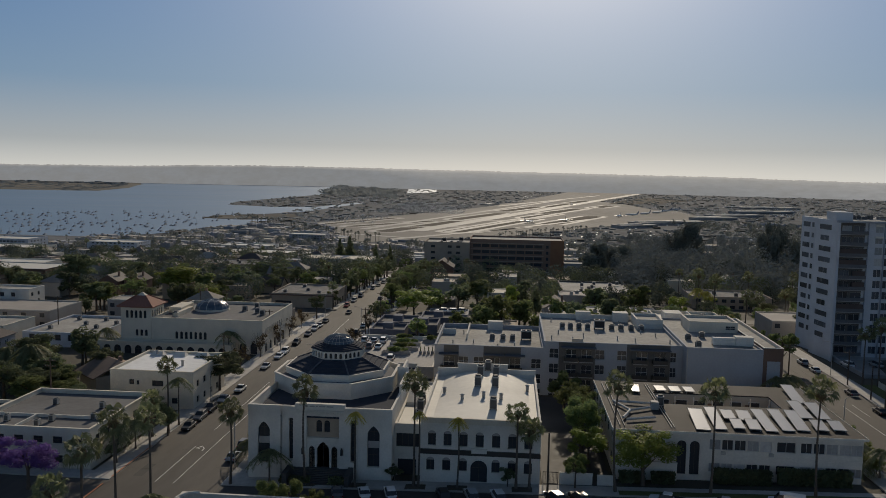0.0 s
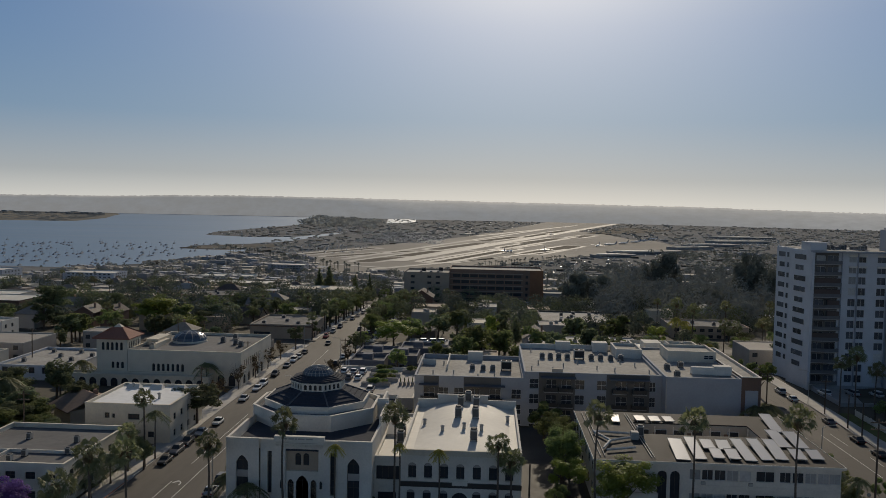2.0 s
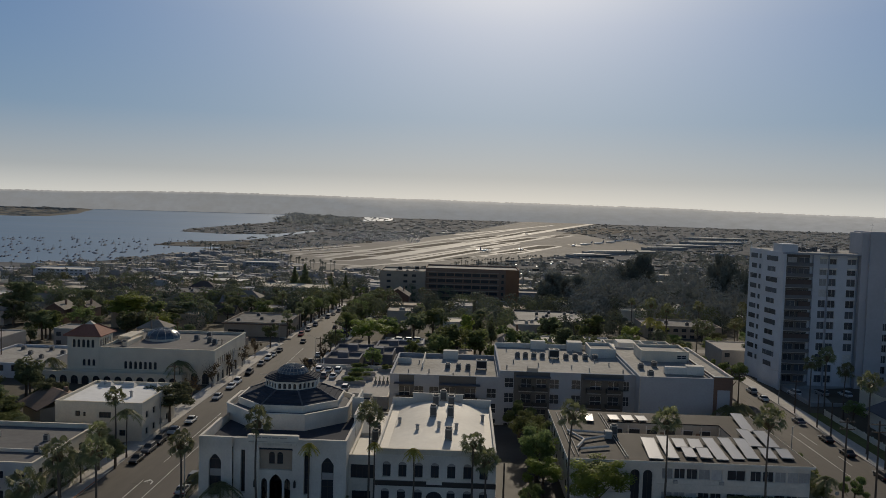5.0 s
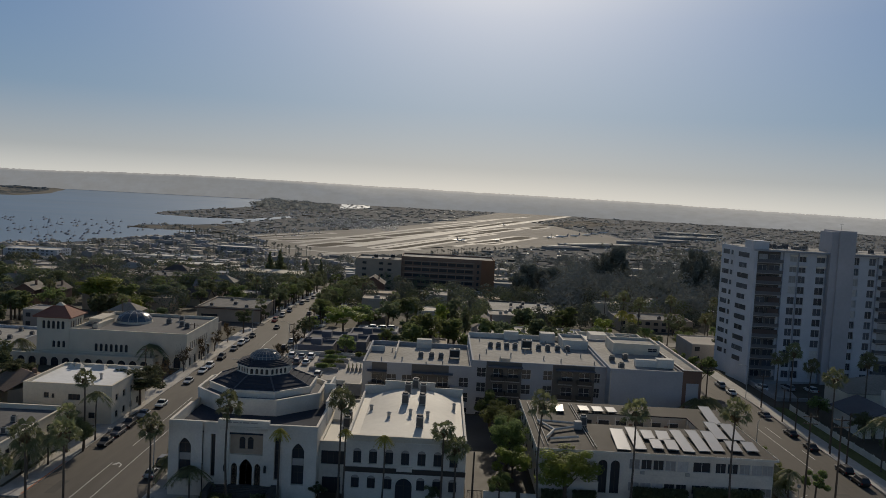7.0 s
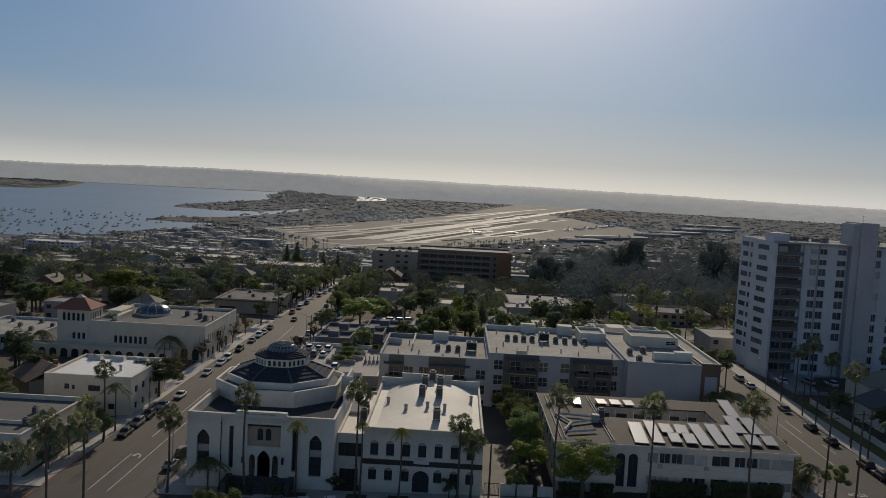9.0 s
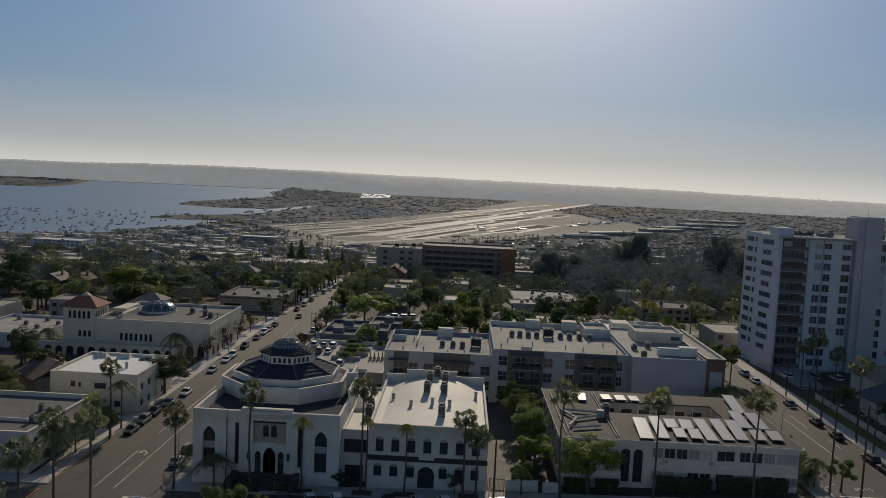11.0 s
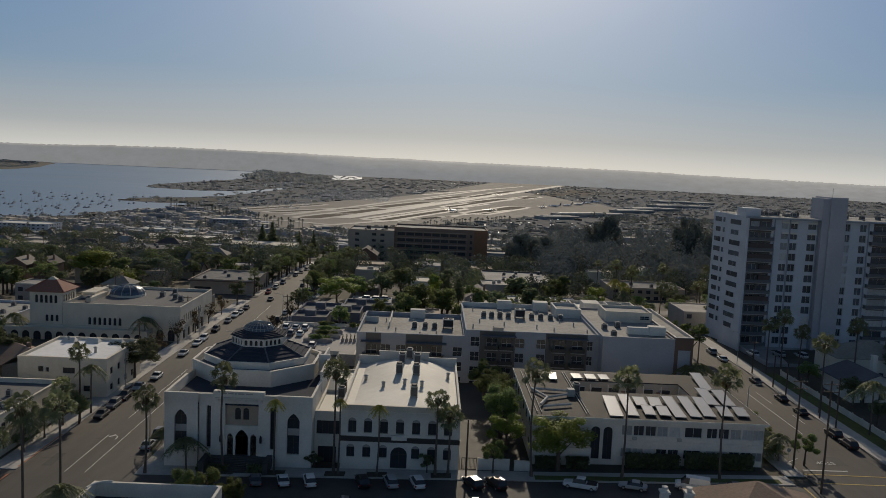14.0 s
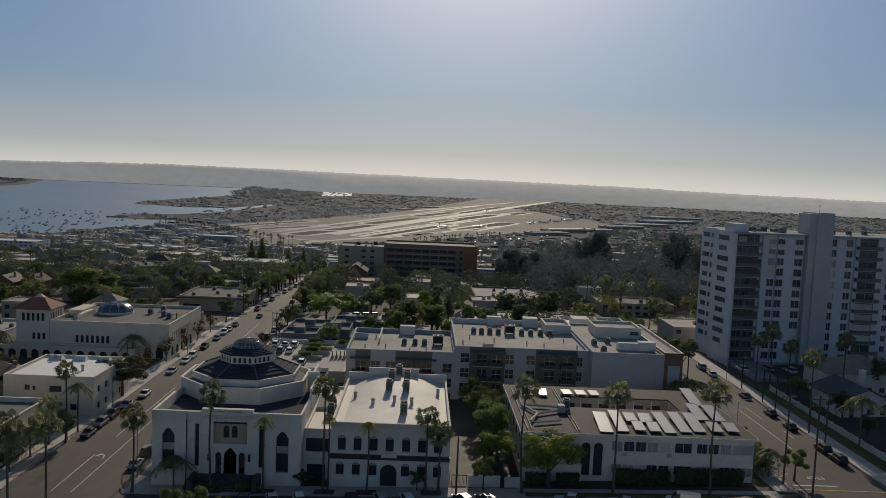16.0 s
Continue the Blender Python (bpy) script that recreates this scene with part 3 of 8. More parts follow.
way("harbour_road", -480, 1470, -215, 1085, 12, -45.1, ROADM, "asphalt harbour road lined with palms")
sheet("sand_spit", [(-600, 1530), (-470, 1560), (-440, 1640), (-470, 1740), (-600, 1618)], -45.1, SANDM, "sandy spit of land by the harbour", "spit")


# The ridge behind the bay: a curved hill with a wooded crest
RND0 = random.Random(3)


def ridge():
    """Near the airfield its foot lies closer; over the bay it stands back behind the water."""
    b, n = B(), 1100
    loops = []
    for r, f in ((4480, 0.0), (4580, 0.45), (4700, 0.85), (4780, 1.0), (4860, 0.9)):
        lp = []
        for k in range(n + 1):
            u = -62 + 124 * k / n
            a = radians(u)
            away = float(np.interp(u, (-62, -40, -14, -6), (1, 1, 1, 0)))
            rr = r * (1 - away) + away * (4720 + (r - 4480) * 0.5) / max(0.66, math.cos(a) + 0.09 * abs(math.sin(a)))
            crest = float(np.interp(u, (-62, -35, -25, -18, -10, 0, 8, 15, 21, 27, 62), (40, 50, 57, 72, 66, 61, 58, 50, 42, 34, 30)))
            crest += 4 * noise.noise((k * 0.035, 1.3, 0)) + 2.5 * noise.noise((k * 0.2, 4.1, r * 0.01)) + (3.2 * noise.noise((k * 0.55, 9.1, 0)) + RND0.uniform(-1, 1.6) if f == 1 else 0)
            crest = 53.5 + (crest - 53.5) * rr / r
            lp.append((rr * math.sin(a), rr * math.cos(a), -46 + (crest + 46) * f))
        loops.append(lp)
    b.ring(loops, close=False, cap1=False)
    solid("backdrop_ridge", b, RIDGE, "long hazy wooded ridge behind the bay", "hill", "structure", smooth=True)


ridge()


# ---- the church ----
def church():
    root = thing("church", -31.5, 134, 0, 0, "white stucco church with arched windows and an octagonal dark blue roof", "church")
    X0 = -12.5

    # front: two pavilions and a centre between them
    m1, m2, m3 = pose(X0, 0, 0), pose(X0 + 5.7, 0.5, 0), pose(X0 + 19.2, 0, 0)
    part("wall", wall_mesh(5.7, 12.9, [(1.7, 2.9, 2.1, 7.2, 2)], 0.6, -1.5), WHITE, root, at=m1)
    part("wall", wall_mesh(5.8, 12.9, [(1.6, 2.9, 2.1, 7.2, 2)], 0.6, -1.5), WHITE, root, at=m3)
    part("wall", wall_mesh(13.5, 12.7, [(1.3, 3.4, 0.75, 7.4), (12.1, 3.4, 0.75, 7.4), (4.4, 2.1, 5.7, 9.2)], 0.7, -1.5), WHITE, root, at=m2)
    for m in (m1, m3):
        u = 1.7 if m is m1 else 1.6
        add_window(root, m, u, 2.9, 2.1, 7.2, 2, 1, 3, FRAMED, depth=0.55)
        part("window_panel", B().box(u + 0.1, 0.4, 6.2, u + 2.0, 0.5, 7.4), CONC, root, "grey stone panel between the window lights", at=m)
    for u in (1.3, 12.1):
        add_window(root, m2, u, 3.4, 0.75, 7.4, False, 0, 5, FRAMED, depth=0.6)
    # portal recess with paired windows and three arched doors
    ops = [(1.55, 6.2, 1.0, 2.1, True), (2.95, 6.2, 1.0, 2.1, True)]
    part("portal_panel", wall_mesh(5.7, 9.2, ops, 0.25), TAUPE, root, "taupe patterned panel in the portal", at=m2 @ pose(4.4, 0.7, 2.1))
    for o in ops:
        add_window(root, m2 @ pose(4.4, 0.7, 2.1), o[0], o[1], o[2], o[3], True, 0, 1, FRAMED)
    doors = [(0.35, 0, 1.05, 3.9, 2), (1.75, 0, 2.2, 4.6, 2), (4.3, 0, 1.05, 3.9, 2)]
    part("portal_screen", wall_mesh(5.7, 5.2, doors, 0.5).box(-0.05, -0.12, 5.0, 5.75, 0.4, 5.35), WHITE, root, at=m2 @ pose(4.4, 0.25, 2.1))
    for o in doors:
        add_window(root, m2 @ pose(4.4, 0.25, 2.1), o[0], o[1], o[2], o[3], 2, 1, 1, FRAMED, name="door", depth=0.4)
    for u in (3.6, 10.4):
        part("wall_lamp", B().box(u, -0.35, 4.6, u + 0.35, 0, 5.6).box(u + 0.06, -0.29, 5.6, u + 0.29, -0.05, 5.85), DARKM, root, "dark wall lantern", at=m2)
    for k in range(12):
        part("step", B().box(2.0, -4.0 + k * 0.33, 0.1 + 0.175 * k, 11.8, -3.6 + k * 0.33 if k < 11 else 0.55, 0.1 + 0.175 * (k + 1)), GRANITE, root, "dark granite step", at=m2)
    part("stair_core", B().ring([[(2.05, -3.9, -0.5), (11.75, -3.9, -0.5), (11.75, 0.5, -0.5), (2.05, 0.5, -0.5)], [(2.05, -3.6, 0.1), (11.75, -3.6, 0.1), (11.75, 0.5, 2.0), (2.05, 0.5, 2.0)]]), GRANITE, root, at=m2)
    for u in (1.2, 11.8):
        part("step_wall", B().box(u, -4.1, 0, u + 0.8, 0.5, 2.4).box(u - 0.05, -4.15, 2.4, u + 0.85, 0.5, 2.52), GRANITE, root, "dark granite stair cheek", at=m2)
    co = B().box(2.6, -0.35, 12.15, 11.0, 0.25, 12.35).box(2.5, -0.3, 12.7, 11.1, 0.6, 13.5)
    for k in range(20):
        co.box(2.7 + k * 0.415, -0.28, 11.75, 2.7 + k * 0.415 + 0.2, 0, 12.15)
    part("cornice", co, WHITE, root, at=m2)
    tx = B()
    for k, w in enumerate((0.8, 0.9, 0.35, 1.1, 1.2)):
        u = 4.0 + sum((0.8, 0.9, 0.35, 1.1, 1.2)[:k]) + 0.2 * k
        tx.box(u, -0.32, 13.0, u + w, -0.29, 13.2)
    part("inscription", tx, CONC, root, "worn dark lettering along the parapet", at=m2)
    # sides, back and flat roof behind the front
    sides = B()
    for x in (X0, 12.5):
        sides.face((x, 0, -1.5), (x, 38, -1.5), (x, 38, 12.0), (x, 0, 12.9))
    sides.face((X0, 38, -1.5), (12.5, 38, -1.5), (12.5, 38, 12), (X0, 38, 12))
    part("side_wall", sides, WHITE, root)
    # the drum's deep blue shade is put into this roof's colour
    part("flat_roof", B().box(X0 + 0.4, 0.7, 10.9, 12.1, 37.6, 11.2), TILE_B_SHADE, root, "blue grey flat roof in the shade of the drum")
    cp = B()
    cp.box(X0 - 0.05, -0.06, 12.9, X0 + 5.75, 0.45, 13.08).box(X0 + 19.15, -0.06, 12.9, 12.55, 0.45, 13.08)
    cp.box(X0 - 0.05, 0.45, 12.9, X0 + 0.4, 12, 13.05).box(12.15, 0.45, 12.9, 12.55, 12, 13.05)
    cp.box(X0 + 0.02, 0.02, 11.2, X0 + 0.38, 12, 12.9).box(12.12, 0.02, 11.2, 12.48, 12, 12.9).box(X0 + 0.4, 0.75, 11.2, 12.1, 1.05, 12.9)
    cp.box(X0 + 5.7, 0.44, 12.7, X0 + 8.2, 0.95, 12.85).box(X0 + 16.8, 0.44, 12.7, X0 + 19.2, 0.95, 12.85)
    part("parapet", cp, WHITE, root)
    # octagonal drum, stepped roof, lantern and ribbed glass dome
    cx, cy, q = -1.6, 23.0, math.pi / 8

    def octa(a, z, s=1 / math.cos(math.pi / 8)):
        return circle(cx, cy, z, a * s, 8, q)
    part("drum", B().ring([octa(11.6, 0), octa(11.6, 14.0), octa(11.7, 14.0), octa(11.7, 14.2), octa(11.2, 14.2), octa(11.2, 13.2)], cap1=False), WHITE, root)
    part("drum_roof", B().ring([octa(11.25, 13.2), octa(9.6, 13.9)], cap1=False), SLATE, root)
    part("upper_drum", B().ring([octa(9.6, 13.4), octa(9.6, 15.0), octa(9.75, 15.0), octa(9.75, 15.2), octa(9.4, 15.2)], cap1=False), WHITE, root)
    terraces = [octa(9.5, 15.1)]
    for j in range(4):
        terraces += [octa(8.6 - j * 1.08, 15.38 + j * 0.45), octa(8.55 - j * 1.08, 15.55 + j * 0.45)]
    part("main_roof", B().ring(terraces + [octa(5.0, 17.0)], cap1=False), TILE_B_SHADE, root)
    for k in range(8):
        a = q + k * math.pi / 4
        part("hip_tiles", B().rod((cx + 10.2 * math.cos(a), cy + 10.2 * math.sin(a), 15.12), (cx + 5.5 * math.cos(a), cy + 5.5 * math.sin(a), 17.0), 0.16), SLATE, root)
    n = 8
    side = 2 * 4.9 * math.tan(q)
    for k in range(n):
        a = -math.pi / 2 + k * math.pi / 4
        m = pose(cx, cy, 16.7, 0, 0, math.degrees(a) + 90) @ pose(-side / 2, -4.9, 0)
        o = [(0.24 + j * 0.96, 0.45, 0.58, 1.05, True) for j in range(4)]
        lw = part("lantern_wall", wall_mesh(side, 1.9, o, 0.25), WHITE, root, at=m)
        for u, z, w, h, _ in o:
            add_window(root, m, u, z, w, h, True, 0, 0, FRAMED)
    lr = [octa(5.15, 18.55), octa(5.15, 18.7)]
    for j in range(4):
        lr += [octa(4.95 - j * 0.5, 18.7 + j * 0.2), octa(4.95 - j * 0.5, 18.9 + j * 0.2)]
    part("lantern_roof", B().ring(lr, cap1=True), TILE_B_SHADE, root)
    dome = part("dome", B().ring([circle(cx, cy, 19.4 + 1.6 * math.sin(t), 3.0 * math.cos(t), 24) for t in (0, 0.25, 0.5, 0.75, 1.0, 1.25, 1.45)]), GLASSB, root, "faceted glass dome", smooth=False)
    ribs = B()
    for k in range(24):
        a = 2 * math.pi * k / 24
        pts = [(cx + 3.04 * math.cos(t) * math.cos(a), cy + 3.04 * math.cos(t) * math.sin(a), 19.42 + 1.63 * math.sin(t)) for t in (0, 0.35, 0.7, 1.05, 1.4)]
        for p, r in zip(pts, pts[1:]):
            ribs.rod(p, r, 0.05, n=4)
    for t in (0.35, 0.75, 1.1):
        lp = circle(cx, cy, 19.42 + 1.63 * math.sin(t), 3.04 * math.cos(t), 24)
        for p, r in zip(lp, lp[1:] + lp[:1]):
            ribs.rod(p, r, 0.045, n=4)
    ribs.cyl(cx, cy, 20.95, 21.2, 0.5, 0.4, 10)
    part("ribs", ribs, STEEL, dome, "pale metal ribs")
    # wing walls beside the drum on the hall's side
    part("stair_parapet", B().box(12.2, 11, 10.8, 12.6, 22, 14.6).box(10.4, 21.5, 10.8, 12.6, 21.9, 15.2).box(11.2, 22, 10.8, 11.6, 29, 15.0), WHITE, root)


church()


def annex():
    ops = {"front": [(0.3, 5.6, 4.2, 2.4, False, 3, 0), (0.6, 0.2, 3.2, 3.2, False, 2, 0)]}
    building("annex", -19, -14.15, 137.5, 166, 0, 9.6, WHITE, ROOFW, "white two storey link building with a dark window band", ops=ops, frame_m=FRAMED, parapet=0.3)


annex()


def hall():
    root = thing("parish_hall", -3.95, 134, 0, 0, "white two storey hall with arched windows and a pale curved roof", "hall")
    root.matrix_world = root.matrix_world @ Matrix.Diagonal((1.045, 1, 1, 1))
    W, L, H = 19.4, 32.0, 11.2
    up = [1.2, 3.75, 6.35, 8.95, 11.6, 14.2, 16.8]
    ops = [(u, 7.3, 1.3, 2.6, True) for u in up]
    ops += [(u, 3.0, 1.3, 2.3, True) for u in (1.0, 3.6, 6.3, 11.6, 14.2, 16.8)] + [(8.2, 1.2, 2.7, 3.8, True)]
    m = pose(-W / 2, 0, 0)
    part("wall", wall_mesh(W, H, ops, 0.35, -1.5), WHITE, root, at=m)
    for u, z, w, h, a in ops:
        add_window(root, m, u, z, w, h, True, 1, 1, FRAMED, name="door" if w > 2 else "window", depth=0.3)
        if w < 2:
            fan = B().ring([[(u + w / 2 + 0.56 * math.cos(a), y, z + h - w / 2 + 0.04 + 0.56 * math.sin(a)) for a in [math.pi * k / 8 for k in range(9)]] for y in (0.31, 0.27)])
            part("fanlight", fan, CONC, root, "pale panel in the window arch", at=m)
        if w < 2 and z > 5:
            part("window_sill", B().box(u - 0.12, -0.14, z - 0.18, u + w + 0.12, 0, z), WHITE, root, at=m)
    # raised mouldings round the middle window and the door
    for u, z, w, h in ((8.95, 7.3, 1.3, 2.6), (8.2, 1.2, 2.7, 3.8)):
        mo = B()
        r, cz = w / 2 + 0.28, z + h - w / 2
        for k in range(10):
            a0, a1 = math.pi * k / 10, math.pi * (k + 1) / 10
            pts = [(u + w / 2 + rr * math.cos(a), cz + rr * math.sin(a)) for a, rr in ((a0, r - 0.2), (a0, r), (a1, r), (a1, r - 0.2))]
            mo.ring([[(x, 0.0, zz) for x, zz in pts], [(x, -0.12, zz) for x, zz in pts]])
        part("arch_moulding", mo, WHITE, root, at=m)
    part("dark_band", B().box(-0.1, -0.25, 5.85, W + 0.05, 0, 6.6).box(-0.15, -0.32, 6.6, W + 0.1, 0, 6.7), FRAMED, root, "dark tiled band between the storeys", at=m)
    part("balcony_panel", B().box(8.3, -0.4, 6.3, 10.8, -0.25, 7.0).box(8.2, -0.45, 7.0, 10.9, -0.25, 7.12), WHITE, root, at=m)
    # crenellated frieze
    fr = B().box(-0.05, -0.12, 12.0, W + 0.05, 0.3, 12.15).box(0, 0.02, H, W, 0.3, 12.0)
    for k in range(40):
        fr.box(0.05 + k * 0.485, -0.1, 11.1, 0.05 + k * 0.485 + 0.25, 0.02, 12.0)
    part("frieze", fr, CREAM, root, "crenellated cream frieze below the roof edge", at=m)
    sw = B()
    for x, s in ((-W / 2, 1), (W / 2, -1)):
        sw.face((x, 0, -1.5), (x, L, -1.5), (x, L, 12.0), (x, 0, 12.0))
        sw.box(min(x, x + 0.35 * s), 0.3, 11.0, max(x, x + 0.35 * s), L, 12.1)
    sw.face((-W / 2, L, -1.5), (W / 2, L, -1.5), (W / 2, L, 12.0), (-W / 2, L, 12.0))
    part("side_wall", sw, WHITE, root)
    # barrel roof and raised end parapet
    loops = []
    for y in (0.3, 5, 10, 15, 20, 25, L - 1.5):
        loops.append([(x, y, 11.2 + (0.35 + 1.3 * min(1, y / 22)) * (1 - (x / (W / 2 - 1.6)) ** 2)) for x in np.linspace(-W / 2 + 1.6, W / 2 - 1.6, 22)])
    dn = B()
    for k in range(int(W / 0.55)):
        dn.box(-W / 2 + 0.15 + k * 0.55, -0.14, 10.35, -W / 2 + 0.43 + k * 0.55, 0.0, 11.0)
    part("dentil_band", dn.box(-W / 2, -0.18, 11.0, W / 2, 0.0, 11.15), WHITE, root)
    part("barrel_roof", B().ring(loops, close=False, cap1=False), ROOFW, root, "pale curved membrane roof", smooth=True)
    part("gutter_roof", B().box(-W / 2 + 0.3, 0.3, 10.9, -W / 2 + 1.7, L - 0.3, 11.22).box(W / 2 - 1.7, 0.3, 10.9, W / 2 - 0.3, L - 0.3, 11.22).box(-W / 2 + 0.3, L - 1.5, 10.9, W / 2 - 0.3, L - 0.3, 11.21), ROOFW, root)
    part("end_parapet", B().box(-W / 2, L - 0.35, 11.2, W / 2, L, 13.0).box(-W / 2 + 4, L - 0.35, 13.0, W / 2 - 5.5, L, 13.9).box(-W / 2 + 3.9, L - 0.4, 13.9, W / 2 - 5.4, L + 0.05, 14.05)
         .face((-W / 2 + 1.6, L - 1.5, 11.2), (W / 2 - 1.6, L - 1.5, 11.2), (0, L - 1.5, 12.95)), WHITE, root)


hall()


# ---- roof equipment ----
def ac_unit(x, y, z, s=1.0, rz=0):
    r = thing("rooftop_unit", x, y, z, rz, "grey metal air handling unit on a flat roof", "air conditioner", "rooftop units")
    part("casing", B().box(-0.6 * s, -0.55 * s, 0.25, 0.6 * s, 0.55 * s, 1.95 * s).box(-0.64 * s, -0.59 * s, 1.95 * s, 0.64 * s, 0.59 * s, 2.02 * s), STEEL, r)
    for u in (-0.6, 0.45):
        part("base_rail", B().box(u * s, -0.6 * s, 0, (u + 0.15) * s, 0.6 * s, 0.25), DARKM, r)
    part("fan_guard", B().cyl(0, 0, 2.02 * s, 2.3 * s, 0.5 * s, n=12), GRILL, r)
    part("grille", B().box(-0.5 * s, -0.57 * s, 0.4, 0.5 * s, -0.55 * s, 1.8 * s), GRILL, r)
    part("side_grille", B().box(-0.62 * s, -0.45 * s, 0.4, -0.6 * s, 0.45 * s, 1.8 * s), GRILL, r)
    return r


def vent_pipe(x, y, z, h=1.0, r=0.12):
    t = thing("vent_pipe", x, y, z, 0, "galvanised roof vent pipe with a cap", "vent pipe", "roof vents")
    part("pipe", B().cyl(0, 0, 0, h, r, n=8), STEEL, t)
    part("cap", B().cyl(0, 0, h, h + 0.18, r * 1.7, r * 0.6, 8), STEEL, t)
    return t


UNIT = ac_unit(-5.0, 161, 12.7, 1.05)
for x, y, z in ((-1.9, 161, 12.7), (-5.2, 153.5, 12.5), (-1.9, 153.5, 12.5), (-2.0, 141, 11.8), (-3.6, 165.2, 12.7)):
    copy_thing(UNIT, pose(x, y, z))
PIPE = vent_pipe(-3.9, 147, 12.1, 1.2, 0.3)
for x, y, z in ((-7.8, 146, 11.7), (-0.7, 146.5, 12.0), (4.3, 156, 11.2), (-11.5, 152, 11.2)):
    copy_thing(PIPE, pose(x, y, z))
copy_thing(UNIT, pose(-15.5, 147, 9.25))
copy_thing(UNIT, pose(-15.6, 151, 9.25))
hx = thing("roof_hatch", -17.4, 152, 9.3, 0, "white sloped roof hatch", "roof hatch")
part("cover", B().ring([[(-1.1, -2, 0), (1.1, -2, 0), (1.1, 2, 0), (-1.1, 2, 0)], [(-1.1, -2, 0.6), (1.1, -2, 0.6), (1.1, 2, 1.8), (-1.1, 2, 1.8)]]), WHITE, hx)


# ---- the apartment block behind ----
def balcony(parent, m, u, z, w, depth=1.5, mat_=None):
    b = part("balcony", B().box(u, -depth, z, u + w, 0, z + 0.18), CONC, parent, at=m)
    x0, x1, o = u, u + w, 0.05
    path = [(x0, -0.02), (x0, -depth), (x1, -depth), (x1, -0.02)]
    inner = [(x0 + o, -0.02), (x0 + o, -depth + o), (x1 - o, -depth + o), (x1 - o, -0.02)]
    r = B().ring([[(*p, z + 0.22), (*p, z + 1.12), (*q, z + 1.12), (*q, z + 0.22)] for p, q in zip(path, inner)], cap0=True)
    part("railing", r, mat_ or FRAMED, b)


def apartments():
    zs, zw = (0.4, 4.0, 7.6, 11.2), (1.3, 4.9, 8.5)
    # low wing
    front = [(5.8, z, 2.3, 2.3, False, 1, 1) for z in zw] + [(9.4, z, 2.3, 2.3, False, 1, 1) for z in zw] + [(2.2, z - 0.5, 2.6, 2.7) for z in zw]
    front += [(13.0, z - 0.5, 2.6, 2.7) for z in zw] + [(17.9, z - 0.5, 2.6, 2.7) for z in zw] + [(23.0, z, 2.3, 2.3, False, 1, 1) for z in zw]
    # flush front: the recesses' brown and their shade are both in the tint
    wing = building("apartment_wing", -17, 9, 190, 217, -1, 12.5, APTW, ROOFG, "pale three storey apartment wing with balconies and a flat roof", "apartment block",
                    {"front": front, "left": rows_of((3, 8, 13, 18, 23), zw, 1.6, 1.8)}, parapet=0.9, recess_tint=([(1.2, 5.6), (12.2, 21.4)], RECESS))
    m = pose(-13, -13.5, 0)
    for u in (1.6, 12.4, 17.3):
        for z in zw:
            balcony(wing, m, u, z - 0.75, 3.6)
        part("shade_roof", B().box(u - 0.5, -1.9, 11.55, u + 4.2, 0.0, 11.7), SLATE, wing, at=m)
    part("roof_wall", B().box(-6, -2, 12.2, -5.7, 13, 14.0).box(-12.5, 4, 12.2, -9, 4.3, 14.0).box(-1, 11, 12.2, 3, 13, 14.9), WHITE, wing)
    # main part, with a tower bay; brown recesses flush, their shade in the colour
    fr = []
    for z in zs:
        fr += [(1.2, z, 2.2, 2.3), (11.9, z, 2.2, 2.3), (17.0, z, 2.2, 2.3), (29.2, z, 1.4, 2.3)]
        fr += [(5.1, z - 0.3, 2.6, 2.5), (8.7, z - 0.3, 2.4, 2.5), (21.4, z - 0.3, 2.6, 2.5), (25.6, z - 0.3, 2.6, 2.5)]
    main = building("apartment_block", 9, 41, 190, 226, -1, 14.1, APTW, ROOFG, "pale four storey apartment block with dark balcony recesses", "apartment block",
                    {"front": fr}, parapet=0.6, recess_tint=([(4.2, 11.7), (20.2, 28.8)], RECESS))
    m = pose(-16, -18, 0)
    for u0, u1 in ((4.2, 11.7), (20.2, 28.8)):
        part("recess_panel", B().box(u0, -0.06, 0, u0 + 0.9, 0.01, 14.2).box((u0 + u1) / 2 - 0.5, -0.06, 0, (u0 + u1) / 2 + 0.5, 0.01, 14.2).box(u1 - 0.7, -0.06, 0, u1, 0.01, 14.2), RECESS, main, "brown grey panels between the balconies", at=m)
        part("shade_roof", B().box(u0 - 0.4, -2.0, 14.05, u1 + 0.3, 0.0, 14.2), SLATE, main, at=m)
        for z in zs:
            balcony(main, m, u0 + 0.3, z - 0.55, 3.3)
            balcony(main, m, u1 - 3.7, z - 0.55, 3.3)
    part("roof_wall", B().box(-15.8, 17.2, 14.2, 16, 17.6, 15.8).box(-6, 15.5, 14.2, -2, 17.5, 16.8).box(4, 14, 14.2, 8, 17.4, 17.0), WHITE, main)
    part("roof_upstand", B().box(-9.6, -17.9, 14.9, -7.0, -17.3, 16.0), BEIGE, main)
    # blank end block
    end = building("apartment_end", 41, 58, 186, 224, -1, 14.7, APTW, ROOFG, "blank pale stucco end block of the apartments", "apartment block", {}, parapet=0.35)
    part("downpipe", B().box(-8.45, -19.12, 0, -8.2, -19.0, 15.5), STEEL, end)
    bay = building("apartment_bay", 58, 62.4, 186, 224, -1, 15.2, BROWN, ROOFG, "brown framed corner bay with a white panel", "apartment block",
                   {"right": rows_of((4, 10, 16, 22, 28, 33), zs, 1.8, 1.8)}, parapet=0.6, coping=WHITE)
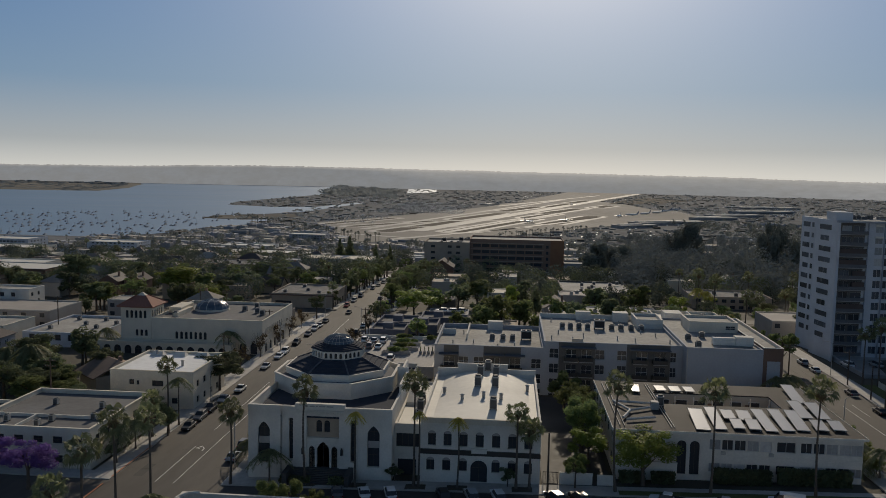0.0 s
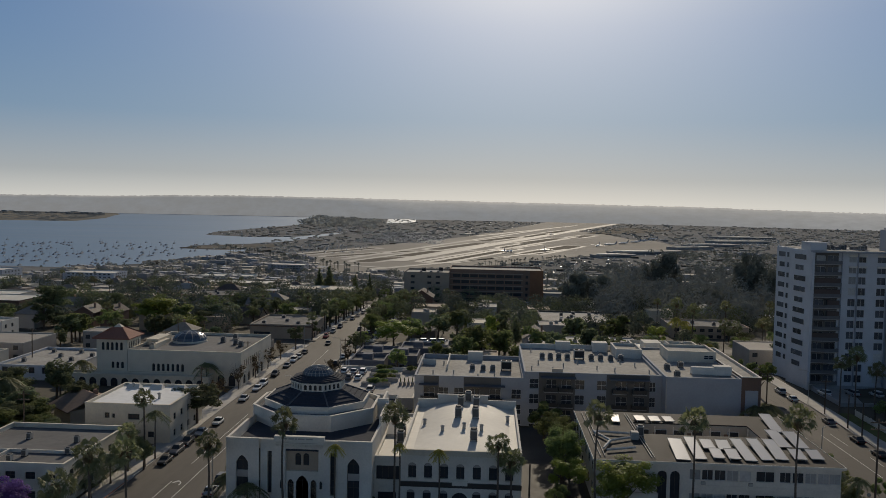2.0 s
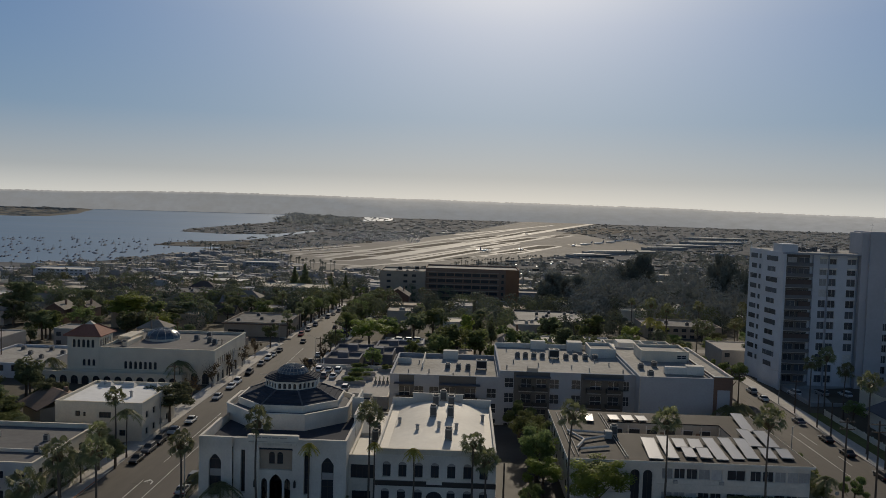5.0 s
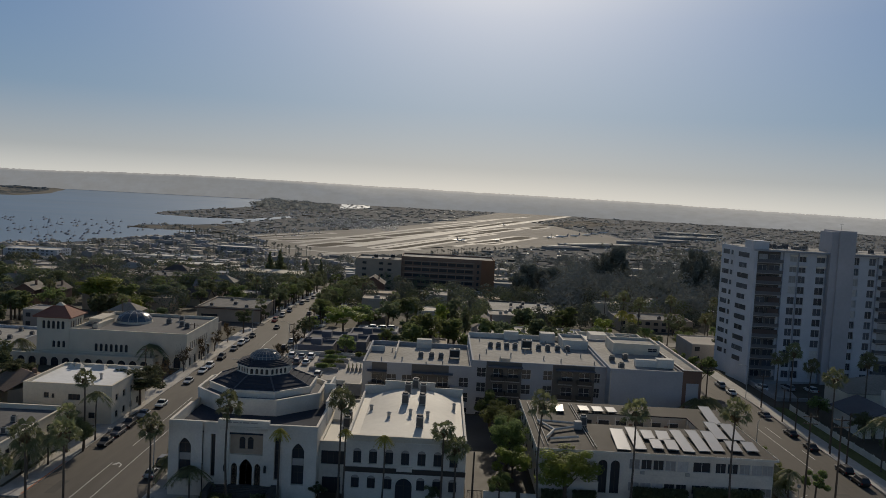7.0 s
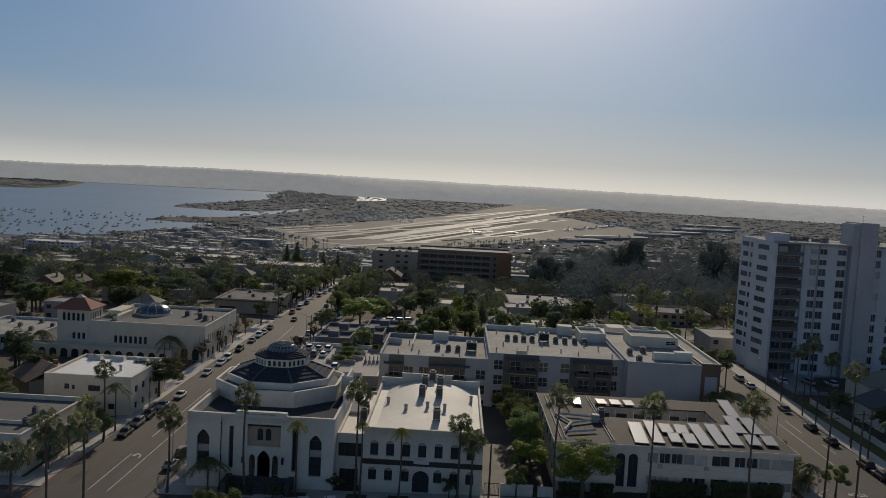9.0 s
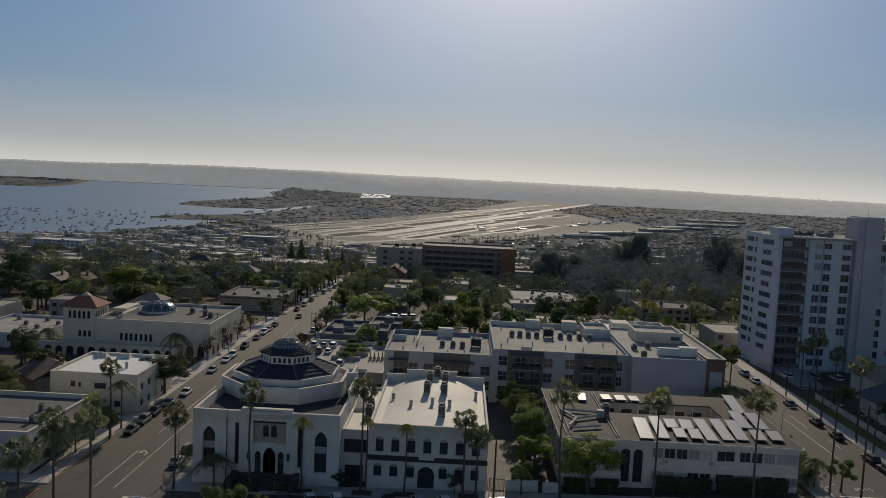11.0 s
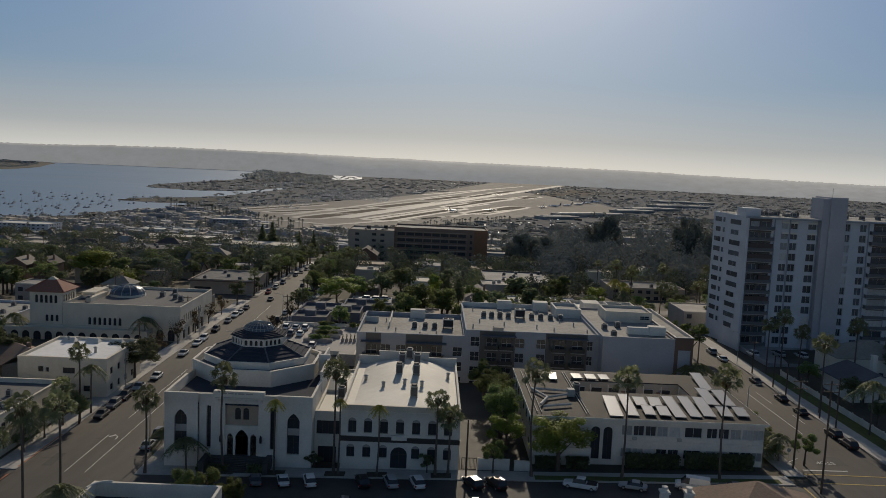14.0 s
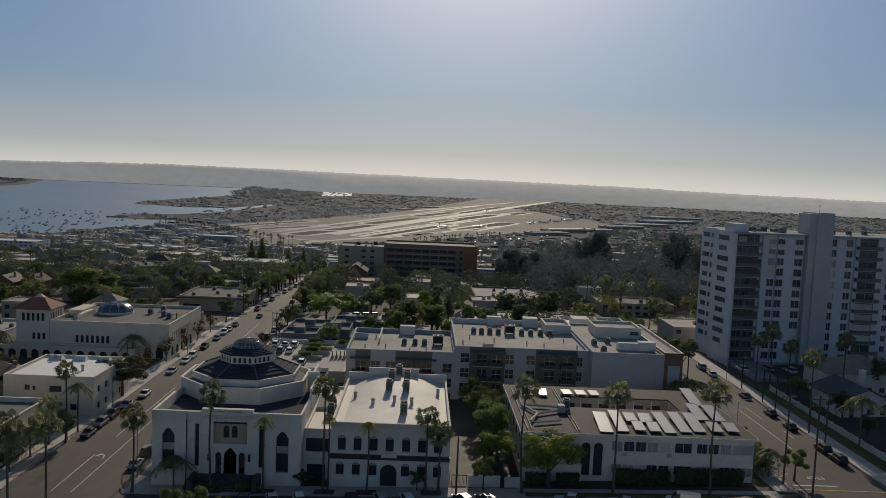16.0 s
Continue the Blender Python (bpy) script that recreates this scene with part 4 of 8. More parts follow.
    part("front_panel", B().box(-1.3, -19.1, 1.0, 1.55, -18.99, 13.2), APTW, bay, "plain white panel")
    # roof structures at the back right
    pent = building("roof_room", 46, 58, 207, 217, 13.9, 17.0, CREAM, ROOFG, "cream roof room of the apartment block", "roof room", {"front": [(9, 1.2, 2.4, 1.0)]}, parapet=0.5)
    building("roof_room", 34, 40.8, 214, 224, 12.4, 15.8, WHITE, ROOFG, "white roof room of the apartment block", "roof room", {}, parapet=0.6)
    tank = thing("air_handler", 52, 191.5, 14.35, 0, "long white rooftop air handler with rounded casing", "air conditioner")
    prof = [(-0.9, 0.3), (0.9, 0.3), (0.9, 1.5), (0.6, 1.9), (-0.6, 1.9), (-0.9, 1.5)]
    part("casing", B().ring([[(-4.0, a, c) for a, c in prof], [(1.0, a, c) for a, c in prof]], cap0=True), WHITE, tank)
    part("fan_section", B().box(1.0, -1.1, 0.2, 5.0, 1.1, 2.3), WHITE, tank)
    for v in (-0.8, 0.6):
        part("base_rail", B().box(-4, v, 0, 5, v + 0.2, 0.3), STEEL, tank)


apartments()
FLAT = Matrix.Diagonal((1.0, 1.0, 0.62, 1))
for x in (14.5, 16.6, 18.8, 21.0, 27.2, 29.6, 32.2, 34.8):
    copy_thing(UNIT, pose(x, 211, 13.5) @ FLAT)
for x in (-3.5, -0.8, 1.6):
    copy_thing(UNIT, pose(x, 202.5, 11.6) @ FLAT)
BIG = thing("condenser_bank", 24, 211, 13.5, 0, "large grey rooftop condenser bank", "air conditioner", "rooftop units")
part("casing", B().box(-1.3, -0.9, 0.4, 1.3, 0.9, 2.4).box(-1.35, -0.95, 2.4, 1.35, 0.95, 2.5), STEEL, BIG)
for u in (-0.65, 0.65):
    part("fan_guard", B().cyl(u, 0, 2.5, 2.65, 0.5, n=12), DARKM, BIG)
part("grille", B().box(-1.2, -0.93, 0.6, 1.2, -0.9, 2.2), DARKM, BIG)
for u in (-1.3, 1.1):
    part("base_rail", B().box(u, -0.8, 0, u + 0.2, 0.8, 0.4), DARKM, BIG)
copy_thing(BIG, pose(5.0, 203, 11.6))
copy_thing(UNIT, pose(44.2, 189, 14.35) @ FLAT)
copy_thing(UNIT, pose(43.6, 197, 14.35) @ FLAT)
copy_thing(UNIT, pose(47.5, 200, 14.35) @ FLAT)
for x, y in ((11, 196), (13, 203), (19, 200), (31, 196), (37, 203), (-8, 197), (-11, 208), (2, 195), (16, 195), (23, 205), (27, 198), (34, 207), (39, 195), (12, 219), (20, 218), (30, 219), (-4, 208), (6, 211), (-13, 196), (-2, 193)):
    copy_thing(PIPE, pose(x, y, 13.5 if x > 9 else 11.6) @ Matrix.Diagonal((0.5, 0.5, 0.7, 1)))


# ---- the low courtyard building with solar panels ----
def courtyard_house():
    root = thing("courtyard_house", 41.5, 145, 0, 0, "white two storey courtyard apartments with a dark roof and solar panels", "apartment block")
    X0, X1, H = -21.5, 21.5, 8.0
    ops = []
    for u in (16.6, 18.8, 21.0, 23.2, 25.4, 28.3, 32.4, 34.6, 36.8, 39.0, 41.0):
        w = 1.95 if u != 28.3 else 3.2
        ops += [(u, 5.0, w, 1.9), (u, 0.9, w, 1.7)]
    for u in (10.9, 13.2):
        ops += [(u, 0.3, 1.7, 6.2, True)]
    m = pose(X0, 0, 0)
    part("wall", wall_mesh(43, H, ops, 0.3, -1.5), WHITE, root, at=m)
    for k, (u, z, w, h, *a) in enumerate(ops):
        add_window(root, m, u, z, w, h, bool(a), 1, 0, FRAMED if a else FRAME, CURTAIN if (k % 5 in (0, 1, 3) and w < 3 and not a) else GLASS)
    for u in (18.6, 26.9):
        part("window_cooler", B().box(u, -0.45, 4.3, u + 0.75, 0.0, 4.85), STEEL, root, "small window air conditioner", at=m)
    part("storey_band", B().box(15.6, -0.12, 3.9, 43, 0, 4.1), WHITE, root, at=m)
    sw = B()
    sw.face((X0, 0, -1.5), (X0, 33, -1.5), (X0, 33, H), (X0, 0, H)).face((X1, 0, -1.5), (X1, 33, -1.5), (X1, 33, H), (X1, 0, H)).face((X0, 33, -1.5), (X1, 33, -1.5), (X1, 33, H), (X0, 33, H))
    part("side_wall", sw, WHITE, root)
    lm = pose(X0, 33, 0, 0, 0, -90)
    for u in (3, 8, 13, 18, 23, 28):
        for z in (1.0, 4.9):
            w = part("window", B().box(u, -0.06, z, u + 1.6, 0.0, z + 1.7), FRAME, root, at=lm)
            part("pane", B().box(u + 0.08, -0.08, z + 0.08, u + 1.52, -0.06, z + 1.62), GLASS, w)
    rf = {"front": (X0 - 0.5, -0.7, X1 + 0.5, 17), "left": (X0 - 0.5, 17, -10.5, 33.4), "back": (-10.5, 25.5, 13, 33.4), "right": (13, 17, X1 + 0.5, 33.4)}
    for x0, y0, x1, y1 in rf.values():
        part("roof", B().box(x0, y0, H, x1, y1, H + 0.25), ROOFD, root)
    part("roof_edge", B().box(X0 - 0.55, -0.78, H - 0.1, X1 + 0.55, -0.7, H + 0.35).box(X0 - 0.6, -0.7, H - 0.1, X0 - 0.5, 33.4, H + 0.4).box(X1 + 0.5, -0.7, H - 0.1, X1 + 0.6, 33.4, H + 0.35), WHITE, root)
    cw = B()
    cw.face((-10.5, 25.5, 0), (13, 25.5, 0), (13, 25.5, H), (-10.5, 25.5, H)).face((13, 17, 0), (13, 25.5, 0), (13, 25.5, H), (13, 17, H)).face((-10.5, 17, 0), (-10.5, 25.5, 0), (-10.5, 25.5, H), (-10.5, 17, H))
    cw.face((-10.5, 17, 0), (13, 17, 0), (13, 17, H), (-10.5, 17, H))
    part("court_wall", cw, BEIGE, root)
    for k in range(6):
        u = -9.5 + k * 3.7
        w = part("window", B().box(u, 25.38, 4.9, u + 2.4, 25.5, 6.9), FRAME, root)
        part("pane", B().box(u + 0.1, 25.35, 5.0, u + 2.3, 25.38, 6.8), GLASS, w)
    for u in (-6.2, 0.8, 8.4):
        part("court_door", B().box(u, 25.36, 4.1, u + 1.1, 25.5, 6.3), BRICK, root, "brown wooden door on the gallery")
    part("gallery", B().box(-10.5, 23.6, 3.9, 13, 25.5, 4.1).box(-10.5, 23.6, 4.9, 13, 23.66, 5.0), WHITE, root)
    for k in range(7):
        part("gallery_post", B().box(-10.2 + k * 3.8, 23.62, 0, -10.0 + k * 3.8, 23.8, H), WHITE, root)
    # long pipe runs on the left roof
    for x in (-20.6, -19.8, -11.4, -10.9):
        part("roof_pipe", B().rod((x, 1, H + 0.5), (x, 31, H + 0.5), 0.09), STEEL, root)
    return root


east(courtyard_house())


def solar_panel(x, y, z, w, l, tilt=4, rz=0):
    t = thing("solar_panel", x, y, z, rz, "tilted glossy solar collector in a pale frame on a dark roof", "solar panel", "rooftop solar panels")
    m = pose(0, 0, 0.55, tilt)
    part("panel", B().box(-w / 2, -l / 2, 0, w / 2, l / 2, 0.08), SOLAR, t, at=m)
    fr = B()
    for a in (-w / 2, w / 2 - 0.08):
        fr.box(a, -l / 2, -0.04, a + 0.08, l / 2, 0.12)
    for a in (-l / 2, l / 2 - 0.08):
        fr.box(-w / 2, a, -0.04, w / 2, a + 0.08, 0.121)
    part("frame", fr, STEEL, t, at=m)
    s = math.sin(radians(tilt)) * l / 2
    for a in (-w / 2 + 0.3, w / 2 - 0.3):
        part("leg", B().box(a, l / 2 - 0.5, 0, a + 0.06, l / 2 - 0.44, 0.5 + s), STEEL, t)
        part("leg", B().box(a, -l / 2 + 0.4, 0, a + 0.06, -l / 2 + 0.46, 0.6 - s), STEEL, t)
    return t


for x, y, w, l, rz in ((35.9, 150.8, 2.6, 11.3, -4), (39.1, 151.9, 2.2, 11.9, -3), (42.1, 154.6, 2.3, 5.1, -3), (42.3, 148.9, 2.1, 5.1, -4), (45.0, 154.4, 2.4, 5.5, -6), (45.1, 148.8, 2.2, 5.3, -5), (47.9, 151.8, 2.2, 11.7, -2),
                       (51.1, 152.4, 2.2, 11.4, -3), (54.0, 152.6, 2.3, 10.9, -5), (57.1, 159.9, 2.4, 10.0, -3), (60.2, 159.4, 2.5, 9.6, -3), (57.1, 149.9, 2.3, 5.4, -6), (60.3, 150.2, 2.3, 5.1, -6), (59.7, 171.4, 2.4, 12.0, -5),
                       (27.3, 171.1, 1.8, 5.0, -5), (32.6, 171.8, 2.2, 3.5, 4), (35.6, 171.8, 2.3, 3.5, 2), (38.5, 171.8, 2.1, 3.5, 3)):
    east(solar_panel(x, y, 8.25, w, l, 3.2, rz))
ducts = thing("roof_ductwork", 25, 156, 8.25, 0, "bent galvanised duct runs on a dark roof", "ducts")
db = [((-3, -6, 0.5), (-1, -1, 0.5)), ((-1, -1, 0.5), (4, 2, 0.5)), ((-3.5, 5, 0.5), (4, 4, 0.5)), ((-1, -1, 0.5), (-3.5, 5, 0.5)), ((-2.5, -7, 0.5), (3, -5, 0.5)), ((4, 2, 0.5), (4, 4, 0.5))]
for p, q_ in db:
    part("duct", B().rod(p, q_, 0.24, n=8), DUCTM, ducts)
part("junction_box", B().box(3.4, 1.4, 0, 4.8, 2.8, 1.5), STEEL, ducts)
east(ducts)
copy_thing(UNIT, EAST @ pose(30.5, 160, 8.25))


# ---- the tower block ----
SCREEN = mat("brown_screen_cloth", (0.1, 0.075, 0.065), 0.9, 0.12, 2.0, 0.1, 0.05)
SHAFT = mat("grey_lilac_stucco", (0.44, 0.43, 0.44), 0.9, 0.06, 1.2, 0.1, 0.1)


def tower():
    x0, x1, y0, y1, z0, z1 = 91.5, 150, 235, 258, 2.0, 42.0
    fl, F = 3.12, 13
    H = z1 - z0
    root = thing("apartment_tower", (x0 + x1) / 2, (y0 + y1) / 2, z0, 0, "white twelve storey apartment tower with balcony recesses", "apartment tower")
    w, l = x1 - x0, y1 - y0
    fr = side_frames(w, l)
    zs = [H - 2.95 - fl * k for k in range(F) if H - 2.95 - fl * k > 0.8]
    # front: recess (flush, its shade in the brown tint), white bays, shaft, more bays, balconies
    front = []
    for z in zs:
        front += [(10.5, z - 0.25, 2.1, 2.15), (13.2, z - 0.25, 2.1, 2.15), (18.3, z - 0.25, 2.5, 2.15), (29.2, z - 0.25, 1.5, 2.15), (33.6, z - 0.25, 2.0, 2.15), (46, z, 1.6, 1.8), (52, z, 1.6, 1.8)]
        front += [(1.4, z - 0.6, 2.6, 2.2), (4.6, z - 0.6, 3.0, 2.2), (37.6, z - 0.6, 5.4, 2.3)]
    m, W = fr["front"]
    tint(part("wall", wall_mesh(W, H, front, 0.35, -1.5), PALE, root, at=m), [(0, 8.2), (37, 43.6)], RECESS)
    for k, (u, z, ow, oh) in enumerate(front):
        add_window(root, m, u, z, ow, oh, False, 1, 0, FRAME, CURTAIN if (k * 7) % 23 < 4 else GLASSL)
    for z in zs:
        balcony(root, m, 0.5, z - 0.95, 7.6, 1.3, GREYD)
        balcony(root, m, 36.6, z - 0.95, 7.4, 1.3, GREYD)
    for k, z in enumerate(zs):
        for u, ww in (((0.7, 7.2),) if k in (2, 3, 7) else ((4.4, 3.4),) if k in (4, 5) else ()):
            part("balcony_screen", B().box(u, -1.18, z + 0.1, u + ww, -1.12, z + 1.5), SCREEN, root, "brown roller screen over a balcony", at=m)
        for u, ww in ((10.5, 2.1), (13.2, 2.1), (18.3, 2.5)):
            if k in (0, 1):
                part("awning", B().box(u - 0.05, -0.35, z + 1.35, u + ww + 0.05, -0.02, z + 1.85), WHITE, root, "white box awning over a window", at=m)
    for u in (8.3, 12.76, 20.95, 28.3, 36.0):
        part("drain_shaft", B().box(u, -0.3, 0, u + 0.3, 0.0, H - 0.4), DRAIN, root, "blue grey drain shaft up the wall", at=m)
    part("cornice", B().box(-0.2, -1.4, H - 0.5, 21.4, 0, H).box(28.2, -1.4, H - 0.5, W, 0, H), DRAIN, root, at=m)
    # saw-tooth side wall with tilted window bays
    m, W = fr["left"]
    bays = ((0.0, 11.5), (11.5, 23.0))
    for a, c in bays:
        pts = [(a, 0.0), (a + 0.2, 1.6), (c, 0.0)]
        part("wall_bay", B().ring([[(u, -d, -1.5) for u, d in pts], [(u, -d, H) for u, d in pts]], cap0=True), PALE, root, at=m)
    part("wall", B().face((0, 0.0, -1.5), (W, 0.0, -1.5), (W, 0.0, H), (0, 0.0, H)), PALE, root, at=m)
    for k, z in enumerate(zs[:11]):
        for a, c in bays:
            ang = math.degrees(math.atan2(1.6, c - a - 0.2))
            for u, ww in (((2.4 if k % 3 != 1 else 3.0), (6.4 if k % 3 != 1 else 4.6)),) if a else ((1.2 if k % 3 != 1 else 1.9, 4.2 if k % 3 != 1 else 3.2), (6.3, 1.4)):
                mm = m @ pose(a + 0.2, -1.6, 0, 0, 0, ang)
                wn_ = part("window", B().box(u, -0.08, z, u + ww, 0.02, z + 1.6), FRAME, root, at=mm)
                part("pane", B().box(u + 0.08, -0.1, z + 0.08, u + ww - 0.08, -0.08, z + 1.52), GLASSL, wn_)
    for side in ("right", "back"):
        m2, W2 = fr[side]
        part("wall", wall_mesh(W2, H, [], 0.3, -1.5), PALE, root, at=m2)
    part("roof", B().box(-w / 2 + 0.2, -l / 2 + 0.2, H - 0.4, w / 2 - 0.2, l / 2 - 0.2, H + 0.05), ROOFG, root)
    part("roof_railing", B().box(-w / 2 + 10, -l / 2 + 0.4, H + 0.9, -w / 2 + 21, -l / 2 + 0.45, H + 0.97), STEEL, root)
    m, W = fr["front"]
    part("lift_shaft", B().box(23.4, -2.2, -1.5, 28.2, 8, H + 6.6).box(21.4, -1.6, -1.5, 23.4, 6, H + 6.2), SHAFT, root, "plain grey lift shaft that rises above the roof", at=m)
    part("penthouse", B().box(-0.3, 0.3, H, 4.2, 7, H + 2.1).box(-0.5, 0.1, H + 2.1, 4.4, 7.2, H + 2.35), PALE, root, at=m)
    part("roof_plant", B().box(6, 8, H, 8.6, 10, H + 1.3).box(9.4, 7, H, 11, 9, H + 0.9).box(12.2, 8, H, 13, 8.8, H + 1.5).box(14, 6, H, 17.6, 8.4, H + 1.0).box(30, 6, H, 33, 9, H + 1.2), GREYD, root, "grey roof plant and vents", at=m)
    part("antenna", B().rod((25.6, 2, H + 6.4), (25.6, 2, H + 9.2), 0.06, 0.03, 6).rod((25.1, 2, H + 8.4), (26.1, 2, H + 8.4), 0.03, 0.03, 5).rod((3.6, 3, H + 2.2), (3.6, 3, H + 4.0), 0.06, 0.03, 6), STEEL, root, at=m)
    part("parapet_rail", B().box(5, 0.35, H + 0.5, 21.2, 0.42, H + 0.58).box(28.4, 0.35, H + 0.5, W - 0.4, 0.42, H + 0.58), DRAIN, root, at=m)
    part("balcony_return", B().box(-0.2, -1.3, 0, 0.5, 0, H - 0.5), PALE, root, at=m)


tower()
for x, y in ((99, 240), (103, 243), (107, 239), (110, 244), (128, 240), (135, 244), (121, 243)):
    copy_thing(UNIT, pose(x, y, 42.05) @ Matrix.Diagonal((1.0, 1.0, 0.6, 1)))
building("tower_podium", 92.5, 150, 214, 234.9, 0, 3.4, GREYW, CONC, "grey parking podium before the tower", "car park", {"front": [(4 + 7 * k, 0.6, 4.5, 1.8) for k in range(7)]}, parapet=0.8, frame_m=FRAMED, mull=2)


# ---- the arcaded building with the red roofed tower ----
def library():
    side = [(u, 0.2, 2.2, 3.2, True, 1, 1) for u in (2.5, 7, 11.5, 16, 20.5)] + [(3 + 2.0 * k, 5.4, 0.9, 2.2, False, 0, 1) for k in range(9)]
    up = [(7.2 + 1.42 * k, 4.3, 0.85, 2.2, True, 0, 1) for k in range(7)]
    root = building("arcaded_building", -103.4, -70.2, 226, 258, -0.8, 9.5, CREAM, ROOFK, "cream stucco building with arched windows and a flat roof", "building",
                    {"front": up + [(26.4, 0.5, 2.0, 3.2, True, 1, 1), (29.6, 0.5, 2.0, 3.2, True, 1, 1)], "right": side}, parapet=0.7, frame_m=FRAMED)
    building("arcade", -120, -78, 221.5, 225.9, -0.8, 3.1, CREAM, CREAM, "low cream arcade along the foot of the building", "arcade",
             {"front": [(1.2 + 3.1 * k, 0.5, 2.1, 2.5, True, 1, 1) for k in range(13)]}, parapet=0.3, frame_m=FRAMED)
    tw = building("red_roofed_tower", -112.6, -103.5, 226, 235, -0.8, 12.4, CREAM, ROOFG, "cream tower wing under a red tile hip roof", "building",
                  {"front": [(1.5 + 1.35 * k, 10.0, 0.85, 2.3, True, 0, 0) for k in range(5)] + [(4.4 + 1.4 * k, 4.8, 0.85, 1.9, True, 0, 0) for k in range(3)],
                   "right": [(1.0 + 1.5 * k, 10.0, 0.85, 2.3, True, 0, 0) for k in range(5)]}, parapet=0.2, frame_m=FRAMED)
    cap = part("roof_cap", B().ring([[(-1.5, -1.0, 15.9), (1.5, -1.0, 15.9), (1.5, 1.0, 15.9), (-1.5, 1.0, 15.9)], [(-0.2, -0.2, 17.0), (0.2, -0.2, 17.0), (0.2, 0.2, 17.0), (-0.2, 0.2, 17.0)]]), CREAM, tw, "pale cap on the tile roof")
    e = [(-5.4, -5.3), (5.4, -5.3), (5.4, 5.3), (-5.4, 5.3)]
    part("tile_roof", B().ring([[(x, y, 13.2) for x, y in e], [(x, y, 13.45) for x, y in e], [(-1.4, -0.9, 16.1), (1.4, -0.9, 16.1), (1.4, 0.9, 16.1), (-1.4, 0.9, 16.1)]], cap0=True), TILE_R, tw, "red clay tile hip roof")
    for x, y in e:
        part("ridge_tiles", B().rod((x, y, 13.5), (math.copysign(1.4, x), math.copysign(0.9, y), 16.15), 0.16), TILE_R, tw)
    part("roof_upstand", B().box(-16.4, -4, 9.6, -12.5, 6, 11.4).box(-12.5, -10, 9.6, -11.2, 2, 10.8), CREAM, root)
    dome = thing("roof_dome", -92.6, 246, 8.5, 0, "blue glass roof dome with pale ribs", "dome")
    part("dome_base", B().cyl(0, 0, 0, 0.9, 5.4, 5.2, 24), CREAM, dome)
    part("glass", B().ring([circle(0, 0, 0.9 + 2.8 * math.sin(t), 5.1 * math.cos(t), 24) for t in (0, 0.3, 0.6, 0.9, 1.2, 1.5)]), GLASSB, dome)
    rb = B()
    for k in range(12):
        a = math.pi * k / 6
        p = [(5.15 * math.cos(t) * math.cos(a), 5.15 * math.cos(t) * math.sin(a), 0.92 + 2.82 * math.sin(t)) for t in (0, 0.4, 0.8, 1.2, 1.5)]
        for s, e2 in zip(p, p[1:]):
            rb.rod(s, e2, 0.09, n=4)
    part("ribs", rb, STEEL, dome)
    for x, y in ((-82, 246), (-77, 243), (-74.5, 240), (-80, 252), (-99, 233)):
        copy_thing(UNIT, pose(x, y, 8.8) @ Matrix.Diagonal((1.1, 1.1, 0.7, 1)))


library()


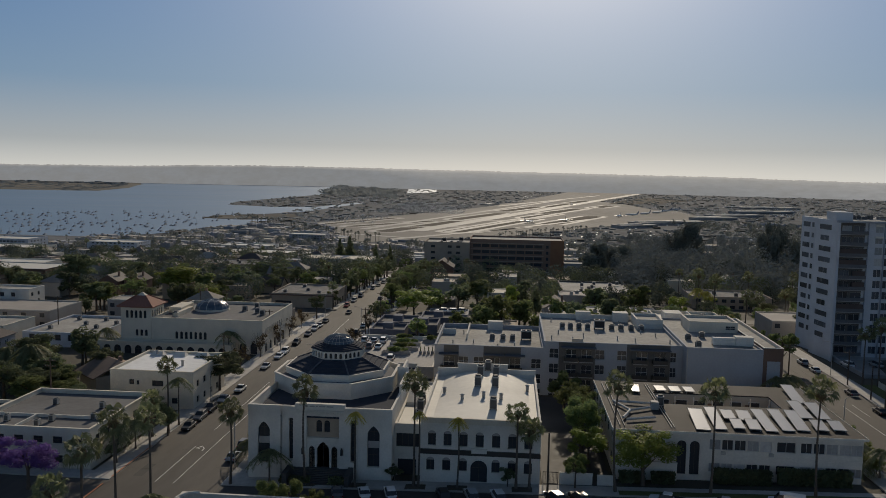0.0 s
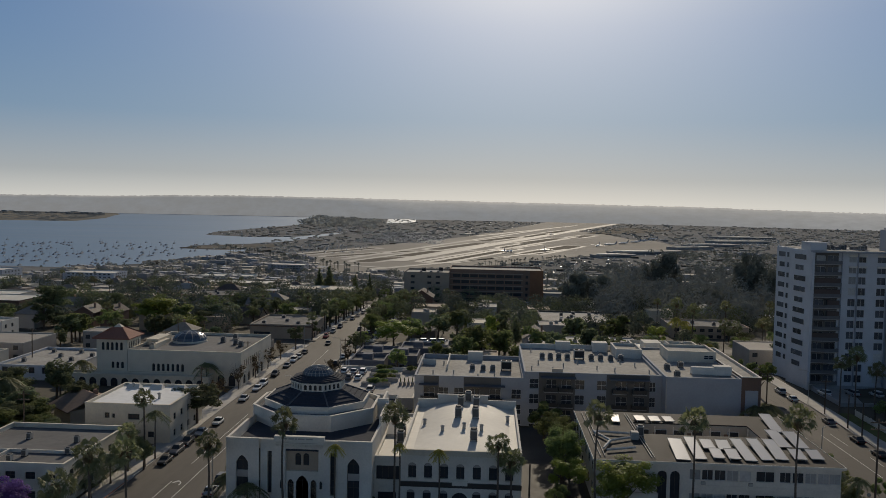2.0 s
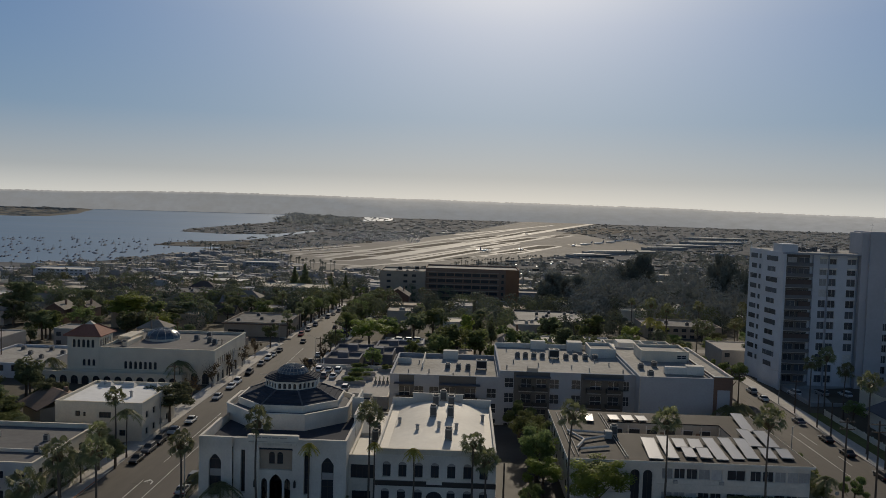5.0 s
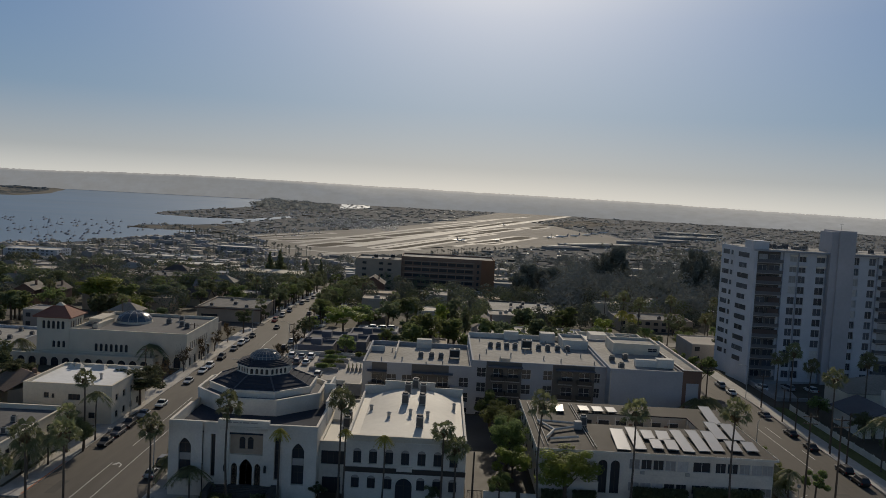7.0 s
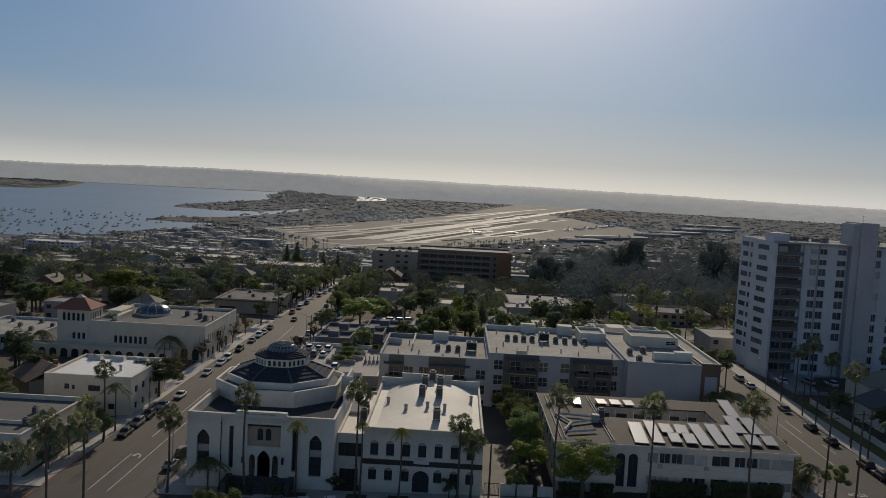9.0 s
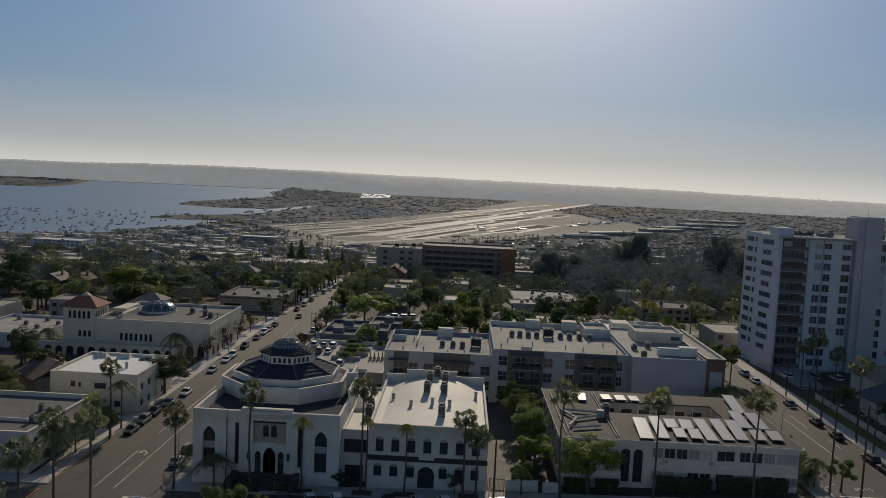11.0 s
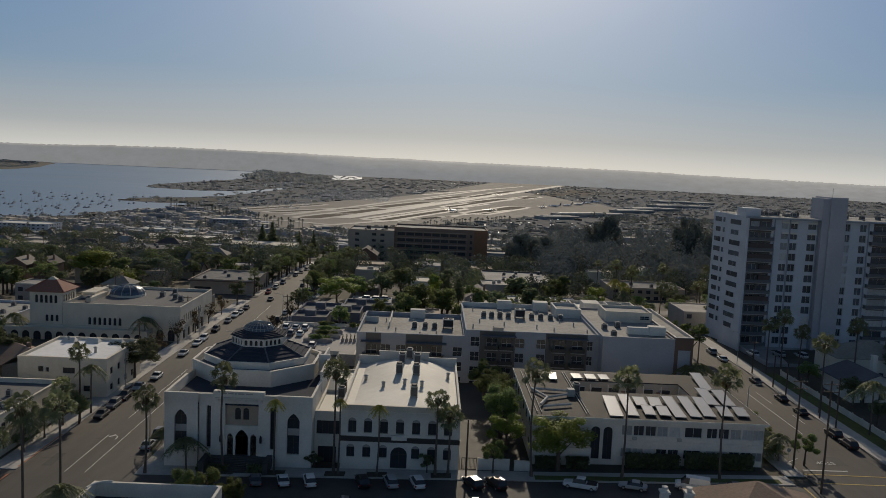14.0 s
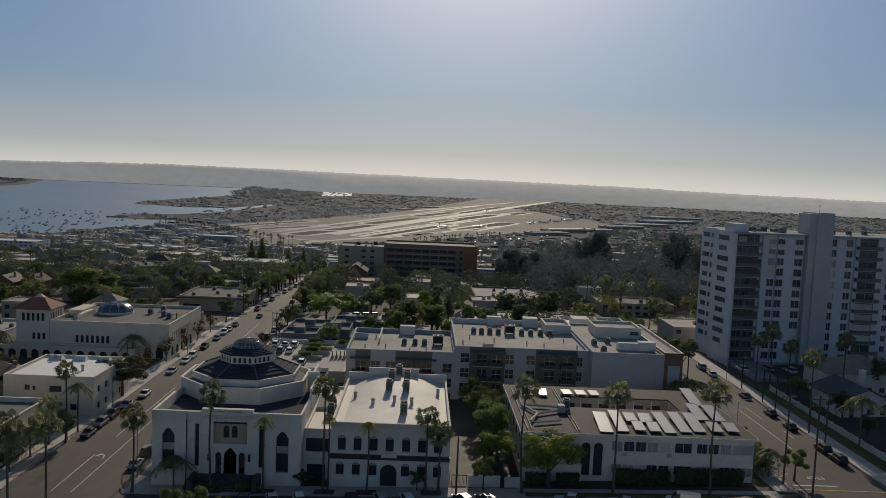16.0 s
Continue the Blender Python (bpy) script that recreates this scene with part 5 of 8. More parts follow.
# ---- other near buildings ----
def left_buildings():
    sidew = [(u, z, 1.5, 1.5) for u in (2, 6, 10, 14) for z in (1.0, 4.6)]
    building("white_apartments", -87.5, -68.5, 170.5, 190, 0, 8.4, CREAM, ROOFC, "off-white two storey stucco house with a pale flat roof", "apartment house",
             {"front": [(4.4, 5.2, 1.1, 1.2), (6.1, 5.2, 0.6, 1.0), (9.6, 5.0, 2.6, 1.3, False, 2, 0), (14.6, 5.2, 1.1, 1.2), (3, 1.2, 1.4, 1.3), (9.0, 1.2, 2.2, 1.3), (14, 1.2, 1.4, 1.3)], "right": sidew}, parapet=0.5, frame_m=FRAMED)
    for x in (-84, -78.5, -73):
        rt = thing("roof_light", x, 187.6, 7.88, 0, "low white ridged roof light", "roof light")
        part("cover", B().ring([[(-1.6, -1.4, 0), (1.6, -1.4, 0), (1.6, 1.4, 0), (-1.6, 1.4, 0)], [(-1.2, -0.2, 1.0), (1.2, -0.2, 1.0), (1.2, 0.2, 1.0), (-1.2, 0.2, 1.0)]]), ROOFW, rt)
    root = building("corner_apartments", -96, -72.5, 134, 158, 0, 7.2, CREAM, ROOFK, "cream low apartment house with a grey flat roof", "apartment house",
             {"front": [(2.2 + 3.6 * k, 4.4, 1.8, 1.3) for k in range(6)] + [(2.2 + 3.6 * k, 0.9, 1.8, 1.4) for k in range(6)], "right": [(2 + 3.6 * k, 4.2, 1.6, 1.4) for k in range(6)] + [(2 + 3.6 * k, 0.8, 1.6, 1.5) for k in range(6)]},
             parapet=0.8, frame_m=FRAMED)
    building("roof_wing", -125, -98, 136, 152, 0, 6.2, CREAM, ROOFK, "cream single storey wing with a grey roof", "apartment house", {"front": [(2.5 + 4 * k, 1.0, 1.8, 1.5) for k in range(6)]}, parapet=0.6, frame_m=FRAMED)
    part("roof_wall", B().box(-11.4, -4, 6.2, 11.4, -3.75, 7.0).box(-3, -11.6, 6.2, -2.75, -4, 7.0), WHITE, root)
    part("side_balcony", B().box(11.75, -10, 3.4, 13.2, 10, 3.6).box(13.1, -10, 3.6, 13.2, 10, 4.6), CREAM, root)
    t = thing("house", -96.2, 188.6, 0, -40, "small house with a brown shingle gable roof", "house")
    part("wall", B().box(-4.8, -6, -1, 4.8, 6, 3.4), BEIGE, t)
    part("roof", B().ring([[(-5.6, -7, 3.2), (5.6, -7, 3.2), (5.6, 0, 6.2), (-5.6, 0, 6.2)], [(-5.6, -7, 3.45), (5.6, -7, 3.45), (5.6, 0, 6.45), (-5.6, 0, 6.45)]], cap0=True).ring([[(-5.6, 0, 6.2), (5.6, 0, 6.2), (5.6, 7, 3.2), (-5.6, 7, 3.2)], [(-5.6, 0, 6.45), (5.6, 0, 6.45), (5.6, 7, 3.45), (-5.6, 7, 3.45)]], cap0=True), ROOFBR, t, "brown shingle roof")
    part("chimney", B().box(2, 0.5, 3.4, 2.8, 1.3, 7.2), BRICK, t)
    for x, y in ((-84, 137), (-83, 140), (-78, 149), (-88, 150), (-76, 142), (-91, 139)):
        copy_thing(UNIT, pose(x, y, 6.4) @ Matrix.Diagonal((0.7, 0.7, 0.6, 1)))
    for x, y in ((-110, 141), (-118, 146)):
        copy_thing(UNIT, pose(x, y, 5.6))
    for x, y in ((-80, 182), (-74, 178), (-84, 187)):
        copy_thing(PIPE, pose(x, y, 7.9))
    building("flat_roofed_building", -143, -120.5, 226, 254, -0.4, 4.0, PALE, ROOFG, "pale blue grey low building with a flat roof", "building", {"front": [(2 + 4 * k, 2, 1.8, 1.8) for k in range(6)]}, parapet=0.6, frame_m=FRAMED)


left_buildings()


def street_blocks():
    """Low flat-roofed blocks on both sides of the hill street, past the near row."""
    building("cream_flats", -178, -150, 228, 244, -0.5, 5.0, CREAM, ROOFG, "cream low flats with a grey flat roof", "apartment house", {"front": [(2 + 3.6 * k, 3.6, 1.7, 1.4) for k in range(7)]}, parapet=0.5, frame_m=FRAMED)
    for x, y in ((-170, 234), (-160, 238)):
        copy_thing(UNIT, pose(x, y, 4.5) @ Matrix.Diagonal((1, 1, 0.6, 1)))
    for x, y in ((-139, 234), (-132, 242), (-126, 237), (-129, 249), (-138, 249), (-123, 244)):
        copy_thing(UNIT, pose(x, y, 3.4) @ Matrix.Diagonal((0.9, 0.9, 0.5, 1)))
    building("white_flats", -206, -172, 276, 286, -1, 8.4, WHITE, ROOFG, "white three storey flats with small windows", "apartment house",
             {"front": [(2 + 4.2 * k, z, 1.6, 1.5) for k in range(7) for z in (1.2, 3.9, 6.6)], "right": [(1.5 + 4 * k, z, 1.4, 1.4) for k in range(2) for z in (3.9, 6.6)]}, parapet=0.5, frame_m=FRAMED)
    shop = building("brown_shop", -94, -69.2, 314, 342, -2.6, 4.0, TAUPE, FARROOF, "brown low commercial building with a wide flat roof", "shop",
                    {"front": [(1.5, 0.6, 6.5, 3.0, False, 2, 0)], "right": [(4 + 5 * k, 1.0, 2.4, 2.0) for k in range(4)]}, parapet=0.5, frame_m=FRAMED)
    part("roof_eave", B().box(-13.2, -14.9, 5.9, 13.2, -14.0, 6.2), BROWN, shop)
    for x, y in ((-90, 320), (-82, 326), (-76, 320), (-73, 334), (-86, 336)):
        copy_thing(UNIT, pose(x, y, 3.4) @ Matrix.Diagonal((1.1, 1.1, 0.5, 1)))
    building("long_pale_block", -330, -246, 404, 426, -6, 1.2, CREAM, ROOFW, "long low pale block with a flat roof", "building", {"front": [(4 + 8 * k, 2.0, 3.0, 1.5) for k in range(10)]}, parapet=0.5, frame_m=FRAMED)
    # brown walls: the hall's shadow side is put into their colour
    building("white_roofed_hall", -264, -220, 366, 390, -4, 3.6, BROWN, ROOFW, "brown walled hall under a white flat roof", "hall", {"front": [(3 + 6 * k, 2.2, 2.4, 1.8) for k in range(7)]}, parapet=0.3, coping=WHITE, frame_m=FRAMED)
    building("broad_flat_block", -176, -138, 440, 464, -8, -0.4, TAUPE, FARROOF, "broad brown grey block with a cluttered flat roof", "building", {"front": [(2 + 4 * k, 2.6, 2.4, 1.6) for k in range(9)]}, parapet=0.5, frame_m=FRAMED)
    for k in range(9):
        copy_thing(UNIT, pose(-172 + 3.8 * k, 444 + (k * 7) % 15, -1.0) @ Matrix.Diagonal((1.2, 1.2, 0.6, 1)))
    # the slate blue terraced houses behind the parking deck
    for x0, x1, y0, y1, z1 in ((-43, -32, 250, 261, 3.6), (-31.2, -22, 254, 266, 4.6), (-43, -30, 265, 278, 3.2), (-21.4, -15, 248, 262, 3.4), (-29.2, -17, 270, 282, 4.2)):
        b = building("terraced_house", x0, x1, y0, y1, -0.9, z1, BLUEW, FARROOF, "slate blue terraced house with a walled roof", "house", {"front": [(1 + 2.6 * k, 1.2, 1.5, 1.4) for k in range(int((x1 - x0) // 2.8))]}, parapet=0.9, frame_m=FRAMED, group="terraced houses")
        part("stair_room", B().box(-2.0, -1.5, z1, 1.2, 2.0, z1 + 2.2), BLUEW, b)
    building("flat_roofed_garage", -28.5, -14, 287, 299, -1.2, 2.4, GREYW, ROOFG, "low grey garage with cars on its roof", "garage", {"front": [(1.5 + 4.4 * k, 0.6, 3.2, 2.0) for k in range(3)]}, parapet=0.4, frame_m=FRAMED)
    building("blue_roofed_shed", 6, 25, 458, 468, -8, -3.2, PALE, BLUEW, "low shed with a blue roof", "shed", {"front": [(2 + 4 * k, 1.4, 2.0, 1.6) for k in range(4)]}, parapet=0.2, frame_m=FRAMED)


street_blocks()


def corner_shop():
    """The white roof corner below the camera, across the cross street."""
    # shade on the roof floor is put in as dark slate blue
    root = building("corner_building", -46.5, -28.4, 84, 112, 0, 6.2, WHITE, TILE_B_SHADE, "white building corner with a blue grey flat roof", "building", {"front": []}, parapet=2.0)
    cv = B()
    prof = [(-9.05 + 2.6 * (1 - math.cos(t)), 14.0 - 2.6 * (1 - math.sin(t))) for t in np.linspace(0, math.pi / 2, 8)]
    for (xa, ya), (xb, yb) in zip(prof, prof[1:]):
        cv.rod((xa, ya, 6.35), (xb, yb, 6.35), 0.18)
    part("curved_coping", cv, WHITE, root)


corner_shop()


def hut():
    root = thing("hip_roofed_house", 46.3, 103, 0, 0, "house with a brown shingled pyramid roof and white chimney pots", "house")
    part("wall", B().box(-8, -8, -1, 8, 8, 8.6), CREAM, root)
    e = [(-9, -9), (9, -9), (9, 9), (-9, 9)]
    part("roof", B().ring([[(x, y, 8.5) for x, y in e], [(x, y, 8.7) for x, y in e], [(-0.2, 4.6, 11.8), (0.2, 4.6, 11.8), (0.2, 5.0, 11.8), (-0.2, 5.0, 11.8)]], cap0=True), ROOFBR, root, "brown shingle roof")
    for x in (-12.6, -9.2):
        ch = part("chimney", B().box(x - 0.5, 4.4, 0, x + 0.5, 5.6, 9.6).box(x - 0.65, 4.25, 9.6, x + 0.65, 5.75, 9.9), WHITE, root)
        part("chimney_pot", B().cyl(x, 5, 9.9, 10.5, 0.35, 0.45, 10), WHITE, ch)
    part("gutter", B().box(-9.05, 9.0, 8.5, 9.05, 9.15, 8.65), DARKM, root)


hut()


def hospital():
    zz = [2 + 3.6 * k for k in range(6)]
    a = building("office_block", -50, -23, 478, 505, -11.5, 11.8, TAUPE, ROOFG, "grey beige six storey office block", "office block",
                 {"front": [(4 + 0.0, z, 2.4, 1.4) for z in zz] + [(14, z, 2.4, 1.4) for z in zz] + [(19, z, 2.4, 1.4) for z in zz]}, parapet=0.8, frame_m=FRAMED)
    b = building("long_office_block", -23, 33, 482, 510, -11.5, 13.8, BRICK, ROOFG, "long brown office block with horizontal window bands", "office block",
                 {"front": [(2 + 5.2 * k, z + 0.6, 4.6, 1.8, False, 3, 0) for k in range(8) for z in zz] + [(45.5, z + 0.6, 1.4, 1.8) for z in zz]}, parapet=0.8, frame_m=FRAMED)
    for z in zz:
        part("storey_band", B().box(-27.5, -14.2, z + 2.8, 16, -14.0, z + 3.2), TAUPE, b)
    part("end_panel", B().box(20, -14.3, 0, 28, -13.9, 25.3), mat("orange_brick", (0.3, 0.15, 0.08), 0.9, 0.1, 3, 0.1), b)
    building("low_wing", 33.5, 56, 482, 500, -12, 0.5, GREYW, ROOFG, "grey low hospital wing", "office block", {"front": rows_of(spaced(2, 24, 6), (3, 7), 1.8, 1.6)}, parapet=0.8)
    for x, y in ((-39, 490), (-29, 496)):
        copy_thing(BIG, pose(x, y, 11.0))
    for x in (-40, -34, -30):
        copy_thing(UNIT, pose(x, 482, 11.0) @ Matrix.Diagonal((1.2, 1.2, 0.6, 1)))


hospital()


# ---- blocks between the flats and the canyon ----
def back_blocks():
    building("flat_roofed_apartments", 24, 55, 352, 388, -4.5, 2.6, RECESS, ROOFG, "brown grey apartment block with cluttered flat roof", "apartment block",
             {"front": [(1.5 + 3.4 * k, z, 2.0, 1.4) for k in range(7) for z in (2.0, 4.9)]}, parapet=0.6, frame_m=FRAMED)
    for x, y in ((32, 352), (36, 360), (41, 354), (46, 362), (50, 352), (34, 372), (40, 377), (47, 374), (51, 380), (38, 366)):
        copy_thing(UNIT, pose(x, y, 2.4) @ Matrix.Diagonal((1.1, 1.1, 0.7, 1)))
    building("low_brown_apartments", 79, 112, 350, 372, -4.5, 2.6, TAUPE, FARROOF, "long low brown apartment block above the canyon", "apartment block",
             {"front": [(1.5 + 3.6 * k, z, 2.0, 1.4) for k in range(8) for z in (2.0, 4.7)]}, parapet=0.6, frame_m=FRAMED)
    for x, y in ((84, 356), (91, 362), (99, 357), (106, 364)):
        copy_thing(UNIT, pose(x, y, 2.0) @ Matrix.Diagonal((1.1, 1.1, 0.7, 1)))
    b = building("rear_flats", 43, 62.5, 233, 249, 1.5, 12.6, CREAM, ROOFW, "pale stucco flats with stepped white parapets", "apartment block",
                 {"right": rows_of((2, 6, 10, 13), (2.0, 5.2, 8.2), 1.4, 1.4)}, parapet=0.8)
    part("stair_room", B().box(-7, -4, 10.3, -2, 2, 12.4), WHITE, b)
    part("roof_wall", B().box(1, -6.5, 10.3, 1.3, 6, 11.6), WHITE, b)
    for x, y in ((55, 238), (58, 243), (49, 246)):
        copy_thing(UNIT, pose(x, y, 11.8) @ Matrix.Diagonal((1.0, 1.0, 0.6, 1)))


back_blocks()


# ---- trees ----
RND = random.Random(7)


def leaf_mesh(name, material, seed, n=1500, size=0.085, kind="round"):
    """A crown of small leaf clumps, one unit in radius, centred on its middle."""
    r = random.Random(seed)
    blobs = []
    if kind == "round":
        for _ in range(26):
            a, h = r.uniform(0, 6.28), r.uniform(-0.6, 0.78)
            d = r.uniform(0.35, 0.85) * math.sqrt(max(0.1, 1 - h * h))
            blobs.append((d * math.cos(a), d * math.sin(a), h, r.uniform(0.14, 0.3)))
        blobs.append((0, 0, 0.1, 0.5))
    elif kind == "open":
        for _ in range(18):
            a, h, d = r.uniform(0, 6.28), r.uniform(-0.6, 0.75), r.uniform(0.15, 0.8)
            blobs.append((d * math.cos(a), d * math.sin(a), h, r.uniform(0.13, 0.28)))
    elif kind == "cone":
        for k in range(20):
            h = k / 19
            a, d = r.uniform(0, 6.28), (1 - h) * 0.35 + 0.05
            blobs.append((d * math.cos(a), d * math.sin(a), h * 2 - 1, 0.5 * (1 - h) * 0.75 + 0.1))
    b = B()
    weight = [q[3] ** 2 for q in blobs]
    for _ in range(n):
        x, y, z, s = r.choices(blobs, weight)[0]
        d = Vector((r.gauss(0, 1), r.gauss(0, 1), r.gauss(0, 1))).normalized()
        p = Vector((x, y, z)) + d * s * r.uniform(0.6, 1.2)
        nrm = (d + Vector((r.gauss(0, 0.5), r.gauss(0, 0.5), r.gauss(0.3, 0.5)))).normalized()
        u = nrm.orthogonal().normalized()
        u = (Matrix.Rotation(r.uniform(0, 6.28), 3, nrm) @ u) * size * r.uniform(0.6, 1.3)
        v = nrm.cross(u).normalized() * size * r.uniform(0.5, 1.1)
        b.face(p - u, p - v * 0.8 - u * 0.2, p + u, p + v + u * 0.1)
    return b.mesh(name, material)


def trunk_mesh(seed, limbs=6):
    r = random.Random(seed)
    b = B()
    b.ring([circle(0, 0, -0.08, 0.05, 8), circle(0.01, 0, 0.15, 0.036, 8), circle(0.02, 0.01, 0.45, 0.026, 8), circle(0.02, 0.0, 0.8, 0.008, 8)])
    for _ in range(limbs):
        a, z = r.uniform(0, 6.28), r.uniform(0.25, 0.6)
        e = (0.22 * math.cos(a), 0.22 * math.sin(a), z + r.uniform(0.15, 0.3))
        b.rod((0.015, 0.005, z), e, 0.018, 0.006, 5)
    return b.mesh("trunk", BARK)


TREE_ROW = [(64.6, 143 + 6.3 * k, 5.2 + 1.3 * (k % 3), 4.2 + 0.5 * (k % 2), (LEAF, LEAFB)[k % 2], ("round", "open")[k % 2], "leafy green shrub beside the side street") for k in range(7)]
TRUNKS = [trunk_mesh(s) for s in (1, 2, 3)]
CROWNS = {}
# leaf colour paled to carry the same haze as the canyon
RIMLEAF = mat("hazed_rim_leaves", (0.2, 0.21, 0.175), 0.95, 0.2, 0.06, 0.25, 0.0, leaf=0.2, spec=0.0)
DRYLEAF = mat("sparse_brown_leaves", (0.11, 0.085, 0.05), 0.8, 0.3, 1.5, 0.2, 0.0, leaf=0.4)


def crown_of(material, kind, k, n):
    key = (material.name, kind, k, n)
    if key not in CROWNS:
        CROWNS[key] = leaf_mesh("crown", material, 11 * k + len(kind), n, 0.036 if n > 6000 else 0.052 if n > 3000 else (0.08 if n > 1000 else 0.115), kind)
    return CROWNS[key]


def tree(x, y, top, width, material=None, kind="round", n=1700, label="leafy green street tree", name="tree", group="", low=0.35):
    z0 = gz(x, y) - 0.1
    h = max(2.5, top - z0)
    t = thing(name, x, y, z0, RND.uniform(0, 360), label, "tree", group)
    part("trunk", TRUNKS[RND.randrange(3)], None, t, at=Matrix.Diagonal((min(h, width), min(h, width), h, 1)))
    ch = h * (1 - low) / 2
    part("crown", crown_of(material or LEAF, kind, RND.randrange(3), n), None, t, at=Matrix.Translation((0, 0, h - ch)) @ Matrix.Diagonal((width / 2, width / 2, ch, 1)))
    return t


G, D, L_ = LEAF, LEAFD, LEAFB
for k, (x, y, top, w) in enumerate(((-46, 318, 9, 9), (-47, 329, 10, 10), (-47.5, 341, 10.5, 11), (-46.5, 354, 10, 11), (-47.5, 367, 9.5, 11), (-46.5, 382, 8.5, 11), (-47.5, 396, 7.5, 11), (-46.5, 412, 6.5, 11), (-47.5, 430, 5, 11), (-46.5, 449, 4, 12), (-47, 490, 0, 11), (-47, 515, -2, 12), (-47, 545, -4, 12),
                                    (-120, 300, 9, 10), (-138, 296, 8, 11), (-150, 312, 9, 12), (-200, 318, 9, 12), (-214, 330, 10, 13), (-150, 360, 9, 12), (-176, 372, 8, 12), (-112, 392, 7, 13), (-126, 404, 6, 12), (-196, 400, 5, 13),
                                    (-69, 350, 8.5, 10), (-69, 364, 9.5, 11), (-68.5, 380, 7.5, 10), (-69.5, 394, 7, 11), (-69, 410, 6, 11), (-70, 428, 5, 11), (-69, 446, 3.4, 11), (-88, 352, 8, 11), (-96, 362, 9, 12), (-104, 352, 6.5, 9), (-122, 356, 9, 11), (-108, 374, 7.5, 12), (-88, 380, 6, 10), (-130, 372, 8, 12))):
    TREE_ROW.append((x, y, top, w, D if k % 3 else G, "round", "dense dark tree beside the hill street" if x > -80 else "dense dark tree behind the shops"))
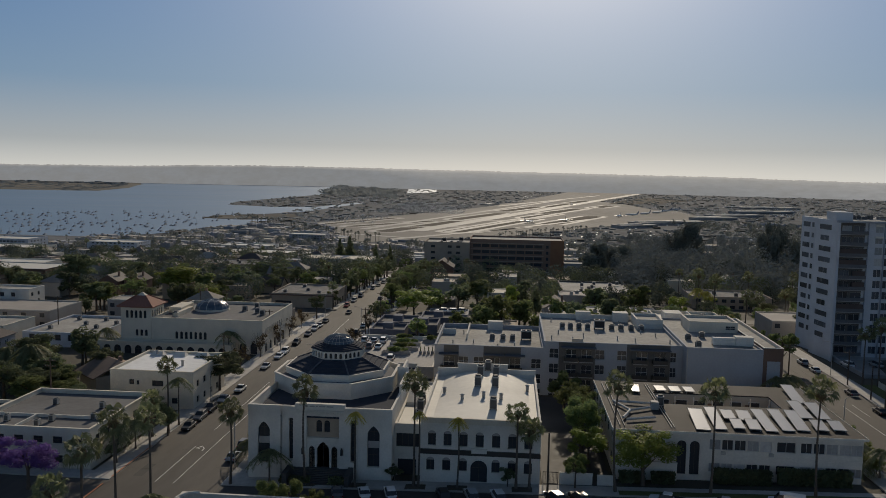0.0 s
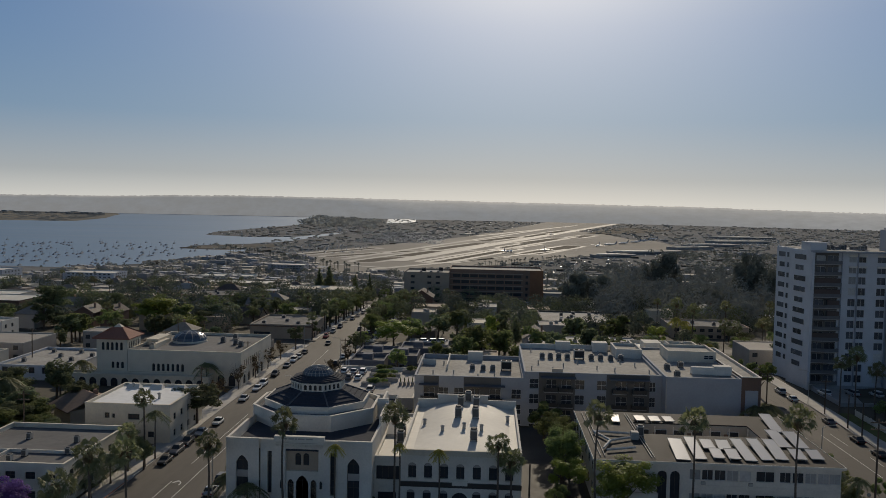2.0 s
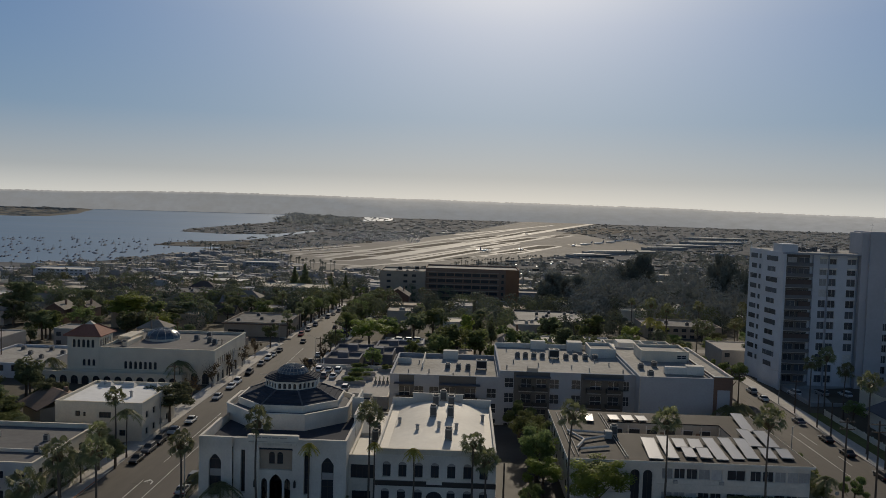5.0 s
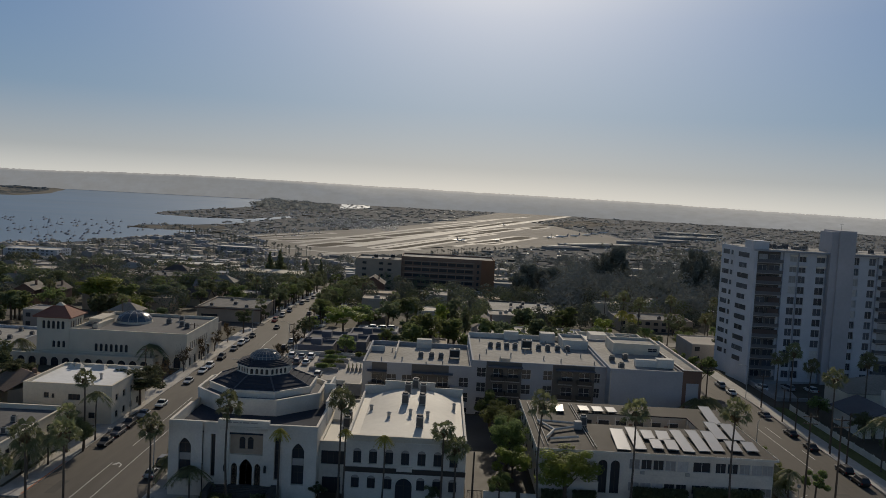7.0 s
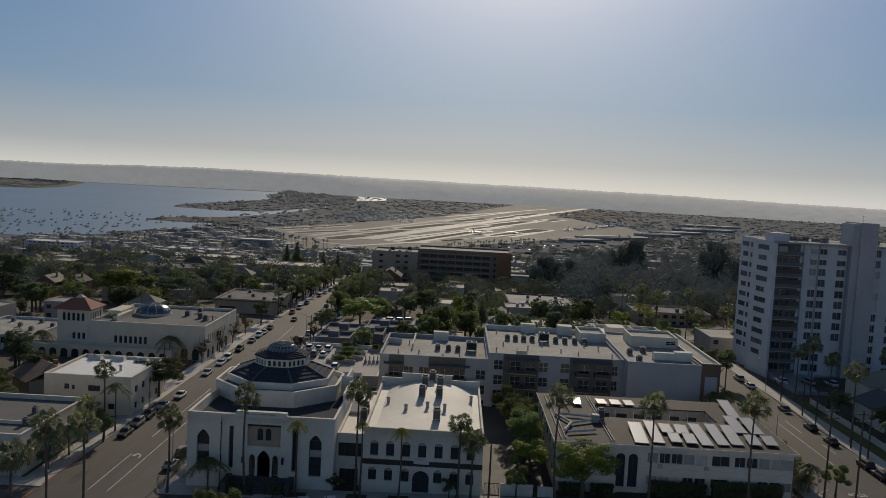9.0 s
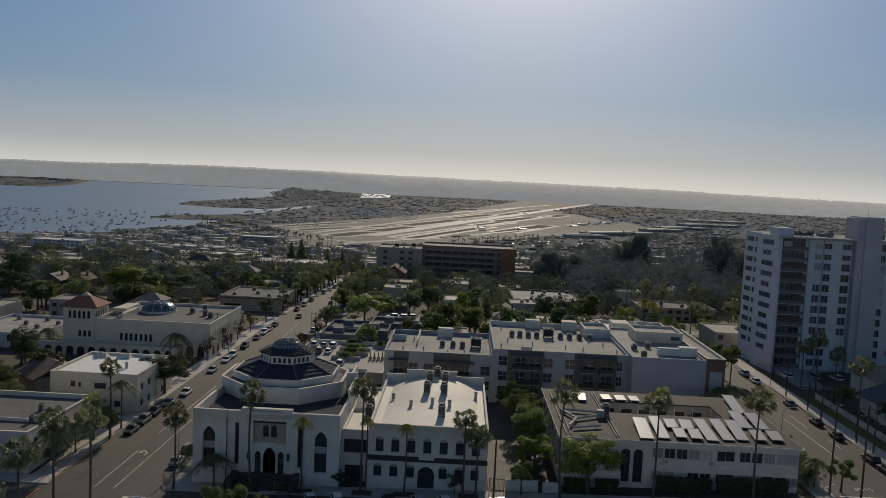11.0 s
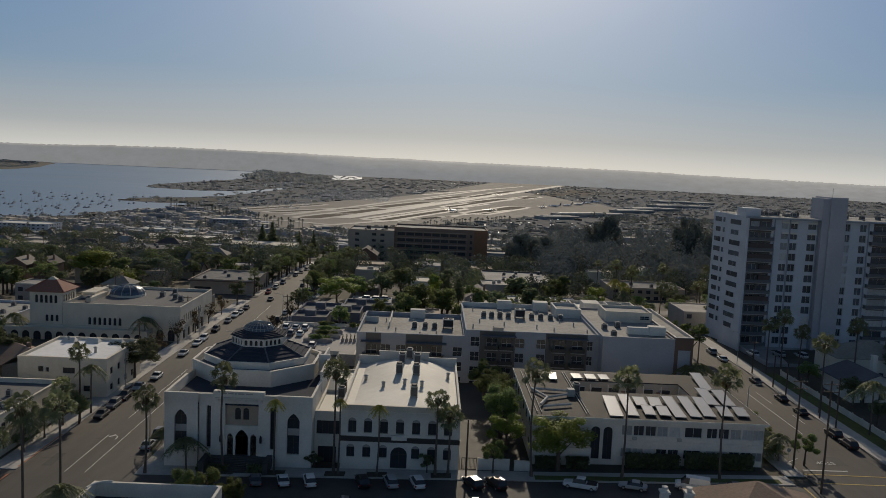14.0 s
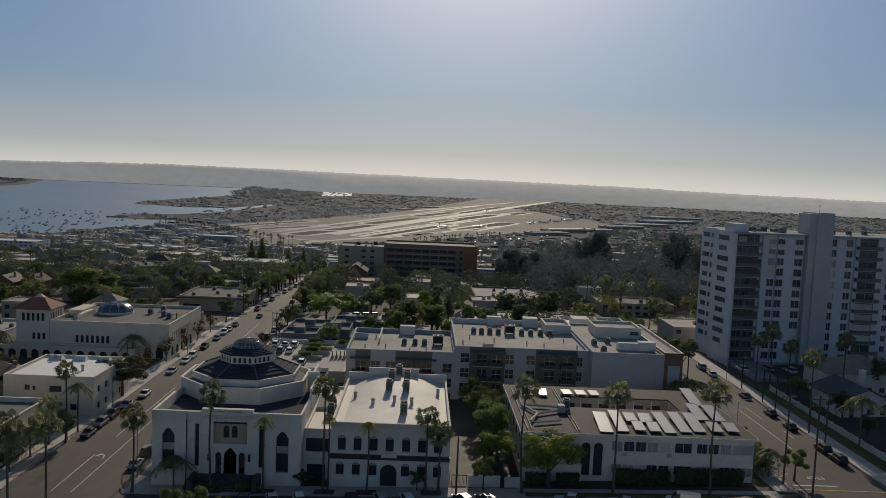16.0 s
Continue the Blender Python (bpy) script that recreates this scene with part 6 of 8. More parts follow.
for x, y, top, w, m, k, lab in (
        (-34.9, 300, 9.4, 17.9, L_, "round", "large round bright green tree beside the street"), (-3.3, 262, 14.2, 11, G, "round", "leafy green tree behind the flats"),
        (-7.4, 250, 12.2, 11, G, "round", "leafy green tree behind the flats"), (-12.3, 330, 9.5, 14, G, "round", "leafy green tree behind the flats"),
        (1.4, 300, 11.8, 7, L_, "round", "bright green tree among houses"), (6.2, 280, 14.7, 8, D, "cone", "dark dense cypress among houses"), (21.3, 250, 14.1, 11, D, "round", "dark dense tree behind the flats"),
        (26.6, 238, 13.4, 7, D, "round", "dark dense tree behind the flats"), (10.9, 300, 11, 7, D, "cone", "dark dense cypress among houses"), (-138, 330, 11.4, 23, L_, "round", "broad bright green tree above roofs"),
        (-116.5, 300, 8.3, 13, L_, "round", "bright green tree above roofs"), (-188, 339, 14.5, 19, D, "round", "broad dark domed tree"), (-154, 290, 9.6, 13, D, "round", "dark dense tree among houses"),
        (-114.4, 340, 8.9, 17, D, "round", "dark dense tree among roofs"), (-118.4, 330, 6.4, 14, D, "round", "dark dense tree among roofs"), (-100.8, 290, 7, 10, D, "open", "dark open tree among houses"),
        (-113, 205, 10.6, 9.5, D, "round", "tall dense dark tree by a pale wall"), (-110.5, 202.5, 8.4, 7.5, D, "round", "dense dark tree by a pale wall"), (-105, 178, 7.1, 11, G, "open", "olive green tree between houses"), (-117.4, 180, 6.4, 9, L_, "open", "yellow green tree between houses"),
        (-126, 176, 8.4, 9, G, "round", "green tree between houses"), (-109, 181, 8.6, 13, D, "round", "broad dark tree between houses"), (-106, 172, 7.4, 11, D, "round", "dark dense tree between houses"), (-97.8, 170.5, 5.6, 9, G, "round", "olive green tree behind the flats"), (-102, 176, 6.6, 9, G, "round", "olive green tree between houses"), (-121, 196, 9.6, 13, D, "round", "broad dark tree between houses"), (-115, 188, 8.2, 11, D, "round", "dark dense tree between houses"), (-101, 164, 5.4, 8, D, "round", "dark dense tree behind the flats"), (-112, 170, 9.5, 10, D, "round", "dark dense tree between houses"), (-104, 166, 7.5, 9, G, "round", "olive green tree between houses"), (-120, 164, 8.5, 10, G, "open", "olive green tree between houses"), (-133, 168, 9, 10, D, "round", "dark dense tree between houses"), (-100, 192, 8, 9, D, "round", "dark dense tree between houses"), (-122, 200, 9, 9, G, "round", "green tree between houses"), (-110, 160, 6.5, 7, L_, "open", "yellow green tree between houses"), (-86, 167, 4.4, 5, D, "round", "dark shrub before a white house"), (-80.5, 167.4, 4.0, 4, D, "round", "dark shrub before a white house"), (-92, 165, 6, 7, D, "round", "dark shrubby tree behind flats"), (-78, 124.5, 8.2, 9.4, PURPLE, "round", "jacaranda tree in purple bloom"), (-85, 126.5, 7.4, 8, PURPLE, "round", "jacaranda tree in purple bloom"),
        (-68.4, 186.2, 9.4, 13.0, D, "round", "broad dark umbrella shaped tree by the pavement"), (-71.8, 140, 2.6, 3.4, D, "round", "dark garden shrub by the pavement"), (-71.6, 146, 2.2, 3.0, D, "round", "dark garden shrub by the pavement"), (-71.8, 161.5, 3.6, 4.4, D, "round", "dark garden shrub by the pavement"), (-74.5, 164.5, 4.4, 5, D, "round", "dark garden shrub by the pavement"), (-66.9, 153.4, 5.6, 5.0, D, "round", "clipped round bush by the pavement"),
        (-27.5, 247.5, 8.2, 6.5, G, "round", "green tree by the car park"), (-16.5, 266, 8, 6, G, "round", "green tree between terraced houses"), (23.5, 135.5, 11.6, 12.4, L_, "round", "clipped bright green ficus before a white wall"), (15.2, 143.0, 8.8, 8.4, L_, "round", "bright green tree by the drive"), (14.6, 151, 11.8, 9.2, G, "round", "green tree by the drive"), (12.4, 137.5, 5.6, 5, G, "open", "grey green shrub by the gate"), (14.2, 168, 10.5, 8.5, G, "round", "dark green tree by the drive"), (13, 178, 10.0, 8, G, "open", "dark green tree by the drive"),
        (15.6, 159, 11.2, 8.0, G, "round", "green tree by the drive"), (12, 133, 7.4, 4.4, G, "open", "small light green tree over a wall"), (74, 222, 13.0, 9.0, G, "open", "grey green tree beside the side street"),
        (69.0, 228, 12, 6.4, G, "open", "grey green tree beside the side street"), (-107.2, 540, 8.7, 12, D, "cone", "tall dark conifer beside the street"), (-115, 545, 6.5, 11, D, "cone", "tall dark conifer beside the street"),
        (-80, 540, 4, 6.5, D, "cone", "tall dark conifer beside the street"), (-91, 548, 3, 6, D, "cone", "tall dark conifer beside the street"), (63.8, 143.5, 6.0, 4.2, G, "round", "small green street tree by kerb"), (68.2, 139.5, 8.8, 5.1, G, "open", "thin street tree by the kerb"),
        (62.6, 158, 7, 4, D, "round", "dark shrub beside the flats"), (62.8, 166, 6.4, 4, G, "open", "shrub beside the flats"), (-18.4, 134, 0.1 + 3.6, 3.6, D, "open", "thin dark small tree before the wall"), (0.8, 132.6, 4.6, 3.2, D, "open", "thin dark small tree before the wall"),
        (-34.8, 115.2, 7.2, 5, G, "round", "green shrub behind the corner roof"), (-30.9, 114.6, 8.6, 5.0, G, "open", "yellow green shrub behind the corner roof"), (-27.4, 115, 6.4, 4.0, G, "round", "yellow green shrub behind the corner roof")):
    tree(x, y, top, w, m, k, 9500 if y < 175 else 5200 if y < 200 or w > 12 else 1800, lab, low=0.2 if m is CANYON else 0.35)
for x, y, top, w in ((178.7, 560, 27, 24), (169.5, 545, 19.5, 20), (191, 566, 17, 22), (140.5, 640, 18, 26), (128, 632, 14, 22), (51.8, 470, 14.5, 17), (59, 482, 12, 17), (46, 460, 10.5, 13), (71, 500, 11, 18), (86, 482, 6, 15), (95, 470, 4.6, 13), (125.3, 440, 10, 15), (136, 430, 6.5, 14), (105, 450, 7.6, 15), (122, 472, 8, 17)):
    tree(x, y, top, w, RIMLEAF, "round", 5200, "tall dark tree rising above the canyon", group="tall canyon trees", low=0.1)
for k, (x, y, top, w) in enumerate(((62, 300, 10, 8.5), (95, 302, 8, 8), (88, 286, 9, 8.5), (104, 291, 9, 9), (76, 276, 8.5, 7.5), (70, 331, 5, 8), (84, 341, 4, 7), (100, 338, 4.2, 8), (112, 318, 6, 9), (66, 270, 8, 6.5), (97, 272, 9, 8), (80, 306, 6, 7), (112, 280, 8.6, 9))):
    TREE_ROW.append((x, y, top, w, (L_, D, G)[k % 3], "round", "leafy garden tree before the canyon"))
for row in TREE_ROW:
    tree(*row[:6], 3200, row[6], group="hill street trees")
# bare winter trees beside the hill street
for x, y, top in ((-69.5, 205, 7.5), (-69.6, 222, 8), (-69.4, 238, 7.6), (-69.5, 252, 7), (-45.6, 262, 7.5), (-45.5, 236, 7), (-69.6, 268, 7)):
    t = thing("bare_tree", x, y, gz(x, y), RND.uniform(0, 360), "bare branching street tree with few leaves", "tree", "bare street trees")
    tb, rr = B(), random.Random(int(y))
    tb.rod((0, 0, -0.1), (0, 0, 2.2), 0.16, 0.12)
    for _ in range(11):
        a, d = rr.uniform(0, 6.28), rr.uniform(1.2, 3.2)
        p1 = Vector((d * 0.4 * math.cos(a), d * 0.4 * math.sin(a), rr.uniform(3.0, 4.6)))
        tb.rod((0, 0, rr.uniform(1.6, 2.2)), p1, 0.07, 0.045, 5)
        for _ in range(5):
            a2 = a + rr.uniform(-0.8, 0.8)
            p2 = Vector((d * math.cos(a2), d * math.sin(a2), rr.uniform(3.8, top - gz(x, y))))
            tb.rod(p1, p2, 0.035, 0.012, 4)
    part("trunk", tb, BARK, t)
    part("crown", crown_of(DRYLEAF, "open", 1, 200), None, t, at=Matrix.Translation((0, 0, 4.8)) @ Matrix.Diagonal((2.8, 2.8, 2.2, 1)))

# neighbourhood trees, thick between the houses
TAKEN = [(-67 - 4, -43.5, 0, 1100), (-20, 70, 180, 232), (-145, -70, 225, 268), (60, 160, 200, 262), (-52, 62, 470, 512), (-470, -360, 640, 870), (-400, -340, 550, 600), (-183, -70, 222, 268), (-46, -13, 200, 300), (-335, -215, 360, 430), (-178, -136, 436, 466), (10, 27, 298, 318), (8, 24, 372, 392), (-100, -66, 308, 345), (-180, -150, 328, 346), (-208, -160, 270, 294), (25, 57, 342, 388), (76, 115, 345, 376), (41, 64, 231, 251), (58, 122, 262, 345), (-262, -186, 670, 710)]


def is_free(x, y, m=2):
    if any(abs(y - (c + 6)) < 6 + m for c in (300, 470, 640, 800)):
        return False
    return not any(a - m < x < b + m and c - m < y < d + m for a, b, c, d in TAKEN)


HOUSES = []


def gable_house(x, y, w, l, h, rz, style, coat=None, cover=None):
    z0 = gz(x, y) - 0.2
    lab = {"gable": "small house with a weathered gable roof", "hip": "small house with a hipped shingle roof", "flat": "plain flat roofed house in pale stucco"}[style]
    t = thing("house", x, y, z0, rz, lab, "house", "neighbourhood houses")
    wm = RND.choice((STUC, STUC, STUC, TAUPE, GREYW, CREAM, BEIGE))
    rm = RND.choice((SHING, SHING, ROOFM))
    wm, rm = coat or wm, cover or rm
    hw, hl, o = w / 2, l / 2, 0.45
    part("wall", B().box(-hw, -hl, -1.5, hw, hl, h), wm, t)
    rise = 0.32 * min(w, l)
    if style == "gable":
        rf = B().ring([[(-hw - o, -hl - o, h - 0.2), (0, -hl - o, h + rise), (hw + o, -hl - o, h - 0.2), (0, -hl - o, h + rise - 0.3)], [(-hw - o, hl + o, h - 0.2), (0, hl + o, h + rise), (hw + o, hl + o, h - 0.2), (0, hl + o, h + rise - 0.3)]], cap0=True)
        for yg in (-hl, hl):
            part("gable", B().face((-hw, yg, h), (hw, yg, h), (0, yg, h + rise - 0.3)), wm, t)
    elif style == "hip":
        k = max(0.2, hl - hw)
        rf = B().ring([[(-hw - o, -hl - o, h - 0.05), (hw + o, -hl - o, h - 0.05), (hw + o, hl + o, h - 0.05), (-hw - o, hl + o, h - 0.05)], [(-hw - o, -hl - o, h + 0.1), (hw + o, -hl - o, h + 0.1), (hw + o, hl + o, h + 0.1), (-hw - o, hl + o, h + 0.1)],
                       [(-0.1, -k, h + rise), (0.1, -k, h + rise), (0.1, k, h + rise), (-0.1, k, h + rise)]], cap0=True)
    else:
        rm = RND.choice((ROOFM, ROOFM, ROOFG, ROOFW))
        rf = B().box(-hw + 0.3, -hl + 0.3, h - 0.5, hw - 0.3, hl - 0.3, h - 0.1 + 0.05)
        pr = B()
        for a in (-hw, hw - 0.3):
            pr.box(a, -hl, h, a + 0.3, hl, h + 0.35)
        for a in (-hl, hl - 0.3):
            pr.box(-hw + 0.3, a, h, hw - 0.3, a + 0.3, h + 0.35)
        part("parapet", pr, wm, t)
    part("roof", rf, rm, t)
    for k in range(int(w // 3.2)):
        for fl in range(max(1, int(h // 3))):
            u = -hw + 1.0 + k * 3.2
            if y < 262:
                add_window(t, pose(0, -hl - 0.06, 0), u, 1.0 + 3 * fl, 1.3, 1.3, False, 1, 0, FRAME, depth=0.0)
            elif k % 2 == 0 and y < 300:
                if "far_window" not in SHARED:
                    SHARED["far_window"] = B().box(0, 0, 0, 1.6, 0.08, 1.4).mesh("window", GLASS)
                part("window", SHARED["far_window"], None, t, at=pose(u, -hl - 0.06, 1.0 + 3 * fl))
    if style != "flat":
        part("chimney", B().box(hw * 0.4, 0, h, hw * 0.4 + 0.7, 0.7, h + rise + 0.8), BRICK, t)
    HOUSES.append((x, y, max(w, l) / 2))
    return t


def fill_houses(x0, x1, y0, y1, nx, ny, flat=0.35, big=1.0):
    for j in range(ny):
        for i in range(nx):
            x = x0 + (x1 - x0) * (i + 0.5) / nx + RND.uniform(-2.5, 2.5)
            y = y0 + (y1 - y0) * (j + 0.5) / ny + RND.uniform(-3, 3)
            w, l = RND.uniform(8, 11.5) * big, RND.uniform(9, 15) * big
            if not is_free(x, y, max(w, l) / 2) or RND.random() < 0.12:
                continue
            st = "flat" if RND.random() < flat else RND.choice(("gable", "hip", "hip"))
            gable_house(x, y, w, l, RND.choice((3.4, 6.2, 6.4, 6.6)), 90 if st == "gable" else RND.choice((0, 90)), st)


fill_houses(-300, -150, 232, 296, 7, 3)
fill_houses(-150, -72, 272, 298, 3, 1, 0.6)
fill_houses(-340, -72, 314, 468, 10, 5, 0.55, 1.1)
fill_houses(-42, 60, 236, 298, 4, 2, 0.8)
fill_houses(-42, 210, 314, 468, 9, 4, 0.75, 1.25)
fill_houses(160, 260, 210, 298, 4, 3, 0.4)
fill_houses(-360, -72, 484, 638, 11, 5, 0.55, 1.15)
fill_houses(62, 110, 484, 560, 2, 2, 0.6, 1.2)
fill_houses(-45, 62, 516, 638, 4, 4, 0.6, 1.2)
fill_houses(-300, -130, 150, 225, 7, 3, 0.4)
for x, y, w, l, h, st in ((-171, 337, 8.5, 11, 6.4, "gable"), (-160.5, 338, 8, 10, 6.8, "gable"), (18.6, 308, 9.5, 14, 4.6, "gable"), (16.5, 382, 9.5, 10, 4.2, "hip"), (-36, 446, 12, 14, 8.5, "gable")):
    gable_house(x, y, w, l, h, 0, st, BROWN if x < -30 else None, SHING if x < -30 else None)
for x, y, w, l, h in ((30, 276, 26, 20, 6.5), (100, 300 - 26, 30, 18, 6), (128, 292, 26, 14, 6),
                      (-165, 262, 30, 20, 6), (-250, 452, 60, 16, 5.5), (-110, 520, 44, 24, 8)):
    gable_house(x, y, w, l, h, 0, "flat")
big_roofs = [o for o in scene.objects if o.name.startswith("house") and o.get("label", "").startswith("plain flat") and o.parent is None]
SMALL = thing("rooftop_unit", 30, 276, gz(30, 276) + 6.2, 0, "small grey rooftop cooling unit", "air conditioner", "house rooftop units")
part("casing", B().box(-0.7, -0.6, 0, 0.7, 0.6, 1.1).box(-0.4, -0.4, 1.1, 0.4, 0.4, 1.25), STEEL, SMALL)
for o in big_roofs[::4]:
    p = o.location
    h = max(c.dimensions.z for c in o.children if c.name.startswith("wall")) - 1.5
    for k in range(2):
        copy_thing(SMALL, pose(p.x + RND.uniform(-3, 3), p.y + RND.uniform(-3, 3), p.z + h - 0.02))


def near_house(x, y, m=1.0):
    return any(abs(x - a) < r * 0.8 + m and abs(y - b) < r * 0.8 + m for a, b, r in HOUSES)


MASS = {}


def fill_trees(x0, x1, y0, y1, count, n=700, mats=(LEAF, LEAF, LEAFD, LEAFD, LEAFD), hs=(5, 13)):
    """Trees between the houses; past the near blocks they join into masses."""
    for _ in range(count):
        for _try in range(6):
            x, y = RND.uniform(x0, x1), RND.uniform(y0, y1)
            if is_free(x, y, 1) and not near_house(x, y):
                h = RND.uniform(*hs)
                m = RND.choice(mats)
                if y > 325:
                    MASS.setdefault(GARDENL if m is LEAF else GARDEND, []).append((x, y, gz(x, y), h * RND.uniform(0.4, 0.62), h))
                else:
                    tree(x, y, gz(x, y) + h, h * RND.uniform(0.75, 1.2), m, RND.choice(("round", "round", "open")), n,
                         {"green_leaves": "mid green tree between houses", "dark_leaves": "dark green tree between houses", "bright_leaves": "bright green tree between houses"}[m.name], group="neighbourhood trees", low=0.25)
                break


fill_trees(-330, -150, 140, 300, 60, 500)
fill_trees(-330, -72, 326, 470, 150, 600)
fill_trees(-330, -72, 265, 326, 30, 900)
fill_trees(-42, 120, 234, 326, 44, 900)
fill_trees(-42, 220, 326, 470, 150, 500)
fill_trees(90, 150, 262, 300, 8)
fill_trees(-360, -72, 470, 640, 110, 350)
fill_trees(-45, 62, 512, 640, 40, 350)
for k in range(26):
    y = 190 + k * 14
    if not any(abs(y - (c + 6)) < 9 for c in (300, 470)):
        if k % 2 and y > 275:
            tree(-69.3, y, gz(0, y) + RND.uniform(6, 9), 7, RND.choice((LEAF, LEAFD)), "open", 700, "street tree beside the hill street", group="street trees")
        if y > 270:
            tree(-45.7, y + 4, gz(0, y) + RND.uniform(6, 9), 7, RND.choice((LEAF, LEAFD)), "round", 700, "street tree beside the hill street", group="street trees")


# the wooded canyon, one mass of crowns
def woods(name, spots, material, label, leaf=1.0, per=70):
    r = random.Random(len(spots))
    b = B()
    for x, y, z, w, h in spots:
        for _ in range(per):
            d = Vector((r.gauss(0, 1), r.gauss(0, 1), r.gauss(0.2, 1))).normalized()
            p = Vector((x, y, z + h * 0.55)) + Vector((d.x * w, d.y * w, d.z * h * 0.5)) * r.uniform(0.75, 1.05)
            nrm = (d + Vector((r.gauss(0, 0.16), r.gauss(0, 0.16), r.gauss(0.1, 0.16)))).normalized()
            u = nrm.orthogonal().normalized()
            u = (Matrix.Rotation(r.uniform(0, 6.28), 3, nrm) @ u) * leaf * r.uniform(0.7, 1.3)
            v = nrm.cross(u) * r.uniform(0.6, 1.0)
            b.face(p - u, p - v, p + u, p + v)
    return tagged(solid(name, b, material, label, "woods"), kind="stuff")


for m, sp in MASS.items():
    woods("neighbourhood_trees", sp, m, "many garden trees between the farther houses", 0.42, 420)
spots = []
for _ in range(430):
    x, y = RND.uniform(58, 300), RND.uniform(385, 640)
    if is_free(x, y, 0) and not near_house(x, y, 0):
        spots.append((x, y, gz(x, y), RND.uniform(4.5, 9.0), RND.uniform(9, 21)))
for _ in range(90):
    x, y = 70 + 190 * math.sqrt(RND.random()), RND.uniform(470, 600)
    if not near_house(x, y, 0):
        spots.append((x, y, gz(x, y), RND.uniform(4.5, 8), RND.uniform(17, 30)))
woods("canyon_woods", spots, CANYON, "dark dense woods filling the canyon", 0.6, 430)
spots = []
for _ in range(900):
    x, y = RND.uniform(-520, 420), RND.uniform(630, 1080)
    if is_free(x, y, 1):
        spots.append((x, y, gz(x, y), RND.uniform(2.5, 5), RND.uniform(5, 11)))
woods("town_trees", spots, HAZELEAF, "dark trees scattered through the lower town", 0.8, 80)
spots = []
for _ in range(380):
    x, y = RND.uniform(105, 470), RND.uniform(600, 1250)
    spots.append((x, y, gz(x, y), RND.uniform(4, 8), RND.uniform(7, 15)))
woods("hillside_woods", spots, CANYON, "dark trees on the slope above the airfield", 0.75, 170)
spots = [(RND.uniform(330, 900), RND.uniform(640, 1700), 0, RND.uniform(4, 8), RND.uniform(6, 12)) for _ in range(500)]
spots = [(x, y, gz(x, y), w, h) for x, y, _, w, h in spots]
woods("slope_woods", spots, HAZELEAF, "dark trees on the far slope", 1.5, 40)


# ---- palms ----
def fan_crown(seed, material, n=40, name="crown", droop=0.0):
    """A burst of fan leaves on stalks, folded along the middle, their tips hanging."""
    r = random.Random(seed)
    b = B()
    for k in range(n):
        az = k * 2.399 + r.uniform(-0.2, 0.2)
        el = math.asin(r.uniform(-0.6, 0.97)) if not droop else radians(r.uniform(-82, -45))
        d = Vector((math.cos(az) * math.cos(el), math.sin(az) * math.cos(el), math.sin(el)))
        s = Vector((-math.sin(az), math.cos(az), 0))
        s = Matrix.Rotation(r.gauss(0, 0.6), 3, d) @ s
        up = d.cross(s) * -1
        pl = r.uniform(0.9, 1.5) if not droop else 0.25
        hub = d * pl - Vector((0, 0, 0.12 * pl * math.cos(el)))
        b.face(d * 0.05 - s * 0.035, d * 0.05 + s * 0.035, hub + s * 0.025, hub - s * 0.025)
        bl = r.uniform(0.8, 1.1) if not droop else r.uniform(1.0, 1.5)
        for j in range(13):
            a = radians(-96 + 16 * j)
            e = (d * math.cos(a) + s * math.sin(a) + up * 0.22 * abs(math.sin(a))).normalized()
            reach = bl * (1 - 0.16 * abs(a)) * r.uniform(0.88, 1.08)
            mid = hub + e * reach * 0.55
            tip = hub + e * reach * 0.93 - Vector((0, 0, r.uniform(0.25, 0.5) if not droop else 0.5))
            side = (s * math.cos(a) - d * math.sin(a)) * 0.062
            b.face(hub, mid - side, tip, mid + side)
    return b.mesh(name, material)


def feather_crown(seed, material, n=22, reach=2.6, low=10):
    r = random.Random(seed)
    b = B()
    for k in range(n):
        az, el = k * 2.399, radians(r.uniform(low, 80))
        h = Vector((math.cos(az), math.sin(az), 0))
        s = Vector((-math.sin(az), math.cos(az), 0))
        pts = []
        for j in range(7):
            t = j / 6
            pts.append(h * reach * t * math.cos(el) * (1 + 0.25 * t) + Vector((0, 0, reach * (t * math.sin(el) - 0.95 * t * t))))
        for j in range(6):
            p, q = pts[j], pts[j + 1]
            b.face(p - s * 0.03, p + s * 0.03, q + s * 0.03, q - s * 0.03)
            for f in (0.25, 0.6, 0.95):
                c = p.lerp(q, f)
                w = 0.75 * (1 - 0.5 * j / 6)
                for sg in (1, -1):
                    tip = c + s * sg * w + (q - p) * 0.8 - Vector((0, 0, 0.28))
                    b.face(c, c + (q - p) * 0.28, tip)
    return b.mesh("crown", material)


FANS = [fan_crown(s, LEAFP) for s in (1, 2, 3)]
SKIRTS = [fan_crown(s, DRYF, 22, "dry_skirt", 1) for s in (5, 6)]
FEATHERS = [feather_crown(s, LEAFP, 30) for s in (1, 2)]
FEATHERY = feather_crown(4, LEAFY, 34, 2.0, -10)
DATES = feather_crown(9, LEAFP, 70, 3.0, -35)


